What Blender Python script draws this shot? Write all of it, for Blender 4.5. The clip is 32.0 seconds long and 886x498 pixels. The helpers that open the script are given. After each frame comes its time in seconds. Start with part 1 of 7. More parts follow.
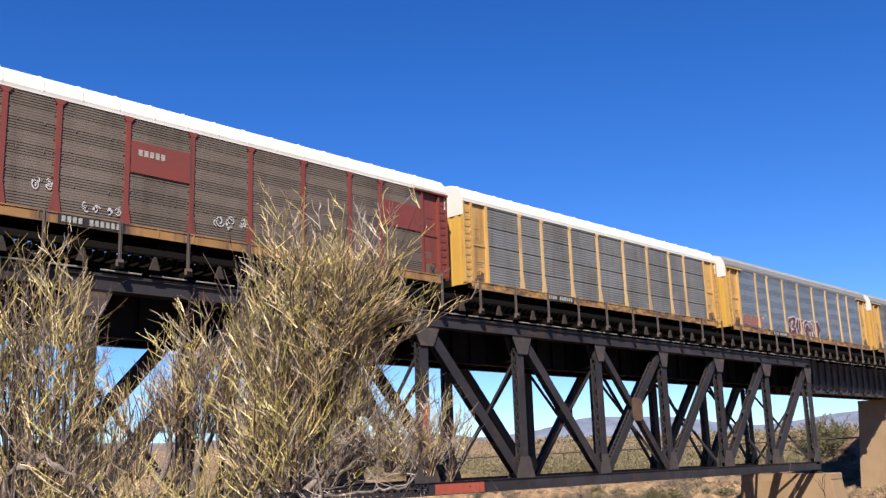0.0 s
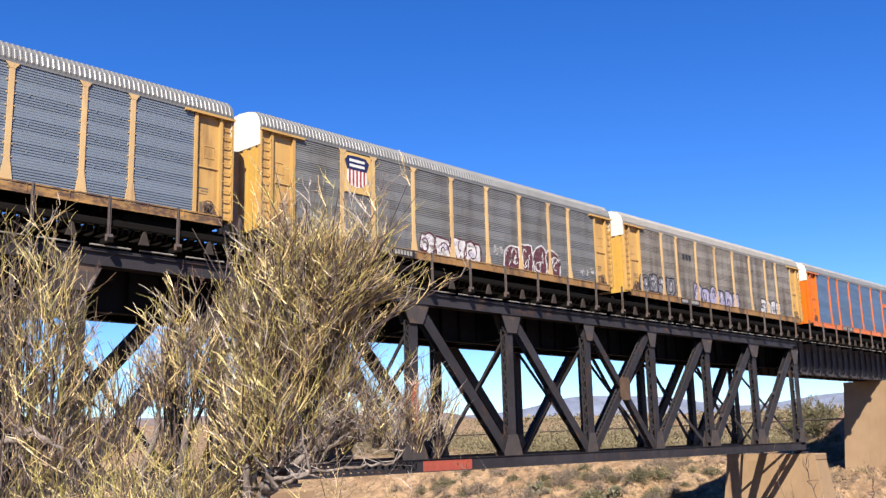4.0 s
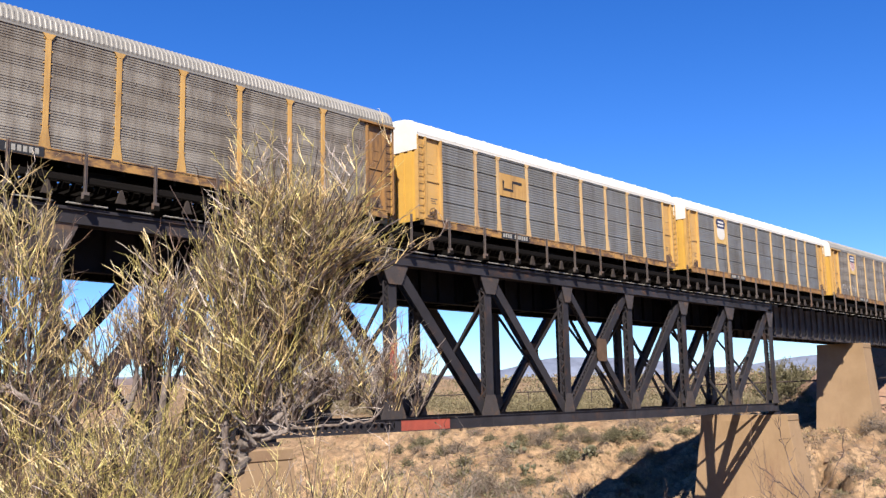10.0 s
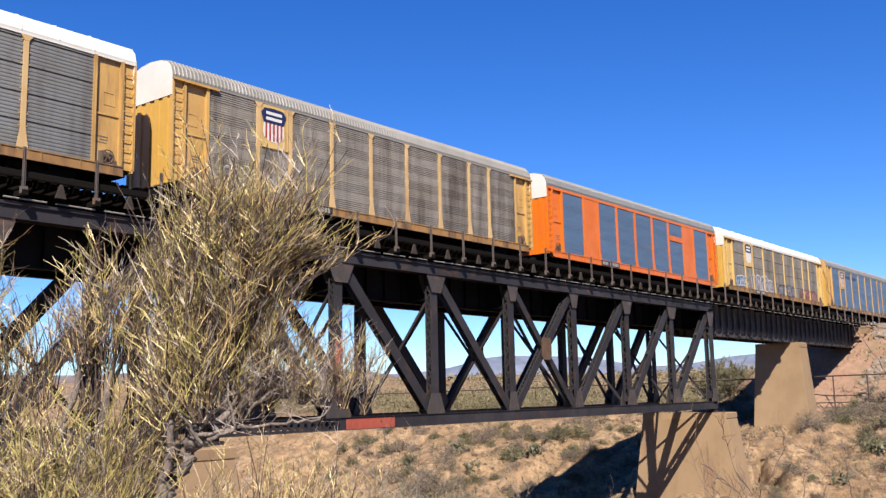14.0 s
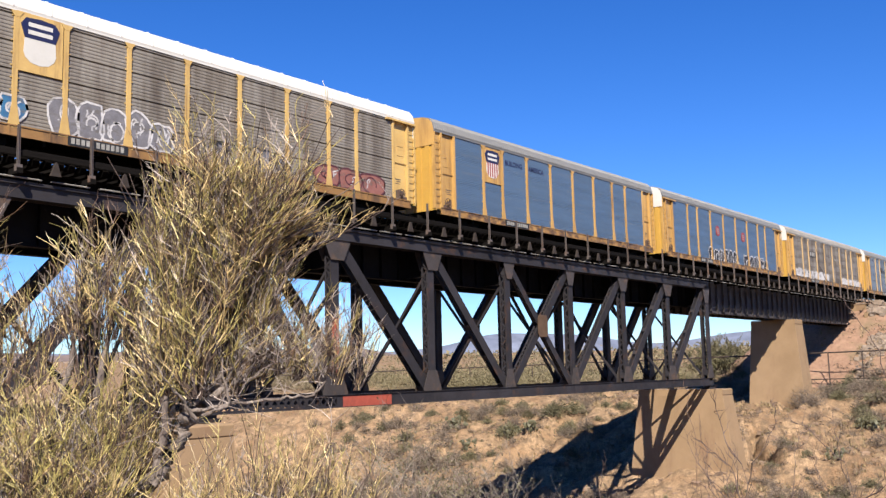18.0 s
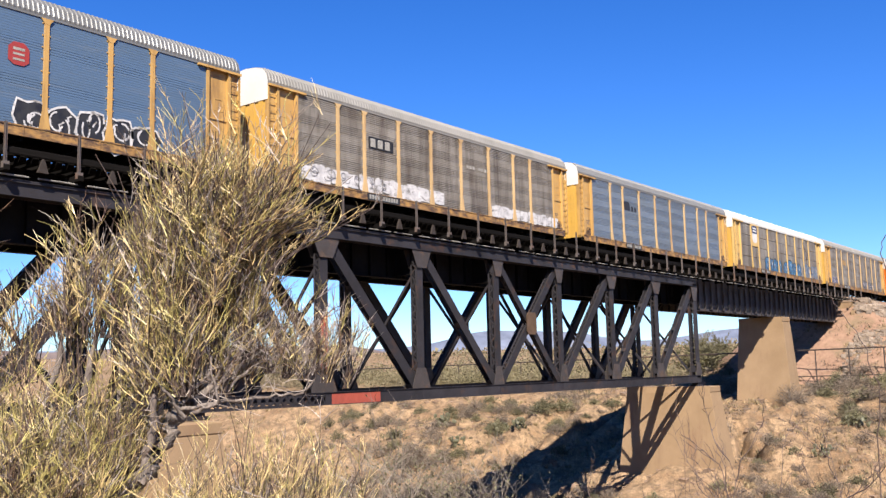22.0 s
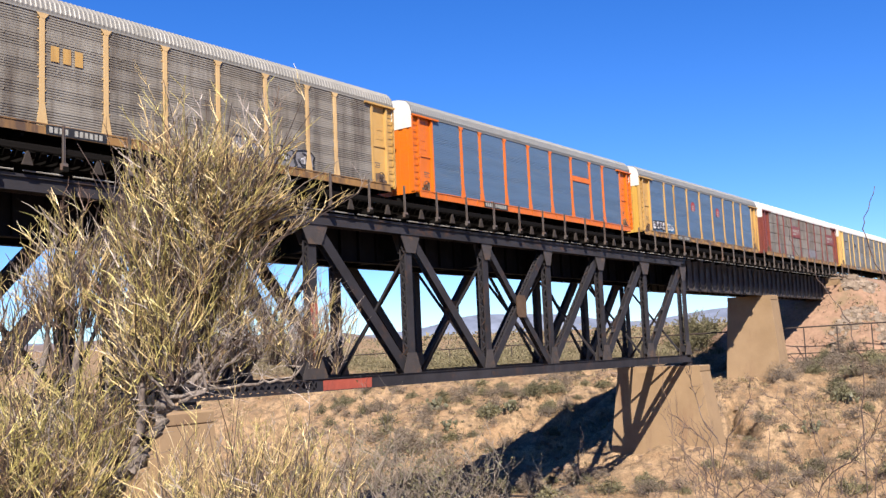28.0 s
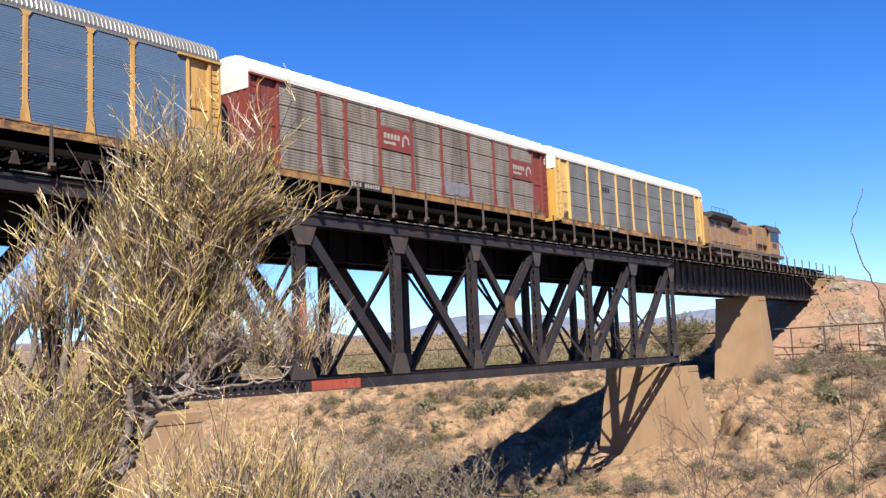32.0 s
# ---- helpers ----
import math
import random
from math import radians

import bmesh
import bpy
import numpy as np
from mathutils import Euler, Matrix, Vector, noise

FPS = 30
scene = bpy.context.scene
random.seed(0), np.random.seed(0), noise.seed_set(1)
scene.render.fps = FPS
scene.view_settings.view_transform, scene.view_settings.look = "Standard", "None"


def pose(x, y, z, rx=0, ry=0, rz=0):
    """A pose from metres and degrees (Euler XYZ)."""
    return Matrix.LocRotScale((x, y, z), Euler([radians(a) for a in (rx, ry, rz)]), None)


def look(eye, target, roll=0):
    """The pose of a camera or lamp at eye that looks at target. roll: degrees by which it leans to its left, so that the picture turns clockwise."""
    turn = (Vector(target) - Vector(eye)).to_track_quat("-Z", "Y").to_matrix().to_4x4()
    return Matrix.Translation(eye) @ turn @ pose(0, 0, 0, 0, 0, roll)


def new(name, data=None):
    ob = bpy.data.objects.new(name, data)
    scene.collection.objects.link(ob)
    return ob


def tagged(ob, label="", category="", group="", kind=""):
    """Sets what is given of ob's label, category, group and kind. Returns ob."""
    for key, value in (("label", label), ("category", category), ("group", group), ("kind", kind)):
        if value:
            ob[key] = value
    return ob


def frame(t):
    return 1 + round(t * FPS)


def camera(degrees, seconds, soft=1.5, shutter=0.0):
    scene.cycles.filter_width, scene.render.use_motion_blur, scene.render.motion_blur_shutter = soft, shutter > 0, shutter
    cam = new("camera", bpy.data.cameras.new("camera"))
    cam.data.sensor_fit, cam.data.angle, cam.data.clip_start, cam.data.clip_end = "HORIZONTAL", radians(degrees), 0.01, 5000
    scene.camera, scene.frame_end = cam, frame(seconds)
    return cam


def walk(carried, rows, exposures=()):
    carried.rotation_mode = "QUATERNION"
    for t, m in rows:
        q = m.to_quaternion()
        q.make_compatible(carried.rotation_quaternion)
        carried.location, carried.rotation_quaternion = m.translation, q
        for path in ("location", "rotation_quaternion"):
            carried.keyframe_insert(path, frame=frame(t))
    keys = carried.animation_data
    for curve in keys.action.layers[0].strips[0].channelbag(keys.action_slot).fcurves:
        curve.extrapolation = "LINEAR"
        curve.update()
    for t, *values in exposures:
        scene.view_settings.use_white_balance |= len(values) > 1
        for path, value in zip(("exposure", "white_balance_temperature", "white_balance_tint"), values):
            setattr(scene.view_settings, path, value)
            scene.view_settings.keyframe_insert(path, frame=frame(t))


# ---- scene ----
SKY, SUN = 0.051, 5.0
cam = camera(49.42, 32.0, soft=1.4)
PATH = [
    (0, pose(-0.002, 0.002, 0.023, 102.46, 1.85, -46.20)),
    (0.5, pose(-0.004, 0.004, 0.027, 102.30, 1.84, -46.33)),
    (1, pose(-0.003, 0.003, 0.029, 102.24, 1.84, -46.42)),
    (1.5, pose(-0.005, 0.005, 0.029, 102.05, 1.79, -46.45)),
    (2, pose(-0.008, 0.008, 0.028, 101.97, 1.66, -46.43)),
    (2.5, pose(-0.007, 0.007, 0.026, 101.76, 1.53, -46.44)),
    (3, pose(-0.004, 0.004, 0.024, 101.50, 1.48, -46.49)),
    (3.5, pose(0.000, -0.000, 0.020, 101.29, 1.45, -46.72)),
    (5.5, pose(0.001, -0.001, 0.017, 100.83, 1.20, -47.05)),
    (6, pose(-0.003, 0.003, 0.016, 100.69, 1.28, -47.13)),
    (6.5, pose(-0.004, 0.005, 0.015, 100.48, 1.26, -47.28)),
    (7, pose(-0.004, 0.004, 0.015, 100.23, 1.16, -47.59)),
    (7.5, pose(-0.003, 0.004, 0.015, 99.92, 1.16, -47.81)),
    (8, pose(-0.003, 0.004, 0.015, 99.67, 1.06, -47.98)),
    (8.5, pose(-0.002, 0.002, 0.012, 99.48, 1.08, -48.03)),
    (9, pose(-0.001, 0.001, 0.009, 99.24, 1.23, -48.00)),
    (9.5, pose(0.000, -0.000, 0.007, 99.03, 1.21, -47.99)),
    (10, pose(0.001, -0.001, 0.008, 98.82, 1.16, -48.17)),
    (10.5, pose(0.002, -0.002, 0.010, 98.86, 1.15, -48.63)),
    (11, pose(0.005, -0.006, 0.009, 98.93, 1.19, -49.05)),
    (11.5, pose(0.009, -0.011, 0.008, 98.79, 1.31, -49.51)),
    (12, pose(0.010, -0.011, 0.007, 98.69, 1.40, -49.84)),
    (12.5, pose(0.005, -0.006, 0.009, 98.58, 1.29, -49.90)),
    (13, pose(-0.003, 0.004, 0.010, 98.72, 1.28, -50.20)),
    (13.5, pose(-0.010, 0.012, 0.009, 98.78, 1.31, -50.84)),
    (14, pose(-0.014, 0.018, 0.008, 98.66, 1.19, -51.42)),
    (14.5, pose(-0.014, 0.017, 0.004, 98.62, 1.11, -51.70)),
    (16.5, pose(-0.007, 0.009, -0.001, 97.54, 1.35, -51.83)),
    (17, pose(-0.001, 0.002, -0.002, 97.34, 1.27, -51.68)),
    (17.5, pose(-0.001, 0.001, -0.002, 97.40, 1.33, -51.68)),
    (18, pose(-0.002, 0.003, -0.004, 97.34, 1.31, -51.60)),
    (18.5, pose(-0.004, 0.005, -0.001, 97.29, 1.14, -51.76)),
    (19, pose(-0.006, 0.008, 0.001, 97.27, 1.00, -51.85)),
    (19.5, pose(-0.007, 0.009, 0.002, 97.20, 0.93, -51.90)),
    (20, pose(-0.005, 0.006, 0.003, 97.25, 0.91, -52.09)),
    (20.5, pose(-0.003, 0.004, 0.001, 97.28, 1.06, -52.25)),
    (21, pose(-0.002, 0.002, -0.002, 97.20, 1.25, -52.42)),
    (21.5, pose(-0.002, 0.002, -0.003, 97.16, 1.41, -52.45)),
    (22, pose(-0.004, 0.005, -0.001, 97.17, 1.34, -52.26)),
    (22.5, pose(-0.001, 0.002, 0.000, 97.18, 1.41, -52.24)),
    (23, pose(0.003, -0.004, -0.001, 97.13, 1.61, -52.35)),
    (23.5, pose(0.004, -0.005, -0.002, 97.04, 1.72, -52.65)),
    (24, pose(0.004, -0.006, -0.002, 97.10, 1.68, -52.87)),
    (24.5, pose(0.006, -0.008, -0.004, 97.10, 1.67, -53.08)),
    (25, pose(0.006, -0.008, -0.005, 97.08, 1.71, -52.95)),
    (25.5, pose(0.005, -0.007, -0.007, 96.98, 1.72, -52.88)),
    (27.5, pose(0.006, -0.008, -0.008, 96.36, 2.40, -52.53)),
    (28, pose(0.008, -0.010, -0.008, 96.24, 2.46, -52.78)),
    (28.5, pose(0.008, -0.011, -0.007, 96.28, 2.48, -53.03)),
    (29, pose(0.008, -0.011, -0.006, 96.29, 2.51, -53.13)),
    (29.5, pose(0.008, -0.011, -0.007, 96.32, 2.60, -53.20)),
    (30, pose(0.009, -0.011, -0.008, 96.24, 2.59, -53.38)),
    (30.5, pose(0.009, -0.012, -0.009, 96.10, 2.49, -53.53)),
    (31, pose(0.007, -0.010, -0.008, 96.08, 2.45, -53.55)),
    (31.5, pose(0.004, -0.006, -0.006, 96.09, 2.45, -53.49)),
    (32, pose(0.004, -0.006, -0.006, 96.24, 2.38, -53.45)),
]
walk(cam, PATH, [(0, 1.3), (3, 1.48), (6, 1.6), (9, 1.54), (13, 1.34), (17, 1.41), (18, 1.38), (20, 1.49), (25, 1.55), (32, 1.48)])

# ---- sky and sun ----
world = bpy.data.worlds.new("sky")
scene.world = world
world.use_nodes = True
wn = world.node_tree.nodes
sky = wn.new("ShaderNodeTexSky")
sky.sky_type = "NISHITA"
sky.sun_disc = False
SUN_TO = Vector((1.22, 1.0, -1.42)).normalized()      # the way the sunlight travels
sky.sun_elevation = math.asin(-SUN_TO.z)
sky.sun_rotation = math.atan2(-SUN_TO.x, -SUN_TO.y)
sky.altitude = 900
sky.air_density = 1.0
sky.dust_density = 0.0
sky.ozone_density = 4.0
clear = wn.new("ShaderNodeHueSaturation")           # a dry, clear desert sky
clear.inputs["Saturation"].default_value = 1.29
clear.inputs["Hue"].default_value = 0.509
world.node_tree.links.new(sky.outputs[0], clear.inputs["Color"])
tint = wn.new("ShaderNodeMix")
tint.data_type, tint.blend_type = "RGBA", "MULTIPLY"
tint.inputs["Factor"].default_value = 1.0
tint.inputs["B"].default_value = (0.84, 0.99, 1.24, 1)
world.node_tree.links.new(clear.outputs[0], tint.inputs["A"])
world.node_tree.links.new(tint.outputs["Result"], wn["Background"].inputs[0])
wn["Background"].inputs[1].default_value = SKY
sun = new("sun", bpy.data.lights.new("sun", "SUN"))
sun.data.energy = SUN
sun.data.angle = radians(0.53)
sun.data.color = (1.0, 0.92, 0.81)
sun.matrix_world = look((0, 0, 60), Vector((0, 0, 60)) + SUN_TO)


# ---- mesh tools ----
class Shape:
    """Gathers vertices and faces for one mesh."""

    def __init__(self):
        self.v, self.f, self.smooth = [], [], False

    def add(self, verts, faces):
        n = len(self.v)
        self.v.extend(verts)
        self.f.extend([tuple(i + n for i in f) for f in faces])
        return self

    def box(self, x0, x1, y0, y1, z0, z1):
        return self.add([(x0, y0, z0), (x1, y0, z0), (x1, y1, z0), (x0, y1, z0),
                         (x0, y0, z1), (x1, y0, z1), (x1, y1, z1), (x0, y1, z1)],
                        [(3, 2, 1, 0), (4, 5, 6, 7), (0, 1, 5, 4), (1, 2, 6, 5), (2, 3, 7, 6), (3, 0, 4, 7)])

    def block(self, x0, x1, y0, y1, z0, z1, c=0.02):
        """A box with its four edges along x chamfered."""
        prof = [(y0 + c, z0), (y1 - c, z0), (y1, z0 + c), (y1, z1 - c), (y1 - c, z1), (y0 + c, z1), (y0, z1 - c), (y0, z0 + c)]
        return self.prism_x(prof, x0, x1)

    def prism_x(self, prof, x0, x1):
        n = len(prof)
        return self.add([(x0, y, z) for y, z in prof] + [(x1, y, z) for y, z in prof],
                        [tuple(range(n))[::-1], tuple(range(n, 2 * n))] +
                        [(i, (i + 1) % n, n + (i + 1) % n, n + i) for i in range(n)])

    def prism_y(self, prof, y0, y1):
        """prof: (x, z) corners, counter-clockwise as seen from -y."""
        n = len(prof)
        return self.add([(x, y0, z) for x, z in prof] + [(x, y1, z) for x, z in prof],
                        [tuple(range(n)), tuple(range(n, 2 * n))[::-1]] +
                        [(i, n + i, n + (i + 1) % n, (i + 1) % n) for i in range(n)])

    def extrude(self, p, q, side, prof):
        """A profile of (across, y) corners swept from p to q."""
        n = len(prof)
        ends = [tuple(e + side * a + Vector((0, y, 0))) for e in (p, q) for a, y in prof]
        return self.add(ends, [tuple(range(n)), tuple(range(n, 2 * n))[::-1]] + [(i, n + i, n + (i + 1) % n, (i + 1) % n) for i in range(n)])

    def beam(self, p, q, w, d, up=(0, 1, 0)):
        """A bar from p to q, d thick along up and w across."""
        p, q, up = Vector(p), Vector(q), Vector(up)
        a = (q - p).normalized()
        s = a.cross(up).normalized() * (w / 2)
        u = s.cross(a).normalized() * (d / 2)
        pts = [p - s - u, p + s - u, p + s + u, p - s + u, q - s - u, q + s - u, q + s + u, q - s + u]
        return self.add([tuple(v) for v in pts],
                        [(0, 1, 2, 3), (7, 6, 5, 4), (4, 5, 1, 0), (5, 6, 2, 1), (6, 7, 3, 2), (7, 4, 0, 3)])

    def tube(self, pts, radii, sides=4, cap=False):
        n = len(self.v)
        pts = [Vector(p) for p in pts]
        for i, p in enumerate(pts):
            a = (pts[min(i + 1, len(pts) - 1)] - pts[max(i - 1, 0)]).normalized()
            s = a.cross(Vector((0.31, 0.17, 0.94)) if abs(a.z) < 0.9 else Vector((1, 0.2, 0))).normalized()
            u = a.cross(s)
            for k in range(sides):
                w = 2 * math.pi * k / sides
                self.v.append(tuple(p + (s * math.cos(w) + u * math.sin(w)) * radii[i]))
        for i in range(len(pts) - 1):
            for k in range(sides):
                b, c = n + i * sides + k, n + i * sides + (k + 1) % sides
                self.f.append((b, c, c + sides, b + sides))
        if cap:
            self.f.append(tuple(range(n, n + sides))[::-1])
            m = n + (len(pts) - 1) * sides
            self.f.append(tuple(range(m, m + sides)))
        return self

    def ribbon(self, pts, w, y):
        """A flat stroke of width w on the plane y, through (x, z) points."""
        n = len(self.v)
        m = len(pts)
        for i, (x, z) in enumerate(pts):
            x1, z1 = pts[max(i - 1, 0)]
            x2, z2 = pts[min(i + 1, m - 1)]
            d = math.hypot(x2 - x1, z2 - z1) or 1
            sx, sz = -(z2 - z1) / d * w / 2, (x2 - x1) / d * w / 2
            self.v += [(x + sx, y, z + sz), (x - sx, y, z - sz)]
        for i in range(m - 1):
            k = n + 2 * i
            self.f.append((k, k + 1, k + 3, k + 2))
        return self

    def mesh(self, name, smooth=False):
        me = bpy.data.meshes.new(name)
        me.from_pydata(self.v, [], self.f)
        if smooth:
            me.polygons.foreach_set("use_smooth", [True] * len(me.polygons))
        me.update()
        return me


def piece(name, mesh, material, parent=None, label="", at=None):
    """One object on a mesh that may be shared; the material sits on the object."""
    ob = new(name, mesh)
    if not mesh.materials:
        mesh.materials.append(material)
    if mesh.materials[0] is not material:
        ob.material_slots[0].link = "OBJECT"
        ob.material_slots[0].material = material
    if parent:
        ob.parent = parent
    if at is not None:
        ob.location = at
    if label:
        ob["label"] = label
    return ob


def part(name, shape, material, parent=None, label="", at=None, smooth=False):
    return piece(name, shape.mesh(name, smooth), material, parent, label, at)


MESHES = {}


def shared(key, make, smooth=False):
    if key not in MESHES:
        MESHES[key] = make().mesh(key.split("|")[0], smooth)
    return MESHES[key]


# ---- materials ----
def material(name, color, color2=None, rough=0.6, metal=0.0, scale=3.0, stretch=(1, 1, 1), fine=40.0, fine_amount=0.25,
             bump=0.15, rust=None, rust_at=0.62, rust_soft=0.08, rust_scale=1.4, spread=0.0, spec=0.5, rust_stretch=(1, 1, 1), ground_space=False, depth=0.02, island=0.0):
    """A surface with large soft patches between two colours, fine grain, optional stains of a third colour, and small relief."""
    m = bpy.data.materials.new(name)
    m.use_nodes = True
    nt = m.node_tree
    N, K = nt.nodes, nt.links
    b = N["Principled BSDF"]
    b.inputs["Metallic"].default_value = metal
    b.inputs["Specular IOR Level"].default_value = spec
    tc = N.new("ShaderNodeTexCoord")
    info = N.new("ShaderNodeObjectInfo")
    shift = N.new("ShaderNodeVectorMath")
    shift.operation = "MULTIPLY_ADD"
    K.new(info.outputs["Random"], shift.inputs[0])
    shift.inputs[1].default_value = (37.0, 19.0, 11.0) if not ground_space else (0, 0, 0)
    K.new(tc.outputs["Object"], shift.inputs[2])

    def noisy(sc, st, detail, rough_=0.6):
        mp = N.new("ShaderNodeMapping")
        mp.inputs["Scale"].default_value = st
        K.new(shift.outputs[0], mp.inputs[0])
        n = N.new("ShaderNodeTexNoise")
        n.inputs["Scale"].default_value = sc
        n.inputs["Detail"].default_value = detail
        n.inputs["Roughness"].default_value = rough_
        K.new(mp.outputs[0], n.inputs["Vector"])
        return n.outputs["Fac"]

    def mix(a, c, fac, mode="MIX"):
        x = N.new("ShaderNodeMix")
        x.data_type = "RGBA"
        x.blend_type = mode
        for sock, val in ((x.inputs["Factor"], fac), (x.inputs["A"], a), (x.inputs["B"], c)):
            if hasattr(val, "is_output"):
                K.new(val, sock)
            else:
                sock.default_value = val if isinstance(val, float) else (*val, 1)
        return x.outputs["Result"]

    def ramp(src, lo, hi, a=0.0, c=1.0):
        r = N.new("ShaderNodeMapRange")
        r.inputs["From Min"].default_value, r.inputs["From Max"].default_value = lo, hi
        r.inputs["To Min"].default_value, r.inputs["To Max"].default_value = a, c
        K.new(src, r.inputs["Value"])
        return r.outputs["Result"]

    big = ramp(noisy(scale, stretch, 5), 0.35, 0.68)
    col = mix(color, color2 or tuple(c * 0.72 for c in color), big)
    grain = noisy(fine, stretch, 3, 0.7)
    g = ramp(grain, 0.25, 0.75, 1 - fine_amount, 1 + fine_amount)
    gv = N.new("ShaderNodeCombineColor")
    for i in range(3):
        K.new(g, gv.inputs[i])
    col = mix(col, gv.outputs[0], 1.0, "MULTIPLY")
    if rust:
        spots = ramp(noisy(rust_scale, rust_stretch, 8, 0.68), rust_at - rust_soft, rust_at + rust_soft)
        col = mix(col, rust, spots)
    if spread:
        v = ramp(info.outputs["Random"], 0, 1, 1 - spread, 1 + spread)
        vv = N.new("ShaderNodeCombineColor")
        for i in range(3):
            K.new(v, vv.inputs[i])
        col = mix(col, vv.outputs[0], 1.0, "MULTIPLY")
    if island:                                   # each shoot or leaf of a joined growth has its own tone
        geo = N.new("ShaderNodeNewGeometry")
        v = ramp(geo.outputs["Random Per Island"], 0, 1, 1 - island, 1 + island)
        vv = N.new("ShaderNodeCombineColor")
        for i in range(3):
            K.new(v, vv.inputs[i])
        col = mix(col, vv.outputs[0], 1.0, "MULTIPLY")
    K.new(col, b.inputs["Base Color"])
    K.new(ramp(big, 0, 1, max(rough - 0.1, 0.02), min(rough + 0.1, 1)), b.inputs["Roughness"])
    if bump:
        bp = N.new("ShaderNodeBump")
        bp.inputs["Strength"].default_value = bump
        bp.inputs["Distance"].default_value = depth
        K.new(grain, bp.inputs["Height"])
        K.new(bp.outputs[0], b.inputs["Normal"])
    return m


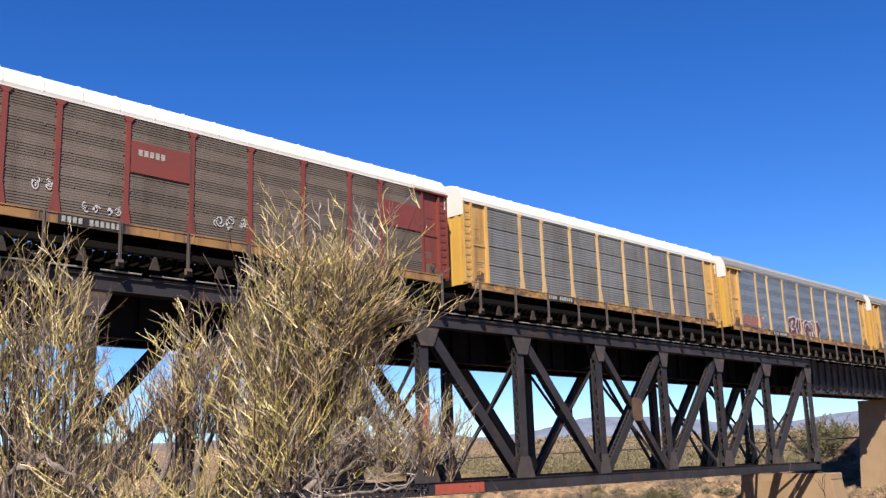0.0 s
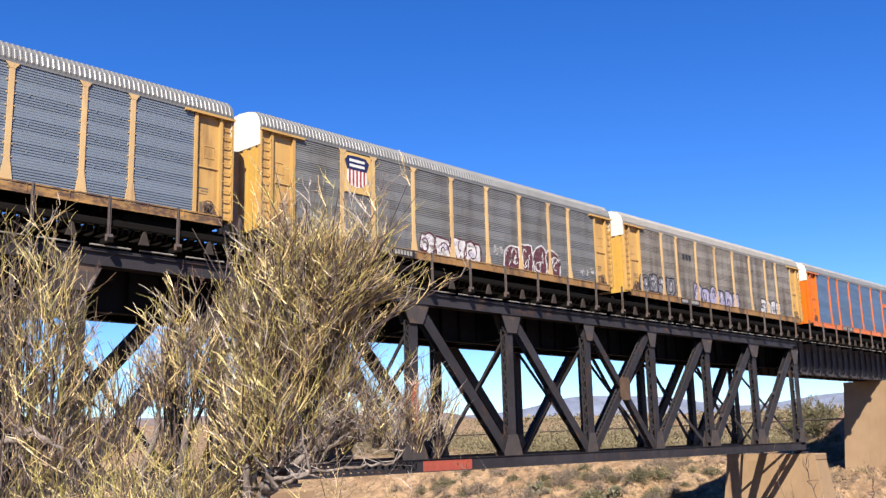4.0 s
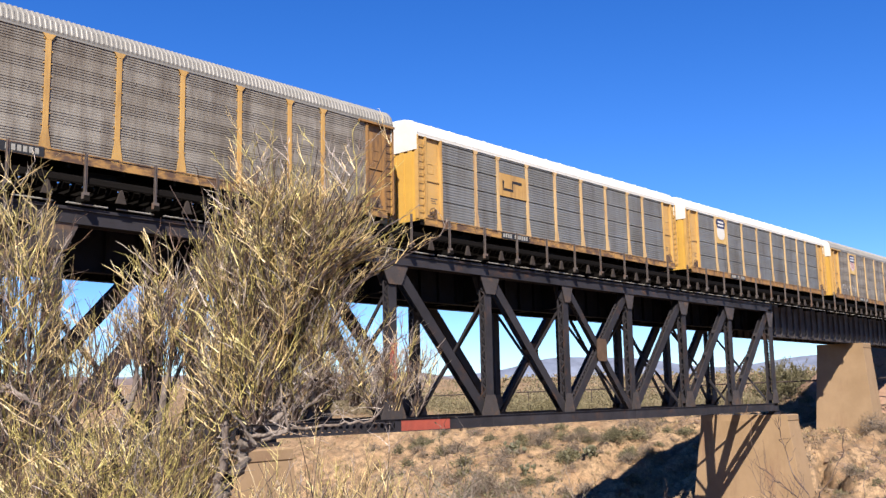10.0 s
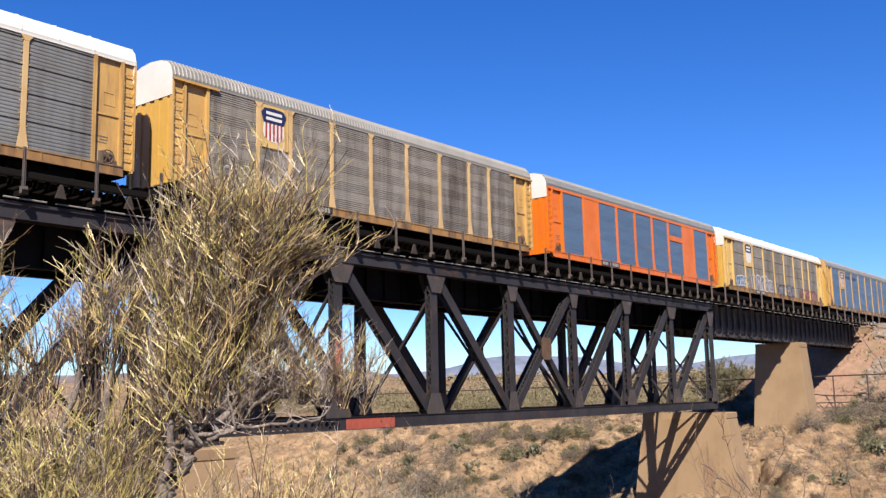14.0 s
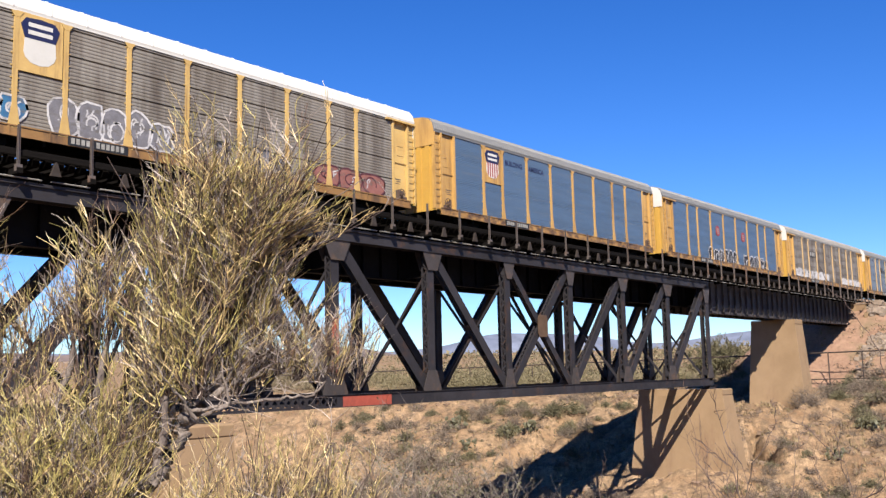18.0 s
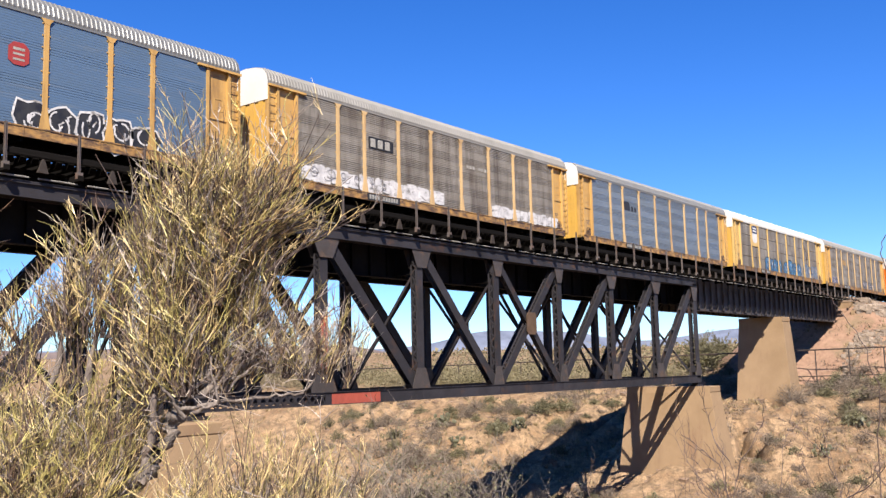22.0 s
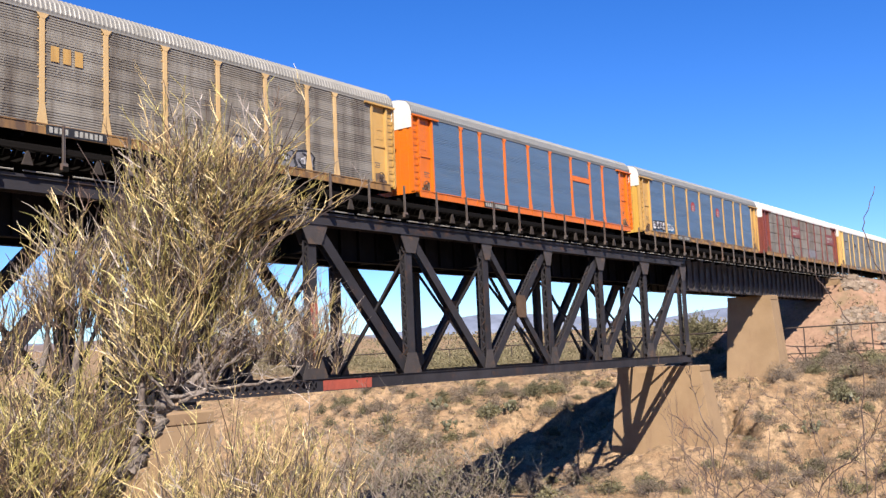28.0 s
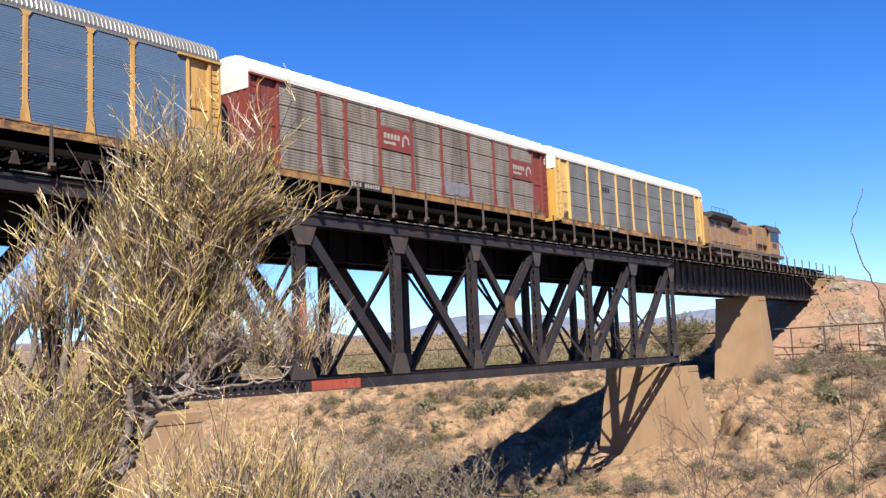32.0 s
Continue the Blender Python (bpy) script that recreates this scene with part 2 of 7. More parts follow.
STREAK = (0.9, 0.9, 0.12)          # grime that runs down
M = {
    "steel": material("bridge_steel", (0.0228, 0.0206, 0.0236), (0.0145, 0.0132, 0.0150), 0.6, 0, 0.8, fine=25, spec=0.22, rust=(0.0537, 0.0284, 0.0177), rust_at=0.64, rust_scale=1.1, spread=0.15),
    "girder": material("girder_steel", (0.0475, 0.0418, 0.0436), (0.0323, 0.0279, 0.0291), 0.6, 0, 0.8, fine=25, spec=0.25, rust=(0.07, 0.04, 0.026), rust_at=0.66, rust_scale=1.1),
    "lacing": material("lacing_steel", (0.0632, 0.0569, 0.0556), (0.0411, 0.0366, 0.036), 0.55, 0, 1.5, fine=30, spread=0.15),
    "gusset": material("gusset_steel", (0.0379, 0.0303, 0.0271), (0.0266, 0.0215, 0.0196), 0.6, 0, 1.2, rust=(0.0758, 0.0442, 0.0253), rust_at=0.6, spread=0.12),
    "bronze": material("primer_brown_gusset", (0.0758, 0.0435, 0.0208), (0.0569, 0.0313, 0.0156), 0.6, 0, 2),
    "primer": material("red_primer", (0.2527, 0.0506, 0.0278), (0.2123, 0.0404, 0.0253), 0.6, 0, 3, rust=(0.1011, 0.0303, 0.0202), rust_at=0.66),
    # bridge steel again, darkened to stand for the shade under the track
    "deck": material("shaded_deck_steel", (0.0076, 0.0068, 0.0068), (0.0046, 0.004, 0.004), 0.75, 0, 0.8, spec=0.08),
    # creosote black, taken darker still for the shade below the train
    "tie": material("shaded_creosoted_tie", (0.005, 0.004, 0.0036), (0.003, 0.0026, 0.0022), 0.85, 0, 6, (0.4, 4, 4), 60, spread=0.3, spec=0.08),
    "rail": material("rail_steel", (0.0606, 0.0379, 0.0253), (0.0404, 0.0253, 0.0177), 0.5, 0.6, 4),
    "post": material("handrail_post", (0.0774, 0.0644, 0.0597), (0.0515, 0.0386, 0.0333), 0.65, 0, 3, rust=(0.0885, 0.0442, 0.0253), rust_at=0.6),
    "wedge": material("bracket_steel", (0.0326, 0.0260, 0.0226), (0.0217, 0.0165, 0.0137), 0.7, 0, 3, spec=0.2),
    # pale colour of the made-up glints on the chord edge
    "pipe": material("chord_edge_glint", (0.2350, 0.2256, 0.2068), (0.0941, 0.0846, 0.0752), 0.6, 0, 1.2),
    "concrete": material("weathered_concrete", (0.2106, 0.1374, 0.0746), (0.1718, 0.1108, 0.0596), 0.9, 0, 0.35, fine=18, fine_amount=0.12, rust=(0.1365, 0.0758, 0.043), rust_at=0.62, rust_scale=0.5, rust_stretch=(1, 1, 0.25)),
    "galv_blue": material("blue_grey_galvanised", (0.1452, 0.1701, 0.2009), (0.1170, 0.1408, 0.1698), 0.5, 0.3, 0.5, (0.5, 1, 1.6), 60, 0.12, 0.08, spread=0.06),
    "galv_new": material("slate_blue_panel", (0.0728, 0.1182, 0.1878), (0.0605, 0.0996, 0.1602), 0.5, 0.25, 0.5, (0.35, 1, 3.0), 60, 0.12, 0.05, spread=0.05, rust=(0.1162, 0.1365, 0.1618), rust_at=0.66, rust_soft=0.1, rust_stretch=(0.2, 1, 2.6)),
    "galv_grey": material("grey_galvanised", (0.1590, 0.1590, 0.1544), (0.1222, 0.1222, 0.1170), 0.55, 0.3, 0.5, (0.5, 1, 1.8), 60, 0.15, 0.08, rust=(0.062, 0.046, 0.034), rust_at=0.66, rust_soft=0.2, rust_stretch=STREAK, spread=0.06),
    "galv_dirty": material("grimy_galvanised", (0.2009, 0.1819, 0.1568), (0.1411, 0.1237, 0.1047), 0.65, 0.15, 0.5, (0.6, 1, 1.2), 60, 0.18, 0.08, rust=(0.062, 0.046, 0.034), rust_at=0.57, rust_soft=0.14, rust_stretch=STREAK, spread=0.08),
    "galv_brown": material("brown_grimy_galvanised", (0.1051, 0.0824, 0.0657), (0.0763, 0.0592, 0.047), 0.7, 0.1, 0.5, (0.6, 1, 1.2), 60, 0.2, 0.08, rust=(0.062, 0.046, 0.034), rust_at=0.58, rust_soft=0.14, rust_stretch=STREAK, spread=0.08),
    "yellow": material("yellow_paint", (0.3622, 0.2178, 0.0690), (0.3097, 0.1793, 0.0529), 0.5, 0, 0.9, fine=30, fine_amount=0.1, bump=0.05, rust=(0.126, 0.066, 0.025), rust_at=0.62, rust_soft=0.12, rust_stretch=STREAK, spread=0.06),
    "post_yellow": material("sun_faded_yellow_post", (0.3850, 0.2620, 0.1270), (0.3350, 0.2200, 0.1000), 0.6, 0, 0.9, fine=30, fine_amount=0.12, bump=0.05, rust=(0.16, 0.09, 0.045), rust_at=0.62, rust_soft=0.1, rust_stretch=STREAK, spread=0.06),
    "sill_yellow": material("rusty_yellow_sill", (0.2891, 0.1613, 0.0473), (0.2224, 0.1168, 0.0362), 0.6, 0, 1.2, fine=30, fine_amount=0.2, bump=0.1, rust=(0.0657, 0.0354, 0.0202), rust_at=0.5, rust_soft=0.08, rust_scale=3.2, rust_stretch=(0.5, 1, 1)),
    "gear_rust": material("rusty_brake_gear", (0.0750, 0.0440, 0.0290), (0.0420, 0.0240, 0.0170), 0.8, 0, 3, rust=(0.2, 0.12, 0.05), rust_at=0.62),
    "loco_dust": material("dusty_brown_steel", (0.0859, 0.0632, 0.0455), (0.0556, 0.0404, 0.0303), 0.8, 0, 1.5),
    # yellow of the end doors, brightened to stand for sun on the car ends
    "yellow_bright": material("sunlit_yellow_paint", (0.374, 0.2224, 0.0455), (0.3336, 0.1921, 0.0379), 0.45, 0, 0.9, fine=30, fine_amount=0.08, bump=0.04),
    "yellow_pale": material("faded_yellow_paint", (0.4063, 0.2730, 0.0956), (0.3409, 0.2186, 0.0737), 0.6, 0, 0.9, fine=30, fine_amount=0.12, bump=0.05, rust=(0.1415, 0.0758, 0.0354), rust_at=0.64, rust_stretch=STREAK, spread=0.06),
    "yellow_dull": material("dirty_yellow_paint", (0.2224, 0.1188, 0.0379), (0.1668, 0.0834, 0.0253), 0.65, 0, 0.9, fine=30, fine_amount=0.15, bump=0.05, rust=(0.0606, 0.0329, 0.0192), rust_at=0.56, rust_stretch=STREAK, spread=0.06),
    "orange": material("orange_paint", (0.4415, 0.1031, 0.0055), (0.3849, 0.0850, 0.0045), 0.42, 0, 0.8, fine=30, fine_amount=0.06, bump=0.04, rust=(0.2022, 0.0506, 0.0101), rust_at=0.72, spread=0.04),
    "maroon": material("oxide_red_paint", (0.1328, 0.0272, 0.0182), (0.1011, 0.0212, 0.0151), 0.55, 0, 0.9, fine=30, fine_amount=0.12, bump=0.05, rust=(0.0506, 0.0202, 0.0152), rust_at=0.64, rust_stretch=STREAK, spread=0.06),
    "white": material("white_paint", (0.4549, 0.4423, 0.417), (0.3917, 0.3791, 0.3538), 0.5, 0, 0.7, fine=30, fine_amount=0.06, bump=0.04),
    "galv_roof": material("galvanised_roof", (0.1424, 0.1424, 0.1406), (0.1156, 0.1156, 0.1138), 0.5, 0.25, 0.7, fine=30, fine_amount=0.1, bump=0.04),
    "dull_roof": material("dull_white_roof", (0.1674, 0.1581, 0.1465), (0.1394, 0.1326, 0.1209), 0.6, 0.05, 0.7, fine=30, fine_amount=0.1, bump=0.04),
    # underframe black, made deeper to stand for shade beneath the cars
    "soot": material("shaded_underframe_black", (0.005, 0.0046, 0.004), (0.0081, 0.0066, 0.0056), 0.85, 0, 2, spec=0.08),
    "wheel": material("wheel_steel", (0.0354, 0.0253, 0.0202), (0.0202, 0.0152, 0.0126), 0.5, 0.5, 4),
    "black": material("black_paint", (0.0061, 0.0061, 0.007), (0.0101, 0.0101, 0.0111), 0.6, 0, 3),
    "lettering": material("white_lettering", (0.2527, 0.2426, 0.2224), (0.1516, 0.1415, 0.1264), 0.7, 0, 8),
    "navy": material("navy_paint", (0.0081, 0.0111, 0.0506), (0.0061, 0.009, 0.0404), 0.5, 0, 4),
    "red": material("red_paint", (0.2274, 0.0243, 0.0202), (0.1911, 0.0243, 0.0202), 0.5, 0, 4),
    "spray_white": material("white_spray", (0.4550, 0.4397, 0.4397), (0.2653, 0.2577, 0.2653), 0.7, 0, 2.5, fine=20, fine_amount=0.2, rust=(0.085, 0.075, 0.064), rust_at=0.59, rust_soft=0.07, rust_scale=1.9, rust_stretch=(0.8, 1, 2.2)),
    "spray_grey": material("silver_spray", (0.1446, 0.1381, 0.1511), (0.0920, 0.0887, 0.0985), 0.6, 0, 2.5, rust=(0.085, 0.075, 0.064), rust_at=0.59, rust_soft=0.07, rust_scale=1.9, rust_stretch=(0.8, 1, 2.2)),
    "spray_black": material("black_spray", (0.0061, 0.0061, 0.009), (0.0152, 0.0152, 0.0177), 0.6, 0, 3),
    "spray_wine": material("wine_spray", (0.0657, 0.0126, 0.0202), (0.0455, 0.009, 0.0152), 0.7, 0, 2.5, rust=(0.085, 0.075, 0.064), rust_at=0.59, rust_soft=0.07, rust_scale=1.9, rust_stretch=(0.8, 1, 2.2)),
    "spray_pink": material("faded_red_spray", (0.2022, 0.0809, 0.0657), (0.1516, 0.0556, 0.0455), 0.7, 0, 2.5, rust=(0.085, 0.075, 0.064), rust_at=0.59, rust_soft=0.07, rust_scale=1.9, rust_stretch=(0.8, 1, 2.2)),
    "spray_blue": material("blue_spray", (0.0304, 0.1264, 0.2274), (0.0182, 0.0633, 0.1516), 0.6, 0, 2.5, rust=(0.085, 0.075, 0.064), rust_at=0.59, rust_soft=0.07, rust_scale=1.9, rust_stretch=(0.8, 1, 2.2)),
    "spray_lilac": material("lilac_spray", (0.2365, 0.2168, 0.3285), (0.1840, 0.1775, 0.2497), 0.7, 0, 2.5, rust=(0.085, 0.075, 0.064), rust_at=0.59, rust_soft=0.07, rust_scale=1.9, rust_stretch=(0.8, 1, 2.2)),
    "loco_yellow": material("locomotive_yellow", (0.2123, 0.1264, 0.0606), (0.1618, 0.096, 0.0455), 0.5, 0, 1.2, rust=(0.1112, 0.0606, 0.0303), rust_at=0.62, rust_stretch=STREAK),
    "loco_grey": material("locomotive_grey", (0.043, 0.0364, 0.0303), (0.0278, 0.0238, 0.0202), 0.6, 0, 1.5),
    "bark": material("grey_bark", (0.176, 0.144, 0.124), (0.068, 0.0496, 0.0416), 0.9, 0, 14, (1, 1, 0.3), 90, 0.4, 0.7),
    "twig": material("pale_dead_twig", (0.31, 0.265, 0.235), (0.2, 0.16, 0.14), 0.7, 0, 6, fine=60, island=0.4),
    "stem": material("yellow_green_stem", (0.3288, 0.2738, 0.0949), (0.2356, 0.1955, 0.0664), 0.5, 0, 5, fine=70, bump=0, island=0.65),
    "stem_tan": material("tan_stem", (0.4665, 0.3520, 0.1763), (0.3363, 0.2469, 0.1146), 0.5, 0, 5, fine=70, bump=0, island=0.65),
    "stem_brown": material("brown_stem", (0.12, 0.073, 0.047), (0.07, 0.042, 0.029), 0.6, 0, 5, fine=70, bump=0, island=0.65),
    "bark_dark": material("dark_woody_stem", (0.0506, 0.0314, 0.0242), (0.0303, 0.0187, 0.0152), 0.8, 0, 5, fine=70, bump=0),
    "mesquite": material("grey_mesquite_twig", (0.1819, 0.1466, 0.1162), (0.1213, 0.096, 0.0758), 0.8, 0, 3, bump=0),
    "branch": material("dark_red_twig", (0.0506, 0.0303, 0.0253), (0.0809, 0.0556, 0.0455), 0.7, 0, 9, fine=70, bump=0),
    "shrub_olive": material("olive_shrub_leaf", (0.105, 0.092, 0.044), (0.07, 0.062, 0.03), 0.7, 0, 3, spread=0.25, bump=0, island=0.45),
    "shrub_grey": material("grey_brown_shrub", (0.14, 0.107, 0.078), (0.095, 0.07, 0.052), 0.8, 0, 3, spread=0.2, bump=0, island=0.5),
    "shrub_tan": material("dry_grass_tuft", (0.24, 0.18, 0.092), (0.17, 0.12, 0.06), 0.8, 0, 3, spread=0.2, bump=0, island=0.4),
    "far_brush": material("distant_scrub", (0.135, 0.115, 0.066), (0.1, 0.09, 0.05), 0.8, 0, 0.05, fine=0.8, fine_amount=0.25, bump=0, rust=(0.16, 0.125, 0.085), rust_at=0.54, rust_scale=0.06, spec=0.1, island=0.25),
    "cactus": material("prickly_pear", (0.0708, 0.0682, 0.0379), (0.096, 0.0885, 0.0506), 0.6, 0, 5, spread=0.15),
    "rock": material("bank_rock", (0.19, 0.127, 0.082), (0.13, 0.083, 0.053), 0.9, 0, 2, fine=25, bump=0.5, island=0.35),
    "pale_rock": material("pale_broken_rock", (0.215, 0.168, 0.13), (0.15, 0.11, 0.08), 0.9, 0, 1.5, fine=12, bump=0.4, island=0.3),
    "fence": material("rusty_pipe", (0.0354, 0.0213, 0.0152), (0.0227, 0.0152, 0.0126), 0.7, 0, 2),
    # distance haze is mixed into the range's base colour
    "mountain": material("haze_tinted_mountain", (0.1418, 0.1590, 0.2092), (0.1168, 0.1353, 0.1865), 1.0, 0, 0.004, fine=0.012, fine_amount=0.3, bump=0, spec=0.0),
    "foothill": material("far_foothill", (0.1564, 0.1208, 0.1114), (0.1185, 0.0971, 0.0948), 1.0, 0, 0.006, fine=0.05, fine_amount=0.2, bump=0, spec=0.0),
    "window": material("dark_glass", (0.005, 0.0056, 0.0061), None, 0.08, 0, 2, fine_amount=0.0, bump=0),
}


def ground_material():
    """Tan desert soil: pale sand, pinkish fill and grey-brown litter in patches."""
    m = material("desert_soil", (0.298, 0.204, 0.124), (0.182, 0.112, 0.064), 0.95, 0, 0.3, fine=8, fine_amount=0.55, bump=1.0, depth=0.12,
                 rust=(0.12, 0.084, 0.054), rust_at=0.53, rust_soft=0.1, rust_scale=1.3, ground_space=True, spec=0.05)
    return m


M["soil"] = ground_material()
M["fill"] = material("pinkish_fill", (0.2147, 0.1326, 0.0921), (0.1706, 0.1036, 0.0697), 0.95, 0, 0.25, fine=2.2, fine_amount=0.25, bump=0.5,
                     rust=(0.1365, 0.1011, 0.0606), rust_at=0.6, rust_scale=0.35, ground_space=True, spec=0.2)


# ---- the land ----
YT, WT, YC = 31.6, 5.1, 34.15           # near truss, truss spacing, middle of the track
XP, PANEL = 38.74, 7.03                 # panel point 0 and panel length
RAIL = 7.75


def ease(a, b, x):
    t = min(max((x - a) / (b - a), 0.0), 1.0)
    return t * t * (3 - 2 * t)


def lump(x, y, s, seed=0.0):
    return noise.noise(Vector((x * s + seed, y * s - seed, seed * 0.37)))


def land(x, y):
    """Height of the desert floor and the wash, without the railway fill."""
    w = x + 4.0 * lump(x, y, 0.02, 3.1) - 0.10 * max(y - 40, 0) * ease(40, 120, y) + 0.05 * max(0, 20 - y)
    z = -1.62 - 2.6 * ease(2.5, 14, w) - 6.8 * ease(11, 40, w)
    z += 7.9 * ease(63, 99, w) + 0.9 * ease(97, 112, w)
    far = math.hypot(x, y)
    z += 3.0 * ease(115, 320, w) + 0.021 * max(0, min(far, 2200) - 230)
    z += 0.9 * lump(x, y, 0.06, 1.0) * ease(6, 30, far) + 0.35 * lump(x, y, 0.22, 5.0) * ease(4, 20, far)
    z += 1.7 * math.exp(-((x - 74) / 9) ** 2 - ((y - 34.5) / 9) ** 2)      # earth heaped about the pier
    bank = ease(60, 72, w) * (1 - ease(96, 106, w))
    if bank > 0:                                     # gullies cut into the far bank
        z -= bank * 1.0 * max(0.0, lump(x * 0.25, y, 0.33, 9.0)) * 2.0
        z += bank * (0.25 * lump(x, y, 0.5, 2.0) - 0.45 * abs(lump(x, y, 0.55, 6.0)) - 0.3 * abs(lump(x, y, 1.3, 4.0)))
        z -= bank * 4.5 * max(0.0, 0.17 - abs(lump(x * 0.6, y, 0.16, 12.0))) * (1 + lump(x, y, 0.5, 3.0))
    d = abs(0.93 * (y - 30.4) - 0.37 * (x - 80) + 0.5 * lump(x, y, 0.5, 8.0))      # a raw erosion crack beside the pier
    z -= 2.6 * ease(77.5, 79, x) * (1 - ease(87, 89, x)) * max(0.0, 1 - d / (0.75 + 0.5 * lump(x, y, 0.8, 4.0)))
    d = abs(0.8 * (y - 29.0) - 0.6 * (x - 79))
    z -= 1.6 * ease(77, 78, x) * (1 - ease(82, 83.5, x)) * max(0.0, 1 - d / 0.7)
    return z


def fill(x, y):
    """Height of the railway fill behind the abutment."""
    dx, dy = max(0.0, 121.0 - x), max(0.0, abs(y - YC) - 4.2)
    d = math.hypot(dx * 1.3, dy)
    return 7.15 - d / 1.4 + 0.5 * lump(x, y, 0.3, 7.0) * min(1, d / 2)


def ground_z(x, y):
    return max(land(x, y), fill(x, y))


def spaced(lo, a, b, hi, fine_step, coarse):
    s, v, step = [], a, fine_step
    while v < b:
        s.append(v)
        v += fine_step
    step = fine_step
    while v < hi:
        s.append(v)
        step *= coarse
        v += step
    s.append(hi)
    v, step = a, fine_step
    while v > lo:
        step *= coarse
        v -= step
        s.insert(0, max(v, lo))
    return s


def sheet(name, fn, xs, ys, mat):
    nx, ny = len(xs), len(ys)
    s = Shape()
    s.v = [(x, y, fn(x, y)) for y in ys for x in xs]
    s.f = [(j * nx + i, j * nx + i + 1, (j + 1) * nx + i + 1, (j + 1) * nx + i) for j in range(ny - 1) for i in range(nx - 1)]
    return part(name, s, mat, smooth=True)


tagged(sheet("ground", land, spaced(-4000, -6, 130, 4500, 0.42, 1.12), spaced(-3500, -8, 95, 4500, 0.42, 1.12), M["soil"]),
       "tan desert ground with a deep sandy wash under the bridge", "ground", kind="structure")
bank_xs = [104 + 0.9 * i for i in range(60)] + [158 * 1.08 ** k for k in range(20)]
bank_ys = [YC - 20 + 0.8 * i for i in range(51)]
tagged(sheet("railway_embankment", lambda x, y: max(fill(x, y), land(x, y) - 0.6), bank_xs, bank_ys, M["fill"]),
       "pinkish earth fill carrying the track behind the abutment", "embankment", kind="structure")


def ridge(name, dist, a0, a1, height, seed, mat, label):
    s, n = Shape(), 260
    for i in range(n + 1):
        a = radians(a0 + (a1 - a0) * i / n)
        h = height(a0 + (a1 - a0) * i / n)
        h *= 1 + 0.13 * noise.fractal(Vector((i * 0.05, seed, 0)), 1.0, 2.0, 5)
        for d, k in ((-500, -0.05), (-250, 0.35 + 0.2 * noise.noise(Vector((i * 0.2, seed, 4)))), (0, 1.0), (250, 0.4), (380, -0.1)):
            r = dist + d + 60 * noise.noise(Vector((i * 0.13, seed, d)))
            s.v.append((r * math.cos(a), r * math.sin(a), h * k))
    for i in range(n):
        for k in range(4):
            b = i * 5 + k
            s.f.append((b, b + 1, b + 6, b + 5))
    tagged(part(name, s, mat, smooth=True), label, "mountain", kind="structure")


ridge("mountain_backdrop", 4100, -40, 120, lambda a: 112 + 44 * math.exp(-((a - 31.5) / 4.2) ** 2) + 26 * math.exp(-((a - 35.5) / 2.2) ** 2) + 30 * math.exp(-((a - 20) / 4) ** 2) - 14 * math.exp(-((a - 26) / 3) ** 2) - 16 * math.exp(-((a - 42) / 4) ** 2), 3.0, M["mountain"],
      "mountain range on the horizon, coloured blue to stand for haze")
ridge("foothill_backdrop", 3300, 37.5, 120, lambda a: 30 + 62 * ease(37.5, 44, a), 8.0, M["foothill"], "brown desert foothills before the range")


# ---- piers and abutment ----
def pier(x0, x1, y0, y1, top, bottom, lean_x, lean_y, label):
    """A solid shaft whose sides lean in by lean_x and lean_y for each metre of height, under a plain bearing course."""
    base = new("bridge_pier")
    base.location = ((x0 + x1) / 2, (y0 + y1) / 2, bottom)
    tagged(base, label, "pier", "bridge piers")
    hx, hy, h = (x1 - x0) / 2, (y1 - y0) / 2, top - bottom
    shaft, lifts, c = Shape(), 7, 0.02
    for r in range(lifts + 1):
        z = (h - 0.5) * r / lifts
        gx, gy = hx + (h - 0.5 - z) * lean_x, hy + (h - 0.5 - z) * lean_y
        shaft.v += [(-gx + c, -gy, z), (gx - c, -gy, z), (gx, -gy + c, z), (gx, gy - c, z), (gx - c, gy, z), (-gx + c, gy, z), (-gx, gy - c, z), (-gx, -gy + c, z)]
    for r in range(lifts):
        for i in range(8):
            shaft.f.append((r * 8 + i, r * 8 + (i + 1) % 8, r * 8 + 8 + (i + 1) % 8, r * 8 + 8 + i))
    shaft.f.append(tuple(range(lifts * 8, lifts * 8 + 8)))
    part("shaft", shaft, M["concrete"], base)
    part("cap", Shape().block(-hx + 0.004, hx - 0.004, -hy + 0.004, hy - 0.004, h - 0.5, h, 0.06), M["concrete"], base)
    return base


pier(73.35, 75.4, 30.25, 37.5, -1.75, -13.5, 0.04, 0.14, "tan battered concrete pier under the end of the truss")
pier(22.3, 24.9, 30.25, 37.5, -1.78, -13.5, 0.04, 0.14, "tan battered concrete pier between two truss spans")
pier(96.6, 98.9, 31.95, 36.4, 4.5, -6.0, 0.03, 0.075, "tall tan concrete pier carrying the plate girders")
abut = new("abutment")
abut.location = (119.5, YC, 0)
tagged(abut, "tan concrete abutment half buried in the earth fill", "abutment", kind="structure")
part("breast_wall", Shape().block(-0.6, 0.9, -2.9, 2.9, -2, 4.45, 0.05), M["concrete"], abut)
part("back_wall", Shape().block(0.45, 0.9, -2.9, 2.9, 4.45, 7.1, 0.03), M["concrete"], abut)
for sy in (-1, 1):
    part("wing_wall", Shape().block(-0.6, 2.0, sy * 3.1 - 0.2, sy * 3.1 + 0.2, 0, 5.9, 0.04), M["concrete"], abut)


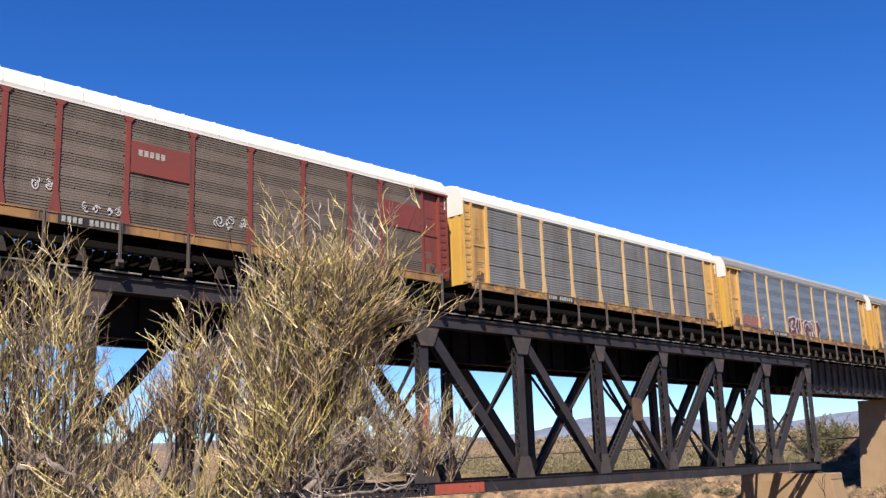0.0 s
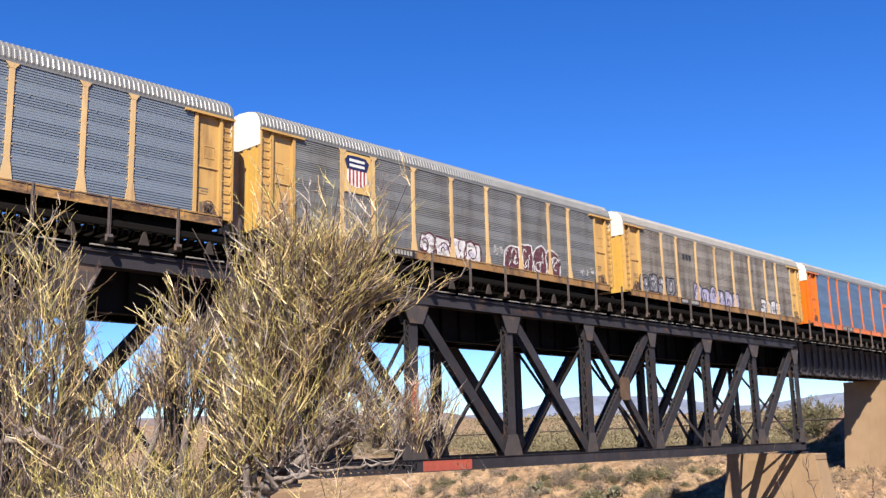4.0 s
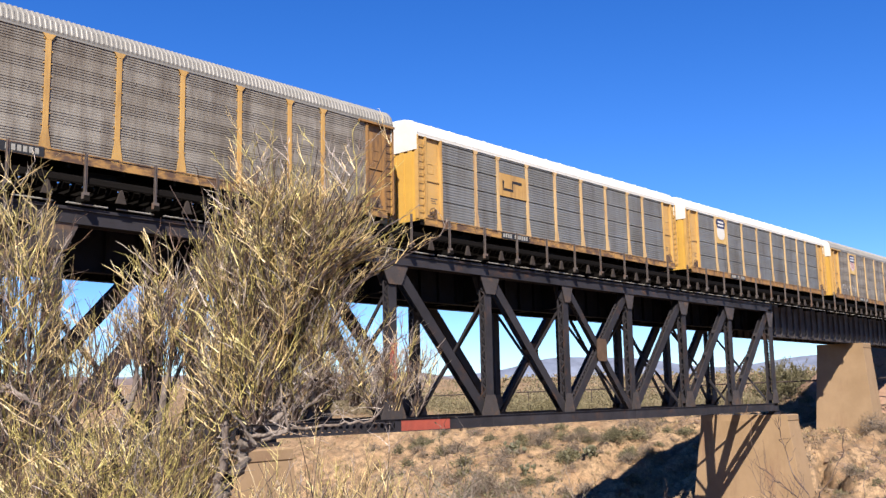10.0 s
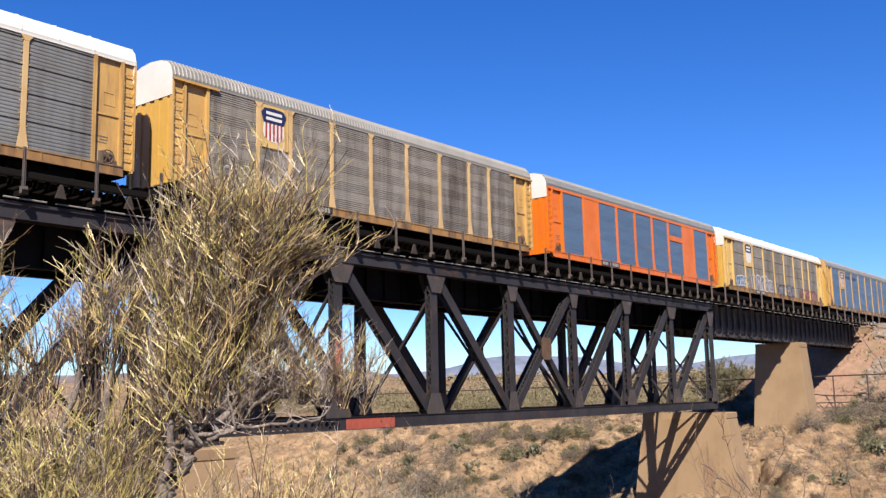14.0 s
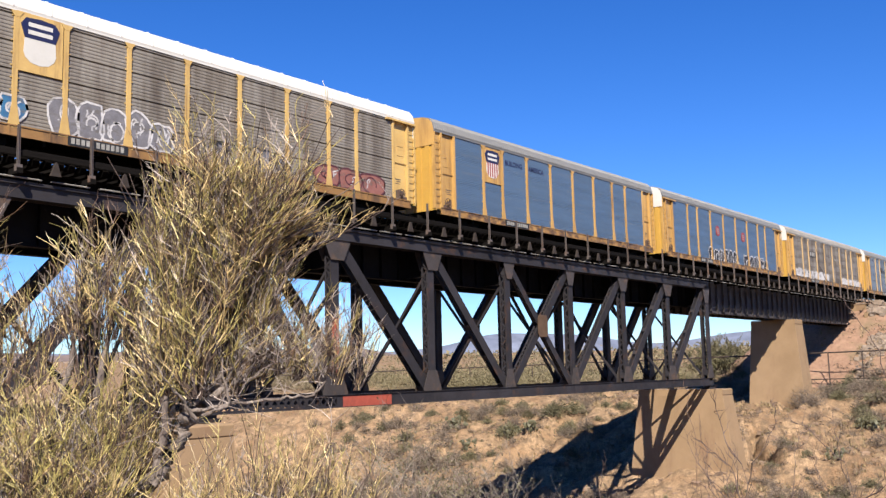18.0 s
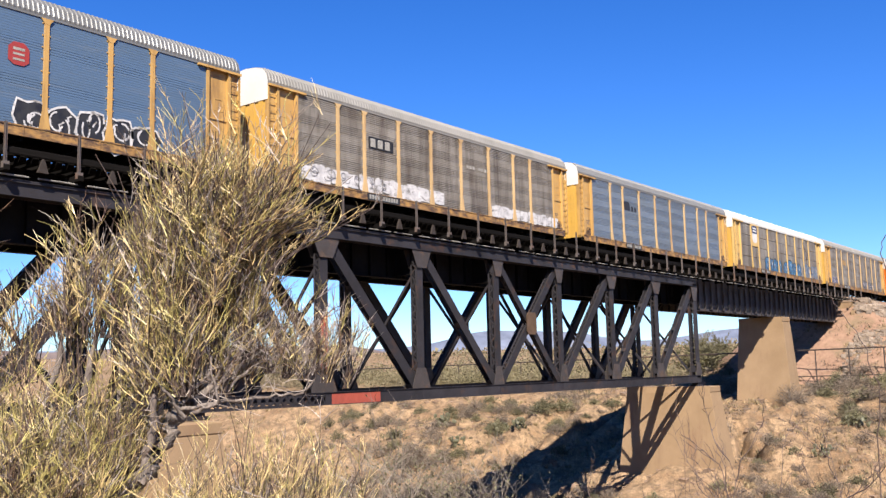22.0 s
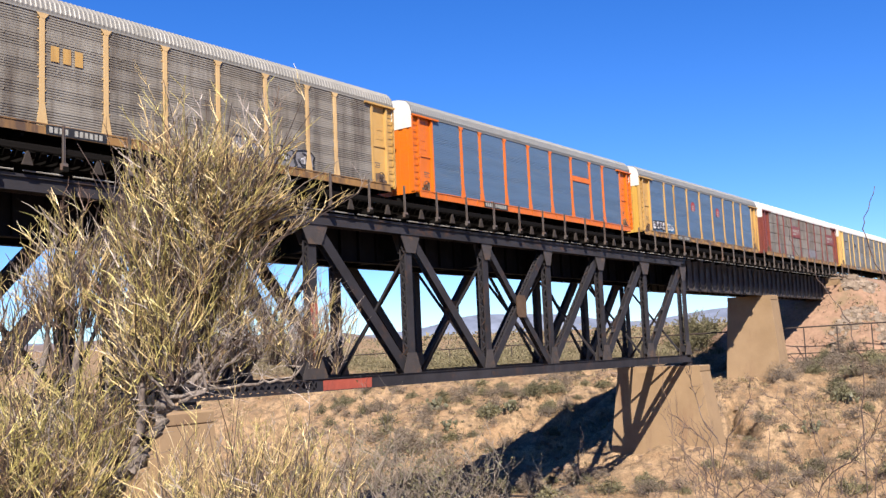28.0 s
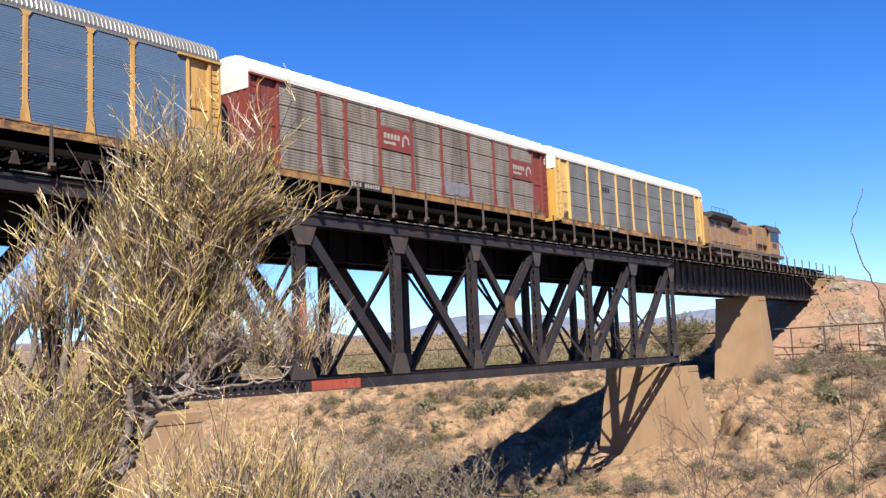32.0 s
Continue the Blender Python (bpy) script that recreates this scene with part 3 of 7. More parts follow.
# ---- the truss spans ----
ZT0, ZT1, ZB0, ZB1 = 6.24, 6.83, -1.46, -0.88     # top and bottom chord
ZT, ZB = 6.5, -1.17


def member(name, parent, p, q, w, d, laced, mat="steel"):
    """A built-up member from p to q in a plane of constant y: two channels side by side, joined by zigzag lacing or by batten plates."""
    p, q = Vector(p), Vector(q)
    a = (q - p).normalized()
    n = (q - p).length
    side = a.cross(Vector((0, 1, 0))).normalized()
    if d < 0.2:                                  # a slender tie: one angle
        h, e = w / 2, d / 2
        return part(name, Shape().extrude(p, q, side, [(-h, -e), (h, -e), (h, 0.03 - e), (0.03 - h, 0.03 - e), (0.03 - h, e), (-h, e)]), M[mat], parent)
    h, e, lip = w / 2, d / 2, 0.1 if laced else 0.07
    near = [(-h, -e), (h, -e), (h, lip - e), (h - 0.02, lip - e), (h - 0.02, 0.025 - e), (0.02 - h, 0.025 - e), (0.02 - h, lip - e), (-h, lip - e)]
    ob = part(name, Shape().extrude(p, q, side, near), M[mat], parent)
    part("channel", Shape().extrude(p, q, side, [(u, -v) for u, v in near][::-1]), M[mat], ob)
    z = Shape()
    m = max(2, int((n - 1.6) / ((d if laced else 2.4) * 0.8)))
    for k in (-1, 1):
        s = side * (k * (h + 0.006))
        for i in range(m):
            t0, t1 = 0.8 + (n - 1.6) * i / m, 0.8 + (n - 1.6) * (i + 1) / m
            y = Vector((0, (e - 0.03) * (1 if i % 2 else -1), 0))
            if laced:
                z.beam(p + a * t0 + s + y, p + a * t1 + s - y, 0.075, 0.012, side)
            else:
                z.beam(p + a * t0 + s, p + a * (t0 + 0.3) + s, d - 0.02, 0.012, side)
        for t0 in (0.45, n - 0.95):
            z.beam(p + a * t0 + s, p + a * (t0 + 0.5) + s, d - 0.02, 0.012, side)
    part("lacing" if laced else "batten", z, M[mat], ob)["kind"] = "stuff"
    return ob


def gusset(parent, x, y, z, up, w, h, mat="gusset"):
    """Two joint plates at a panel point, tapering away from the chord, with rivet heads."""
    s = Shape()
    k = 1 if up else -1
    prof = [(x - w, z), (x + w, z), (x + w, z + k * 0.12 * h), (x + w * 0.5, z + k * h), (x - w * 0.5, z + k * h), (x - w, z + k * 0.12 * h)]
    if not up:
        prof = prof[::-1]
    part("gusset", Shape().prism_y(prof, y + 0.27, y + 0.295), M[mat], parent)
    s.prism_y(prof, y - 0.30, y - 0.275)
    for i in range(5):
        for j in range(4):
            rx, rz = x + (i - 2) * w * 0.34, z + k * (0.12 + j * 0.2 * h)
            s.box(rx - 0.02, rx + 0.02, y - 0.315, y - 0.30, rz - 0.02, rz + 0.02)
    return part("gusset", s, M[mat], parent)


def truss_span(x0, label):
    span = new("truss_bridge")
    span.location = (0, 0, 0)
    tagged(span, label, "bridge", "truss spans")
    xs = [x0 + i * PANEL for i in range(8)]
    for y in (YT, YT + WT):
        near = y == YT
        for i in range(7):                       # chords, panel by panel, with their flange angles
            a, b = xs[i] - (0.45 if i == 0 else 0), xs[i + 1] + (0.45 if i == 6 else 0) - 0.012
            s = Shape().box(a, b, y - 0.27, y - 0.25, ZT0, ZT1 - 0.03).box(a, b, y + 0.25, y + 0.27, ZT0, ZT1 - 0.03)
            s.box(a, b, y - 0.34, y + 0.34, ZT1 - 0.03, ZT1).box(a, b, y - 0.36, y - 0.27, ZT0, ZT0 + 0.025).box(a, b, y - 0.36, y - 0.27, ZT1 - 0.11, ZT1 - 0.03)
            part("top_chord", s, M["steel"], span)
            s = Shape()
            if i:
                s.box(a, b, y - 0.27, y - 0.25, ZB0, ZB1).box(a, b, y + 0.25, y + 0.27, ZB0, ZB1)
            else:                                # the end panel carries little: four angles with crossed lacing between
                for f in (-0.27, 0.27):
                    s.box(a, b, y + f - 0.01, y + f + 0.01, ZB0, ZB0 + 0.1).box(a, b, y + f - 0.01, y + f + 0.01, ZB1 - 0.1, ZB1)
                    for j in range(18):
                        u0, u1 = a + (b - a) * j / 18, a + (b - a) * (j + 1) / 18
                        s.beam((u0, y + f, ZB0 + 0.06), (u1, y + f, ZB1 - 0.06), 0.07, 0.012).beam((u0, y + f - 0.013, ZB1 - 0.06), (u1, y + f - 0.013, ZB0 + 0.06), 0.07, 0.012)
            s.box(a, b, y - 0.36, y - 0.27, ZB0, ZB0 + 0.025).box(a, b, y - 0.33, y - 0.25, ZB1 - 0.02, ZB1)
            part("bottom_chord", s, M["steel"], span)
            z = Shape()
            m = 14
            for j in range(m):
                u0, u1 = a + (b - a) * j / m, a + (b - a) * (j + 1) / m
                e = 1 if j % 2 else -1
                z.beam((u0, y - e * 0.27, ZB0 + 0.02), (u1, y + e * 0.27, ZB0 + 0.02), 0.08, 0.015, (0, 0, 1))
                z.beam((u0, y - e * 0.27, ZB1 - 0.02), (u1, y + e * 0.27, ZB1 - 0.02), 0.08, 0.015, (0, 0, 1))
            part("lacing", z, M["lacing"], span)["kind"] = "stuff"
        for i, x in enumerate(xs):
            end = i in (0, 7)
            member("post", span, (x, y, ZB1 - 0.2), (x, y, ZT0 + 0.2), 0.6 if end else 0.5, 0.54 if end else 0.42, True)
            w = 0.62 if end else (0.8, 0.85, 0.75, 0.52, 0.52, 0.72, 0.8)[min(i, 6)]
            gusset(span, x + (0.1 if i < 4 else -0.1), y, ZT0 + 0.02, False, w, 0.95 if not end else 1.2)
            gusset(span, x + (-0.1 if 0 < i < 4 else 0.1 if 4 <= i < 7 else 0), y, ZB1 - 0.02, True, w * 0.95, 1.05)
        for i in range(7):
            if i < 3:
                ends = ((xs[i], y, ZT), (xs[i + 1], y, ZB))
            else:
                ends = ((xs[i + 1], y, ZT), (xs[i], y, ZB))
            member("diagonal", span, *ends, (0.62, 0.55, 0.5, 0.45, 0.5, 0.55, 0.62)[i], 0.36, i in (3, 4))
            if i == 3:
                member("counter_diagonal", span, (xs[3], y, ZT), (xs[4], y, ZB), 0.4, 0.3, True)
                xm, zm = (xs[3] + xs[4]) / 2, (ZT + ZB) / 2
                g = Shape().prism_y([(xm - 0.4, zm - 0.66), (xm + 0.4, zm - 0.66), (xm + 0.54, zm - 0.45), (xm + 0.54, zm + 0.45), (xm + 0.4, zm + 0.66), (xm - 0.4, zm + 0.66), (xm - 0.54, zm + 0.45), (xm - 0.54, zm - 0.45)], y - 0.3, y - 0.275)
                for k in range(24):
                    rx, rz = xm + (-0.44, -0.22, 0.22, 0.44)[k % 4], zm - 0.5 + 0.2 * (k // 4)
                    g.box(rx - 0.02, rx + 0.02, y - 0.312, y - 0.3, rz - 0.02, rz + 0.02)
                part("crossing_plate", g, M["bronze"], span, "rust-brown plate where the diagonals cross")
            elif i in (0, 1, 2):                 # slender secondary ties running the other way
                member("counter_tie", span, (xs[i + 1], y + 0.1, ZT), (xs[i], y + 0.1, ZB), 0.2, 0.12, False) if not near else None
            elif not near:
                member("counter_tie", span, (xs[i], y + 0.1, ZT), (xs[i + 1], y + 0.1, ZB), 0.2, 0.12, False)
    for i, x in enumerate(xs):                   # floor beams, cross frames and lateral bracing
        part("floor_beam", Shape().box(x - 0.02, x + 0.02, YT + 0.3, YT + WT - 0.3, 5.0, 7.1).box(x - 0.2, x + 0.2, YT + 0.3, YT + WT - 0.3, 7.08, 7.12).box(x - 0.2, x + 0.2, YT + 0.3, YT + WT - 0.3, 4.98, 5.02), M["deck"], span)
        part("bottom_strut", Shape().beam((x, YT + 0.3, ZB), (x, YT + WT - 0.3, ZB), 0.3, 0.3, (0, 0, 1)), M["steel"], span)
        s = Shape()
        for a, b in ((ZB + 0.3, 4.9), (4.9, ZB + 0.3)):
            s.beam((x, YT + 0.3, a), (x, YT + WT - 0.3, b), 0.14, 0.1, (1, 0, 0))
        part("sway_brace", s, M["steel"], span)
        if i < 7:
            for e in (0, 1):
                y0, y1 = (YT + 0.3, YT + WT - 0.3) if e else (YT + WT - 0.3, YT + 0.3)
                part("lateral_brace", Shape().beam((x, y0, ZB0 + 0.12 + e * 0.1), (xs[i + 1], y1, ZB0 + 0.12 + e * 0.1), 0.18, 0.08, (0, 0, 1)), M["steel"], span)
    for y in (YC - 1.1, YC + 1.1):
        stringer(span, y, xs[0] - 0.5, xs[7] + 0.4, 4.88)
    for x in (xs[0], xs[7]):
        for y in (YT, YT + WT):
            part("bearing", Shape().box(x - 0.4, x + 0.4, y - 0.35, y + 0.35, -1.75, -1.6).box(x - 0.25, x + 0.25, y - 0.25, y + 0.25, -1.6, ZB0), M["steel"], span)
    return xs, span


def stringer(parent, y, x0, x1, zb, name="stringer"):
    s = Shape().box(x0, x1, y - 0.01, y + 0.01, zb, 7.57).box(x0, x1, y - 0.22, y + 0.22, 7.54, 7.58).box(x0, x1, y - 0.22, y + 0.22, zb - 0.04, zb)
    x = x0 + 0.1
    while x < x1:
        s.box(x - 0.012, x + 0.012, y - 0.19, y + 0.19, zb, 7.54)
        x += 1.37
    # stringers take the steel with painted-in shade, open girders the lighter one
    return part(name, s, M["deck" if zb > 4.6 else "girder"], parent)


X_RIGHT, SPAN_RIGHT = truss_span(XP - 2 * PANEL, "dark grey riveted steel deck truss span across the wash")
truss_span(15.46 - 6 * PANEL, "dark grey riveted steel deck truss span beside the near bank")
red = Shape().box(X_RIGHT[1] + 0.4, X_RIGHT[1] + 3.75, YT - 0.276, YT - 0.271, ZB0 + 0.03, ZB1 - 0.08)
part("primer_patch", red, M["primer"], SPAN_RIGHT, "patch of bright red primer on the bottom chord")
red = Shape().box(X_RIGHT[1] - 0.22, X_RIGHT[1] + 0.22, YT - 0.218, YT - 0.213, -0.2, 2.6)
part("primer_patch", red, M["primer"], SPAN_RIGHT, "patch of bright red primer on a post")

girders = new("girder_bridge")
tagged(girders, "dark grey riveted steel plate girder span", "bridge")
for y in (YC - 1.05, YC + 1.05):
    stringer(girders, y, X_RIGHT[7] + 0.5, 97.6, 4.55, "girder")
    stringer(girders, y, 97.75, 119.8, 4.55, "girder")
for k in range(9):
    x = X_RIGHT[7] + 1.2 + k * 5.4
    s = Shape()
    for a, b in ((4.7, 7.0), (7.0, 4.7)):
        s.beam((x, YC - 1.0, a), (x, YC + 1.0, b), 0.1, 0.08, (1, 0, 0))
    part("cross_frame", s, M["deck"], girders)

# ---- track ----
track = new("railway_track")
tagged(track, "single railway track on creosoted ties", "track", kind="structure")
tie_mesh = Shape().block(-0.115, 0.115, -2.2, 2.2, 0, 0.25, 0.015).mesh("tie")
x, k = -30.0, 0
while x < 121.0:
    if x > 8:
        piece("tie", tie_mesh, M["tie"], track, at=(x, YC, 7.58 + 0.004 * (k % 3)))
    x += 0.46
    k += 1
s = Shape()
x = 121.2
while x < 420:
    s.box(x - 0.115, x + 0.115, YC - 1.3, YC + 1.3, 7.58, 7.82)
    x += 0.55
part("far_ties", s, M["tie"], track)["kind"] = "stuff"
for sy in (-0.75, 0.75):
    y = YC + sy
    part("rail", Shape().box(-60, 420, y - 0.07, y + 0.07, 7.83, 7.86).box(-60, 420, y - 0.01, y + 0.01, 7.86, 8.01).box(-60, 420, y - 0.037, y + 0.037, 8.0, RAIL + 0.3), M["rail"], track)
part("ballast", Shape().prism_x([(YC - 3.2, 6.9), (YC + 3.2, 6.9), (YC + 1.9, 7.7), (YC - 1.9, 7.7)], 119.9, 420), M["rock"], track)

# walkway along the near side: long ties carry planks, bracket wedges and plain upright posts
walkway = new("walkway")
tagged(walkway, "narrow service walkway with upright steel posts", "walkway", kind="structure")
plank = Shape().block(0, 5.47, -0.12, 0.12, 0, 0.05, 0.01).mesh("plank")
for k in range(20):
    for j in range(3):
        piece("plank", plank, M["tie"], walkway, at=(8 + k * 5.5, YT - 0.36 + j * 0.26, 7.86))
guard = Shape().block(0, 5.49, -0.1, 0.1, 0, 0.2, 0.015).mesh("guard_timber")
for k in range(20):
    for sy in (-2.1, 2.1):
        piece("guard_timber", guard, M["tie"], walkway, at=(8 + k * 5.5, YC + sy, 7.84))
# added boards: they shut out sky and sunlit outriggers, keeping the band dark
gap_mask = Shape().block(0, 5.48, -0.03, 0.03, -0.55, 0.28, 0.01).mesh("fascia_plank")
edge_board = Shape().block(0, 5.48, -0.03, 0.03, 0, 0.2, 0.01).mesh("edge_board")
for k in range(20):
    piece("fascia_plank", gap_mask, M["tie"], walkway, at=(8 + k * 5.5, YC + 2.26, 7.6))
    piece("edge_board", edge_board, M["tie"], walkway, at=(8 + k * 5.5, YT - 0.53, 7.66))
out_tie = Shape().block(-0.1, 0.1, -1.95, 0.0, 0, 0.2, 0.01).mesh("outrigger")
upright = Shape().box(-0.05, 0.05, -0.012, 0.012, 0, 1.62).box(-0.05, -0.03, -0.06, 0.06, 0, 1.62).box(-0.11, 0.11, -0.08, 0.08, 0, 0.24).mesh("upright_post")
wedge = Shape().prism_y([(-0.2, 0), (0.2, 0), (0.06, 0.44), (0.0, 0.5), (-0.05, 0.44)], -0.05, 0.05).mesh("wedge_bracket")
for k in range(42):
    x = 10.72 + k * 2.735
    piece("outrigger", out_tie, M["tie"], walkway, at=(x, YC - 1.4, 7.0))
    piece("upright_post", upright, M["post"], walkway, at=(x, YT - 0.66, 7.08))
    piece("wedge_bracket", wedge, M["wedge"], walkway, at=(x + 1.37, YT - 0.62, 7.1))
# short pale rods added to imitate sunlight catching the chord's top edge
glints = Shape()
for k in range(60):
    xa = 8 + k * 1.9
    glints.tube([(xa, YT - 0.45, 6.93), (xa + 1.3 + 0.5 * random.random(), YT - 0.45, 6.925)], [0.03, 0.03], 5)
part("conduit", glints, M["pipe"], walkway, "pale dashes added along the top chord as sun glints")
far_post = Shape()
for k in range(42):
    xa = 10.72 + k * 2.735
    far_post.box(xa - 0.04, xa + 0.04, YT + WT + 0.6, YT + WT + 0.66, 7.08, 8.7)
part("far_posts", far_post, M["post"], walkway)


# ---- the broom bushes before the camera ----
AZ = radians(51.5)
BUSH_O = Vector((6.0 * math.cos(AZ), 6.0 * math.sin(AZ), 0))
BUSH_R = Vector((math.sin(AZ), -math.cos(AZ), 0))
BUSH_F = Vector((math.cos(AZ), math.sin(AZ), 0))
rng = random.Random(11)


def bush_point(u, f, z):
    """u to the right, f away from the eye, z above eye level."""
    p = BUSH_O + BUSH_R * u + BUSH_F * f
    return Vector((p.x, p.y, z))


def stem(s, base, way, length, r, segs=4, bend=0.15, sides=3, rise=0.0):
    """A thin tapering shoot with a gentle bend; rise turns it upwards. Returns its points."""
    side = Vector((rng.gauss(0, 1), rng.gauss(0, 1), rng.gauss(0, 0.4))) * bend
    pts = []
    for i in range(segs + 1):
        t = i / segs
        kink = Vector((rng.gauss(0, 1), rng.gauss(0, 1), rng.gauss(0, 1))) * (0.008 * length if 0 < i < segs else 0)
        pts.append(base + (way + side * t * t + Vector((0, 0, rise * t * t))) * (length * t) + kink)
    s.tube(pts, [r * (1 - 0.62 * i / segs) for i in range(segs + 1)], sides)
    return pts


def nub(s, p, w, size):
    """A tiny scale leaf or bud on a shoot."""
    side = w.cross(Vector((rng.gauss(0, 1), rng.gauss(0, 1), rng.gauss(0, 1)))).normalized()
    tip = p + (w * 1.2 + side * 0.8) * size
    q = w.cross(side) * size * 0.22
    s.add([tuple(p - q), tuple(tip), tuple(p + q)], [(0, 1, 2)])


def broom(sets, mix, arms, row, r, twigs, nubs, base):
    """One upright spray: woody arms from its foot and thin jointed shoots rising along them.
    row: foot (u, z), tip (u, z), width at the top, count, depth f."""
    bu, bz, tu, tz, w, n, f = row
    foot, axis = bush_point(bu, f, bz), bush_point(tu, f, tz) - bush_point(bu, f, bz)
    high = axis.length
    up = axis.normalized()
    arm_tips = []
    for _ in range(max(4, n // 5)):
        off = BUSH_R * rng.uniform(-0.62, 0.62) * w + BUSH_F * rng.uniform(-0.5, 0.5) * w
        pts = stem(arms, foot + off * base, (axis * 0.75 + off * (0.9 - 0.72 * base)).normalized(), high * rng.uniform(0.42, 0.88), r * 1.6, 5, 0.15, 4, 0.1)
        arm_tips.append(pts)
    for _ in range(n):
        c = rng.choice(arm_tips)
        k = rng.choice((0, 1, 1, 2, 2, 3, 3, 4, 4, 5))
        start = c[k] + BUSH_R * rng.gauss(0, w * 0.05) + BUSH_F * rng.gauss(0, w * 0.05)
        s0 = (start - foot).dot(up) / high
        end = s0 + rng.uniform(0.1, 0.3)
        end = min(end, 1.02 - 0.3 * rng.random() ** 2)
        if end < s0 + 0.12:
            end = s0 + 0.12
        own = start - foot - axis * s0
        own *= min(1.0, 0.75 * w / max(own.length, 0.01))
        lat = BUSH_R * max(-0.4, min(0.4, rng.gauss(0, 0.2))) * w + BUSH_F * max(-0.4, min(0.4, rng.gauss(0, 0.2))) * w
        goal = foot + axis * end + own * rng.uniform(0.95, 1.5) + lat
        way = goal - start
        ln = way.length
        way.normalize()
        s = rng.choices(sets, mix)[0]
        rr = r * rng.uniform(0.6, 1.15)
        pts = stem(s, start, way, ln, rr, 4, 0.1, 3, 0.12)
        for _ in range(twigs):
            q = rng.choice((0, 1, 1, 2, 2, 3))
            p = pts[q].lerp(pts[q + 1], rng.random())
            v = (way + Vector((rng.gauss(0, 0.5), rng.gauss(0, 0.5), rng.uniform(0.0, 0.5)))).normalized()
            tp = stem(s, p, v, rng.uniform(0.04, 0.15), rr * 0.68, 2, 0.2)
            nub(s, tp[1], v, rng.uniform(0.005, 0.01))
        for _ in range(nubs):
            q = rng.randrange(0, 4)
            nub(s, pts[q].lerp(pts[q + 1], rng.random()), way, rng.uniform(0.007, 0.016))


def bush(label, limbs, brooms, mix, r=0.0026, twigs=3, nubs=5, thick=2.0, wide=1.2, base=0.8, wood="bark"):
    """A broom-like desert shrub: crooked limbs (chains of u, z, f, radius) and upright sprays of thin shoots."""
    b = new("desert_bush")
    b.location = bush_point(limbs[0][0][0], limbs[0][0][2], -1.75)
    tagged(b, label, "bush", "bushes before the bridge")
    inv = Matrix.Translation(-b.location)
    sets, arms = [Shape(), Shape(), Shape(), Shape()], Shape()
    for chain in limbs:
        pts = [bush_point(q[0], q[2], q[1]) for q in chain]
        fine_pts, rad = [], []
        for i in range(len(pts) - 1):
            for j in range(6):
                t = j / 6
                k = 0.35 * (chain[i][3] + chain[i + 1][3]) * 0.5 + 0.004
                fine_pts.append(pts[i].lerp(pts[i + 1], t) + Vector((rng.gauss(0, k), rng.gauss(0, k), rng.gauss(0, k))) * (0 if i + j == 0 else 1))
                rad.append((chain[i][3] * (1 - t) + chain[i + 1][3] * t) * rng.uniform(0.78, 1.2))
        fine_pts.append(pts[-1])
        rad.append(chain[-1][3])
        part("limb", Shape().tube([inv @ p for p in fine_pts], rad, 8), M[wood], b, smooth=True)
        for i in range(2, len(fine_pts) - 1):          # dead side twigs on the wood
            if rad[i] > 0.006 and rng.random() < 0.8:
                v = Vector((rng.gauss(0, 0.8), rng.gauss(0, 0.8), rng.uniform(-0.2, 1.0))).normalized()
                tp = stem(sets[3], fine_pts[i], v, rng.uniform(0.08, 0.26), min(rad[i] * 0.5, 0.0028), 4, 0.3)
                stem(sets[3], tp[2], (v + Vector((rng.gauss(0, 0.6), rng.gauss(0, 0.6), 0.4))).normalized(), rng.uniform(0.06, 0.16), 0.0018, 2, 0.3)
    for row in brooms:
        broom(sets, mix, arms, (*row[:4], row[4] * wide, int(row[5] * thick), row[6]), r, twigs, nubs, base)
    for name, s, m in zip(("woody_growth", "green_spray", "tan_spray", "brown_spray", "dead_twig_growth"), [arms] + sets,
                          ("bark_dark", "stem", "stem_tan", "stem_brown", "twig")):
        if s.v:
            s.v = [tuple(inv @ Vector(v)) for v in s.v]
            part(name, s, M[m], b)["kind"] = "stuff"
    return b


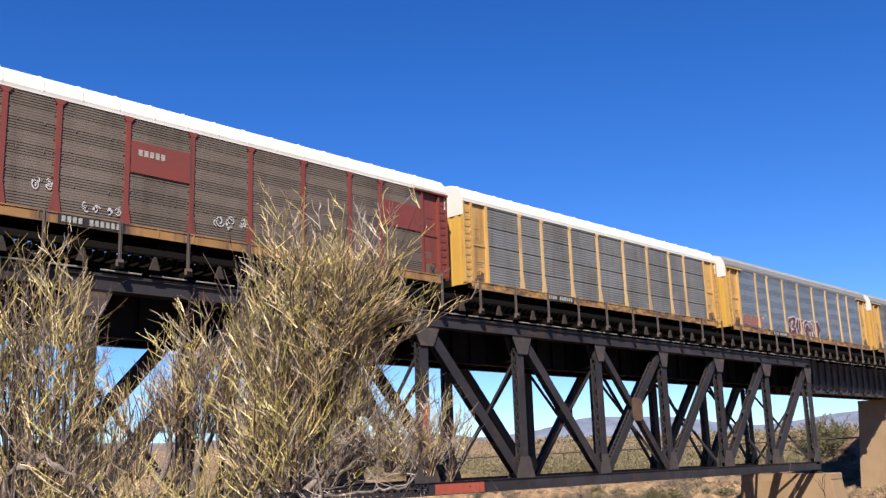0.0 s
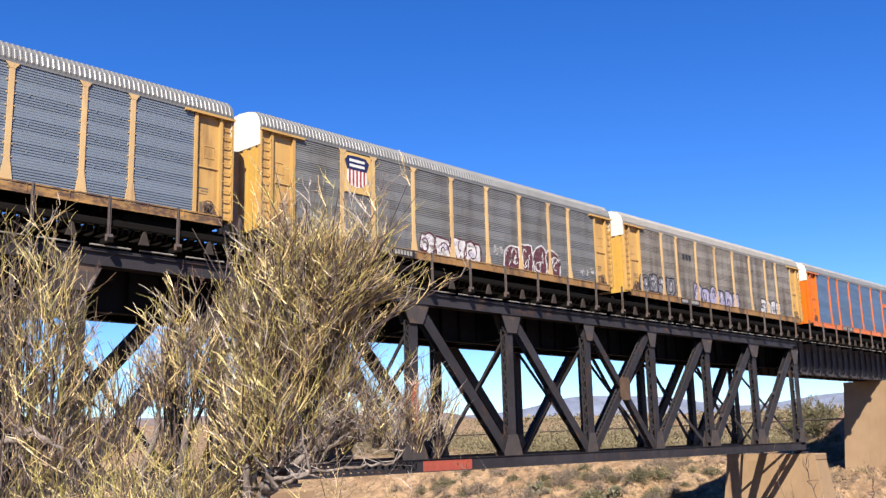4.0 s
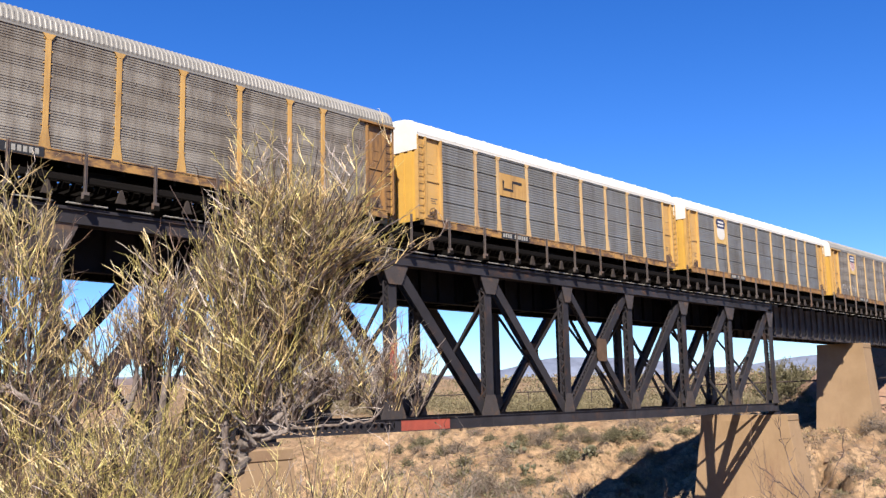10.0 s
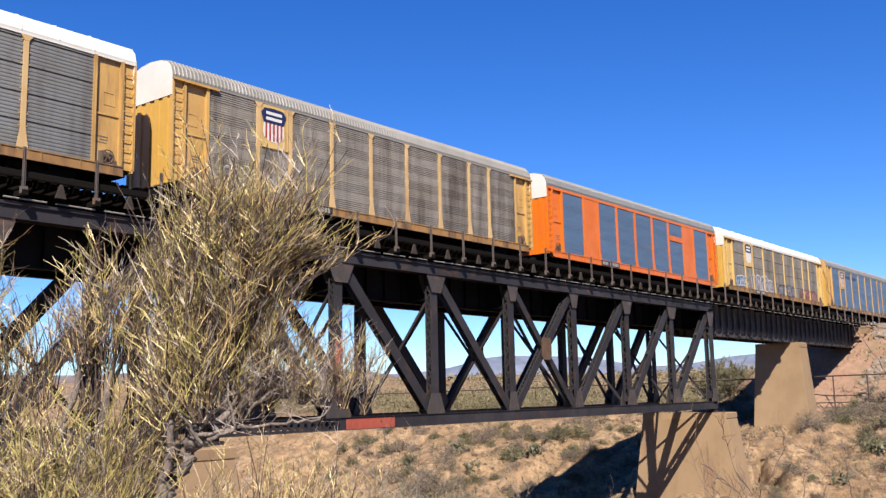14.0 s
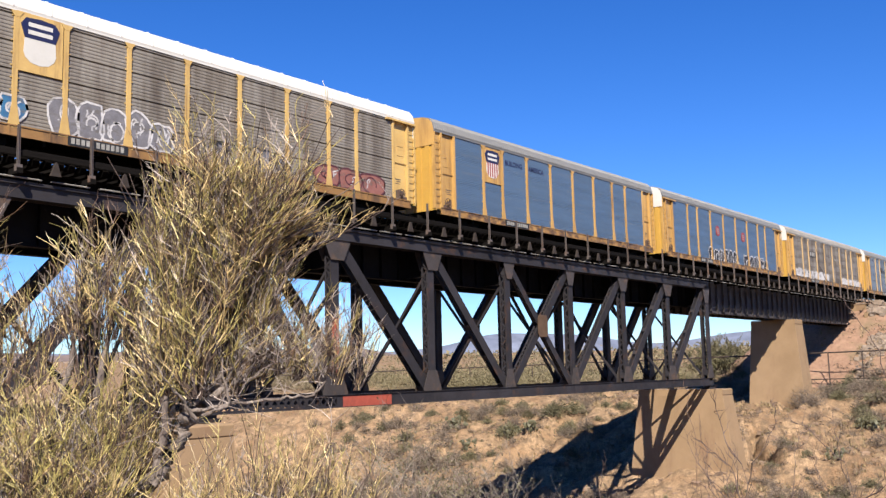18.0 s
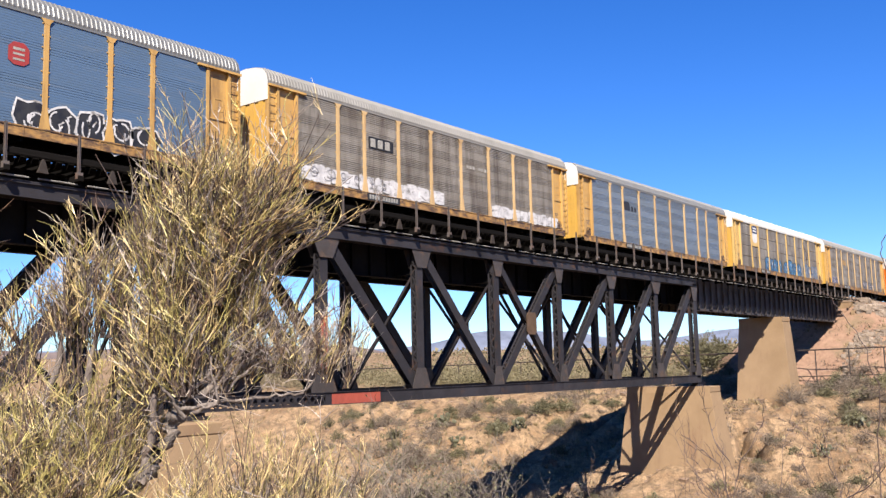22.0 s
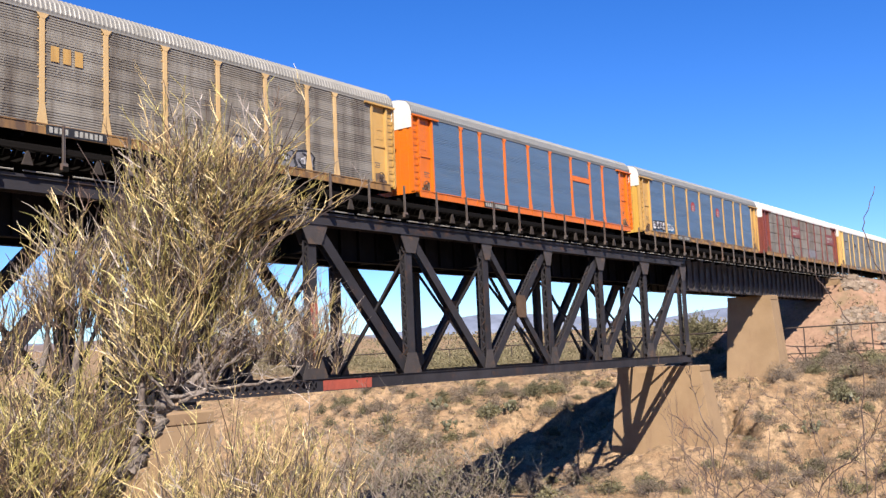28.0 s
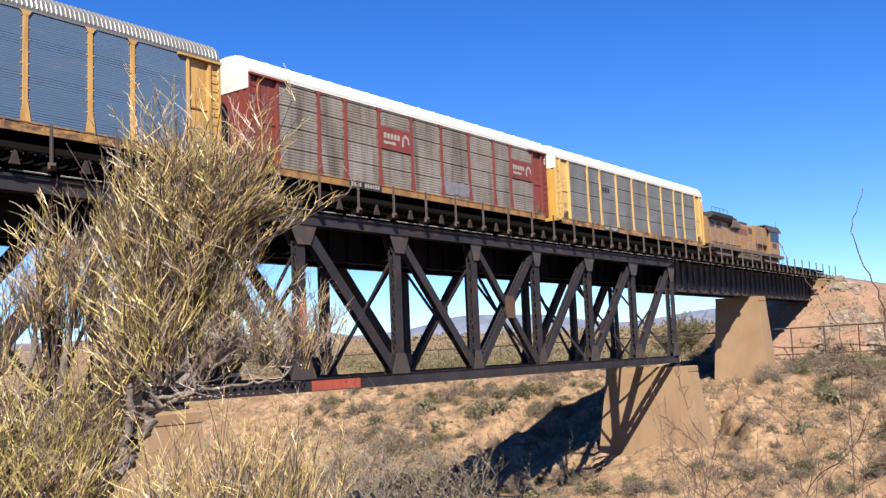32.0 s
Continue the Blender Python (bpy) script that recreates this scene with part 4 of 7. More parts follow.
bush("large yellow-green broom bush with a grey crooked trunk",
    [[(-0.78, -1.75, 0, 0.07), (-0.46, -0.72, 0, 0.052), (-0.35, -0.56, 0, 0.05), (-0.27, -0.43, 0, 0.046), (-0.2, -0.27, 0, 0.04), (-0.15, -0.18, 0, 0.034), (-0.05, -0.06, 0, 0.026)],
      [(-0.36, -0.6, -0.05, 0.03), (-0.3, -0.36, -0.08, 0.026), (-0.29, -0.12, -0.08, 0.02), (-0.33, 0.12, -0.08, 0.012)],
      [(-0.09, -0.17, 0.0, 0.035), (-0.18, 0.17, 0.1, 0.025), (-0.2, 0.7, 0.1, 0.005)],
      [(-0.02, -0.11, 0, 0.03), (-0.08, 0.29, -0.1, 0.022), (-0.05, 0.8, -0.1, 0.005)],
      [(-0.0, -0.08, 0.0, 0.032), (0.12, 0.29, 0.1, 0.022), (0.19, 0.85, 0.1, 0.005)],
      [(-0.02, -0.11, -0.05, 0.03), (0.25, 0.18, 0, 0.018), (0.36, 0.66, 0, 0.004)],
      [(-0.15, -0.27, 0, 0.03), (-0.28, 0.17, 0.1, 0.022), (-0.35, 0.65, 0.1, 0.004)]],
     [(-0.16, -0.01, -0.13, 1.44, 0.42, 110, 0), (0.04, 0.08, 0.04, 1.64, 0.35, 110, 0), (0.18, 0.29, 0.30, 1.62, 0.35, 100, 0.1),
      (0.18, 0.63, 0.52, 1.35, 0.39, 80, 0.05), (0.27, 0.79, 0.7, 1.04, 0.21, 26, -0.05), (-0.26, 0.09, -0.36, 1.36, 0.28, 80, 0.05),
      (-0.03, 0.76, 0.15, 1.39, 0.49, 100, -0.1), (0.18, 0.68, 0.36, 1.28, 0.32, 60, -0.12), (0.04, 0.41, -0.06, 1.1, 0.39, 90, -0.12),
      (0.21, 0.21, 0.33, 0.91, 0.32, 50, 0.0), (0.35, 0.61, 0.96, 1.1, 0.11, 9, -0.1), (-0.12, -0.12, -0.14, 0.6, 0.4, 60, -0.1),
      (-0.32, -0.16, -0.4, 0.5, 0.3, 60, -0.05), (0.08, 0.02, 0.13, 0.6, 0.3, 36, 0.1), (-0.1, -0.1, -0.04, 0.5, 0.26, 40, 0.12), (-0.3, 0.0, -0.34, 0.6, 0.24, 50, 0.12)],
     (5.0, 4.4, 3.4, 2.2), 0.0037, 4, 5, 3.0, 1.25, 0.14)
bush("bare grey lower limbs of the broom bush with pale twigs",
    [[(-0.16, -0.2, -0.05, 0.014), (0.02, -0.17, -0.1, 0.012), (0.32, -0.13, -0.1, 0.009), (0.56, -0.12, -0.1, 0.007), (0.64, -0.03, -0.1, 0.005), (0.68, 0.12, -0.1, 0.003)],
      [(0.16, 1.03, -0.2, 0.004), (0.23, 0.93, -0.2, 0.004), (0.33, 0.91, -0.2, 0.004), (0.47, 0.94, -0.2, 0.0035), (0.62, 1.02, -0.2, 0.003), (0.87, 1.2, -0.2, 0.002)],
      [(-0.13, -0.15, -0.08, 0.012), (0.02, 0.02, -0.1, 0.01), (0.19, 0.11, -0.1, 0.008), (0.36, 0.28, -0.1, 0.005), (0.5, 0.5, -0.1, 0.003)],
      [(-0.01, -0.11, -0.05, 0.0124), (0.28, 0.04, -0.05, 0.0087), (0.59, 0.26, 0, 0.0043), (0.8, 0.41, 0, 0.0025)],
      [(0.04, -0.15, 0, 0.0112), (0.06, -0.01, -0.1, 0.0087), (0.24, 0.28, -0.1, 0.0050), (0.32, 0.65, -0.1, 0.0025)],
      [(-0.09, -0.22, -0.1, 0.0124), (0.07, -0.15, -0.15, 0.0087), (0.01, 0.15, -0.15, 0.0050), (-0.08, 0.42, -0.15, 0.0025)],
      [(-0.12, -0.24, -0.1, 0.0112), (-0.27, -0.03, -0.2, 0.0062), (-0.42, 0.17, -0.2, 0.0031)]],
     [(0.24, -0.06, 0.34, 0.66, 0.21, 34, 0), (0.48, -0.03, 0.57, 0.56, 0.21, 34, 0.05), (0.72, -0.06, 0.81, 0.55, 0.18, 26, 0),
      (0.85, -0.1, 1.02, 0.41, 0.11, 10, 0.05), (0.11, -0.12, 0.21, 0.35, 0.21, 30, -0.05), (0.58, -0.05, 0.65, 0.27, 0.21, 24, -0.05),
      (0.37, 0.01, 0.41, 0.28, 0.21, 24, -0.05)],
     (1.6, 2.0, 2.4, 5), 0.0031, 5, 2, 2.5, 1.7, 0.12)
bush("spreading broom bush with tan and brown shoots",
    [[(-0.72, -1.75, 0.2, 0.036), (-0.74, -0.42, 0.2, 0.03), (-0.68, 0.14, 0.2, 0.018), (-0.57, 0.8, 0.2, 0.006)],
      [(-1.01, -1.75, 0.2, 0.03), (-1.03, -0.41, 0.2, 0.025), (-0.85, 0.11, 0.2, 0.015), (-0.83, 0.74, 0.2, 0.006)],
      [(-1.22, -1.75, 0.15, 0.03), (-1.24, -0.53, 0.15, 0.025), (-1.24, 0.12, 0.15, 0.012), (-1.26, 0.53, 0.15, 0.006)],
      [(-0.49, -1.75, 0.25, 0.03), (-0.51, -0.44, 0.25, 0.025), (-0.52, 0.28, 0.25, 0.012), (-0.52, 0.67, 0.25, 0.005)]],
     [(-0.67, 0.24, -0.54, 1.09, 0.35, 75, 0.2), (-0.75, -0.03, -0.83, 0.96, 0.25, 50, 0.25), (-1.03, -0.02, -1.02, 0.74, 0.21, 30, 0.2),
      (-1.26, -0.14, -1.26, 0.67, 0.21, 34, 0.15), (-0.52, 0.1, -0.53, 0.81, 0.21, 36, 0.25), (-0.85, 0.25, -0.9, 0.6, 0.21, 20, 0.2),
      (-0.71, 0.31, -0.86, 0.83, 0.18, 14, 0.1)],
     (3.2, 4.0, 4.2, 2.0), 0.0035, 4, 5, 2.1, 1.25, 0.5)
bush("tall broom bush at the edge of the view",
    [[(-1.54, -1.75, 0.1, 0.06), (-1.56, -0.82, 0.1, 0.05), (-1.65, 0.14, 0.1, 0.025), (-1.74, 1.09, 0.1, 0.008)],
      [(-1.76, -1.75, 0.2, 0.06), (-1.78, -0.82, 0.2, 0.05), (-1.93, 0.15, 0.2, 0.025), (-2.1, 1.11, 0.2, 0.008)],
      [(-1.56, -1.75, 0.1, 0.036), (-1.58, -0.51, 0.1, 0.03), (-1.5, 0.26, 0.1, 0.015), (-1.49, 0.94, 0.1, 0.006)],
      [(-1.69, -1.75, -0.1, 0.03), (-1.71, 0.04, -0.1, 0.025), (-1.49, 0.11, -0.15, 0.016), (-1.27, -0.04, -0.15, 0.01), (-1.14, -0.17, -0.15, 0.005)]],
     [(-1.65, 0.14, -1.75, 1.37, 0.42, 120, 0.1), (-1.5, 0.26, -1.5, 1.33, 0.21, 40, 0.1), (-1.84, 0.14, -2.12, 1.47, 0.49, 90, 0.2),
      (-1.57, -0.19, -1.62, 0.63, 0.49, 80, 0)],
     (4.6, 4.2, 3.4, 1.2), 0.0037, 4, 5, 2.1, 1.3)
bush("dense low thicket of green and tan broom shoots",
     [[(-1.0, -1.75, 0, 0.03), (-1.0, -1.2, 0, 0.02), (-0.98, -0.7, 0, 0.008)], [(-0.6, -1.75, 0.1, 0.03), (-0.58, -1.2, 0.1, 0.02), (-0.55, -0.7, 0.1, 0.008)]],
     [(-0.46, -0.6, -0.42, 0.2, 0.2, 55, 0.15), (-1.66, -0.94, -1.68, 0.09, 0.32, 70, 0), (-1.51, -0.99, -1.55, 0.22, 0.32, 70, 0.2), (-1.25, -0.96, -1.26, 0.04, 0.32, 70, -0.1),
      (-1.08, -1.02, -1.11, 0.07, 0.32, 70, 0.1), (-0.86, -0.98, -0.85, -0.01, 0.32, 70, -0.2), (-0.74, -1.07, -0.74, 0.19, 0.32, 70, 0.2),
      (-0.72, -1.05, -0.68, 0.01, 0.28, 70, 0), (-0.86, -0.99, -0.84, -0.26, 0.32, 70, -0.3), (-0.81, -0.96, -0.81, -0.31, 0.32, 70, -0.35),
      (-0.62, -1.09, -0.56, -0.12, 0.2, 60, 0.1), (-1.11, -0.93, -1.12, -0.29, 0.32, 70, -0.35), (-0.98, -0.99, -0.96, -0.4, 0.3, 70, -0.4),
      (-1.43, -0.9, -1.44, -0.27, 0.32, 70, -0.35)],
     (5.8, 3.6, 3.8, 1.2), 0.0036, 4, 5, 2.8, 1.5)
bush("low tuft of tan broom shoots before the trunk",
     [[(0.3, -1.75, -0.4, 0.015), (0.32, -1.3, -0.4, 0.008), (0.34, -1.0, -0.4, 0.004)]],
     [(-0.19, -1.04, -0.16, -0.47, 0.18, 22, -0.4), (-0.06, -1.06, -0.02, -0.29, 0.21, 34, -0.35), (0.12, -1.06, 0.15, -0.36, 0.21, 34, -0.4),
      (0.3, -1.09, 0.33, -0.34, 0.21, 36, -0.35), (0.49, -1.1, 0.52, -0.34, 0.21, 34, -0.4), (0.66, -1.13, 0.73, -0.34, 0.18, 26, -0.3),
      (0.75, -1.13, 0.8, -0.53, 0.14, 14, -0.35), (0.34, -1.1, 0.39, -0.06, 0.21, 14, -0.3), (0.5, -1.1, 0.56, -0.1, 0.16, 9, -0.3), (0.04, -1.04, 0.06, -0.59, 0.28, 26, -0.5),
      (0.39, -1.07, 0.41, -0.62, 0.32, 30, -0.5)],
     (3.4, 6, 2.0, 1), 0.003, 3, 5, 3.0, 1.45)


# ---- bare twigs by the camera's other side ----
def bare_shrub(az, dist, z_top, spread, count, label, r=0.0036, mat="branch"):
    """A leafless shrub: a few forking, crooked thin branches."""
    a = radians(az)
    root = Vector((dist * math.cos(a), dist * math.sin(a), 0))
    root.z = land(root.x, root.y)
    b = new("bare_shrub")
    b.location = root
    tagged(b, label, "shrub", "leafless shrubs")
    right = Vector((math.sin(a), -math.cos(a), 0))

    def grow(s, p, w, length, rad, depth):
        pts, rr = [p], [rad]
        for i in range(12):
            w = (w * 0.9 + Vector((0, 0, 0.06)) + Vector((rng.gauss(0, 0.24), rng.gauss(0, 0.24), rng.gauss(0.02, 0.14)))).normalized()
            p = p + w * (length / 12)
            pts.append(p)
            rr.append(rad * (1 - 0.06 * (i + 1)))
            if depth and i in (4, 6, 7, 8, 9, 10) and rng.random() < 0.75:
                side = (w + right * rng.choice((-1, 1)) * rng.uniform(0.5, 1.0) + Vector((0, 0, rng.uniform(-0.2, 0.4)))).normalized()
                grow(s, p, side, length * rng.uniform(0.14, 0.4), rad * 0.62, depth - 1)
        s.tube(pts, rr, 4)

    for k in range(count):
        s = Shape()
        w = (Vector((0, 0, 1)) + right * rng.gauss(0, spread)).normalized()
        grow(s, Vector((0, 0, 0)), w, (z_top - root.z) * rng.uniform(0.75, 1.05), r, 2)
        part("branch", s, M[mat], b)
    return b


for az, dist, top, spread, count, r in ((23.6, 5.5, -0.15, 0.12, 2, 0.0062), (21.0, 5.2, -0.4, 0.3, 2, 0.0045), (18.6, 5.0, -0.4, 0.25, 2, 0.0055),
                                        (14.4, 4.8, -0.12, 0.12, 2, 0.006), (12.6, 4.6, -0.2, 0.2, 2, 0.005), (16.4, 5.2, -0.45, 0.3, 2, 0.004), (25.4, 5.4, -0.4, 0.3, 2, 0.0038),
                                        (22.4, 5.8, -0.3, 0.25, 3, 0.0042), (19.6, 5.4, -0.55, 0.35, 3, 0.0036), (15.4, 5.0, -0.3, 0.22, 3, 0.0042), (13.4, 5.3, -0.5, 0.3, 3, 0.0036)):
    bare_shrub(az, dist, top, spread, count, "leafless dark crooked twigs of a shrub on the near bank", r)


def tall_twig(az, dist, pts, label, mat="branch", r=0.0042):
    """One long wavering twig; pts: (sideways, height above eye level)."""
    a = radians(az)
    o, right = Vector((dist * math.cos(a), dist * math.sin(a), 0)), Vector((math.sin(a), -math.cos(a), 0))
    b = new("bare_shrub")
    b.location = (o.x, o.y, land(o.x, o.y))
    tagged(b, label, "shrub", "leafless shrubs")
    line = [o + right * u + Vector((0, 0, z)) for u, z in [(pts[0][0] - 0.05, land(o.x, o.y))] + pts]
    wavy = []
    for p, q in zip(line, line[1:]):
        for j in range(4):
            wavy.append(p.lerp(q, j / 4) + Vector((rng.gauss(0, 0.006), rng.gauss(0, 0.006), 0)) - b.location)
    wavy.append(line[-1] - b.location)
    part("branch", Shape().tube(wavy, [r * (1 - 0.7 * i / len(wavy)) for i in range(len(wavy))], 4), M[mat], b)
    return b


tall_twig(12.3, 4.5, [(0.04, -0.05), (0.04, 0.12), (-0.01, 0.26), (-0.055, 0.4), (-0.05, 0.5), (0.0, 0.63)], "one long dark twig curving against the sky")
tall_twig(16.5, 4.5, [(0.20, -0.39), (0.214, -0.10), (0.173, 0.09), (0.085, 0.22), (0.011, 0.325), (-0.026, 0.43), (-0.04, 0.52)], "one thin dark twig arching against the sky", r=0.0028)
tall_twig(24.2, 5.0, [(0.01, -0.35), (-0.02, -0.18), (-0.01, 0.0), (0.02, 0.08), (0.05, 0.03)], "one long dry dead twig", "stem_brown", 0.0016)


# ---- shrubs, cactus, grass and stones of the wash and the plain ----
def shrub_shape(seed, leafy, count=0):
    r2 = random.Random(seed)
    s = Shape()
    for _ in range(16):
        a, e = r2.uniform(0, 6.283), r2.uniform(0.25, 1.45)
        w = Vector((math.cos(a) * math.cos(e), math.sin(a) * math.cos(e), math.sin(e)))
        n = r2.uniform(0.6, 1.0)
        s.tube([Vector((0, 0, 0)), w * n * 0.5 + Vector((0, 0, 0.04)), w * n], [0.022, 0.013, 0.004], 3)
    for _ in range(count or (1300 if leafy else 800)):
        a, e, d = r2.uniform(0, 6.283), r2.uniform(0.0, 1.5), r2.uniform(0.45, 1.0) ** 0.6
        bulge = 0.72 + 0.28 * math.sin(3 * a + seed) * math.cos(2 * e)
        p = Vector((math.cos(a) * math.cos(e), math.sin(a) * math.cos(e), 0.08 + 0.85 * math.sin(e))) * d * bulge
        t = Vector((r2.gauss(0, 1), r2.gauss(0, 1), r2.gauss(0.6, 0.8))).normalized()
        q = t.cross(Vector((r2.gauss(0, 1), r2.gauss(0, 1), r2.gauss(0, 1)))).normalized()
        ln, wd = (r2.uniform(0.03, 0.075), r2.uniform(0.014, 0.03)) if leafy else (r2.uniform(0.08, 0.22), 0.007)
        if count:
            ln, wd = ln * 1.3, wd * 1.6
        s.add([tuple(p - q * wd), tuple(p + q * wd), tuple(p + t * ln + q * wd * 0.5), tuple(p + t * ln - q * wd * 0.5)], [(0, 1, 2, 3)])
    return s


SHRUBS = [(shrub_shape(k, True).mesh("crown"), "olive") for k in range(4)] + [(shrub_shape(k + 9, False).mesh("crown"), "grey") for k in range(3)]
place = random.Random(5)


def put_shrub(x, y, size, kind=None):
    pool = [q for q in SHRUBS if kind is None or q[1] == kind]
    me, k = place.choice(pool)
    b = new("desert_shrub")
    b.location = (x, y, ground_z(x, y) - 0.05)
    b.rotation_euler = (0, 0, place.uniform(0, 6.28))
    b.scale = (size * place.uniform(0.9, 1.25), size * place.uniform(0.9, 1.25), size * place.uniform(0.75, 1.05))
    tagged(b, "olive-green leafy desert shrub on sandy soil" if k == "olive" else "dry grey-brown desert shrub on sandy soil", "shrub", "desert shrubs")
    piece("crown", me, M["shrub_olive" if k == "olive" else "shrub_grey"], b)


scrub, light = {"olive": Shape(), "grey": Shape()}, {"olive": [shrub_shape(k + 20, True, 420) for k in range(3)], "grey": [shrub_shape(k + 30, False, 380) for k in range(3)]}
kept = 0
for _ in range(900):                               # banks of the wash and the slope beyond
    r, a = place.uniform(70, 135), radians(place.uniform(7, 46))
    x, y = r * math.cos(a), r * math.sin(a)
    if x < 60 or YC - 6 < y < YC + 6 and 70 < x < 100 or fill(x, y) > land(x, y) + 2.5 or lump(x, y, 0.09, 3.0) < -0.22:
        continue
    size, kind = place.choice((0.35, 0.5, 0.7, 1.0, 1.3, 1.7)), place.choice(("olive", "grey", "grey"))
    if r < 112 and size > 0.6 and kept < 230:
        put_shrub(x, y, size, kind)
        kept += 1
        continue
    m = Matrix.Translation((x, y, ground_z(x, y) - 0.05)) @ Matrix.Rotation(place.uniform(0, 6.28), 4, "Z") @ Matrix.Diagonal((size, size * place.uniform(0.8, 1.2), size * 0.9, 1))
    one = place.choice(light[kind])
    scrub[kind].add([tuple(m @ Vector(v)) for v in one.v], one.f)
tagged(part("olive_scrub", scrub["olive"], M["shrub_olive"]), "low olive scrub scattered over the banks", "scrub", kind="stuff")
tagged(part("grey_scrub", scrub["grey"], M["shrub_grey"]), "dry grey scrub scattered over the banks", "scrub", kind="stuff")
for x, y, z in ((99.3, 29.0, 1.5), (101, 27.5, 1.3), (104, 24, 1.6), (107, 21, 1.8), (118, 24, 2.0), (121, 22.5, 1.8), (60, 37, 1.9)):
    put_shrub(x, y, z)


def mesquite(x, y, high, wide, seed, leaves, label):
    """A thorny many-stemmed shrub: forking stems fanning from the foot, fine twigs, some small leaves."""
    r2 = random.Random(seed)
    b = new("mesquite_shrub")
    b.location = (x, y, land(x, y) - 0.05)
    tagged(b, label, "shrub", "mesquite shrubs")
    wood, twigs, leaf = Shape(), Shape(), Shape()

    def grow(s, p, w, length, rad, depth):
        pts, rr = [p], [rad]
        for i in range(5):
            w = (w + Vector((r2.gauss(0, 0.16), r2.gauss(0, 0.16), r2.gauss(0.03, 0.1)))).normalized()
            p = p + w * (length / 5)
            pts.append(p)
            rr.append(rad * (1 - 0.15 * (i + 1)))
            if depth and i > 0:
                for _ in range(2):
                    side = (w + Vector((r2.gauss(0, 0.6), r2.gauss(0, 0.6), r2.gauss(0.1, 0.35)))).normalized()
                    grow(twigs, p, side, length * r2.uniform(0.22, 0.5), rad * 0.5, depth - 1)
            for _ in range(int(leaves) or int(r2.random() < leaves) if depth == 0 else 0):
                t = Vector((r2.gauss(0, 1), r2.gauss(0, 1), r2.gauss(0, 1))).normalized() * (0.05 if leaves < 1 else 0.11)
                q = Vector((r2.gauss(0, 1), r2.gauss(0, 1), r2.gauss(0, 1))).normalized() * (0.025 if leaves < 1 else 0.055)
                leaf.add([tuple(p - q), tuple(p + t), tuple(p + q), tuple(p - t * 0.3)], [(0, 1, 2, 3)])
        s.tube(pts, rr, 3)

    for _ in range(13):
        a, e = r2.uniform(0, 6.283), r2.uniform(0.0, 1.0)
        w = Vector((math.cos(a) * e * wide / high, math.sin(a) * e * wide / high, 1)).normalized()
        grow(wood, Vector((r2.gauss(0, 0.1), r2.gauss(0, 0.1), 0)), w, high * r2.uniform(0.6, 1.0), 0.02, 2)
    part("stem_growth", wood, M["mesquite"], b)["kind"] = "stuff"
    part("twig_growth", twigs, M["mesquite"], b)["kind"] = "stuff"
    if leaf.v:
        part("foliage", leaf, M["shrub_olive"], b)["kind"] = "stuff"


mesquite(13.6, 12.2, 2.5, 1.1, 1, 0.12, "grey thorny mesquite shrub, almost leafless, on the near slope")
mesquite(15.4, 12.6, 2.3, 1.0, 2, 0.5, "grey mesquite shrub with sparse olive leaves on the near slope")
mesquite(17.6, 13.0, 2.3, 1.1, 3, 0.05, "grey thorny mesquite shrub, almost leafless, on the near slope")
mesquite(26.0, 16.0, 2.6, 1.3, 4, 0.3, "grey mesquite shrub with sparse olive leaves in the wash")
for x, y, z in ((95.4, 31.2, 2.3), (94.6, 30.2, 1.7), (96.6, 24.1, 1.8), (90.8, 20.8, 1.6), (86.1, 75.1, 1.8), (75.4, 62.3, 2.5), (77.0, 68.2, 2.1), (66.8, 53.4, 2.2), (78.9, 55.1, 1.1), (87.5, 76.3, 1.3), (78.3, 71.7, 1.6), (76.1, 62.5, 2), (78.4, 55.2, 1), (89.6, 67, 1.3), (73.8, 63.5, 1.5), (101.8, 30.2, 1.7), (103, 28.2, 1.9), (96.6, 22.3, 2.2), (75.4, 27.6, 1.2), (91.5, 29, 1.2), (88.8, 23.2, 1.4), (108, 30, 1.5), (88.8, 20, 1.4)):
    put_shrub(x, y, z, "grey")
for x, y, z in ((84.4, 58.4, 2.1), (91.8, 85.8, 1.6), (90.8, 54.1, 1.9), (110.4, 30.9, 1.6), (110.1, 28.4, 1.5), (112, 24, 1.7), (84.3, 58.5, 1.7), (87.9, 71.5, 1.2), (90, 55.9, 1.9), (91.9, 61.6, 1.4), (97.1, 68, 1.4), (88, 82.3, 1.6), (109, 26, 1.9), (69.8, 28.5, 1.2), (69.4, 24.6, 0.9)):
    put_shrub(x, y, z, "olive")


for x, y, high, wide, seed in ((116, 47.6, 4.2, 3.2, 31), (121, 50.5, 5.0, 3.6, 32), (127, 51, 4.6, 3.4, 33), (113.5, 49.5, 3.4, 2.8, 34), (134, 56, 5.2, 3.8, 35), (119, 44.5, 3.2, 2.6, 36)):
    mesquite(x, y, high, wide, seed, 3.0, "leafy olive mesquite tree beyond the fence")


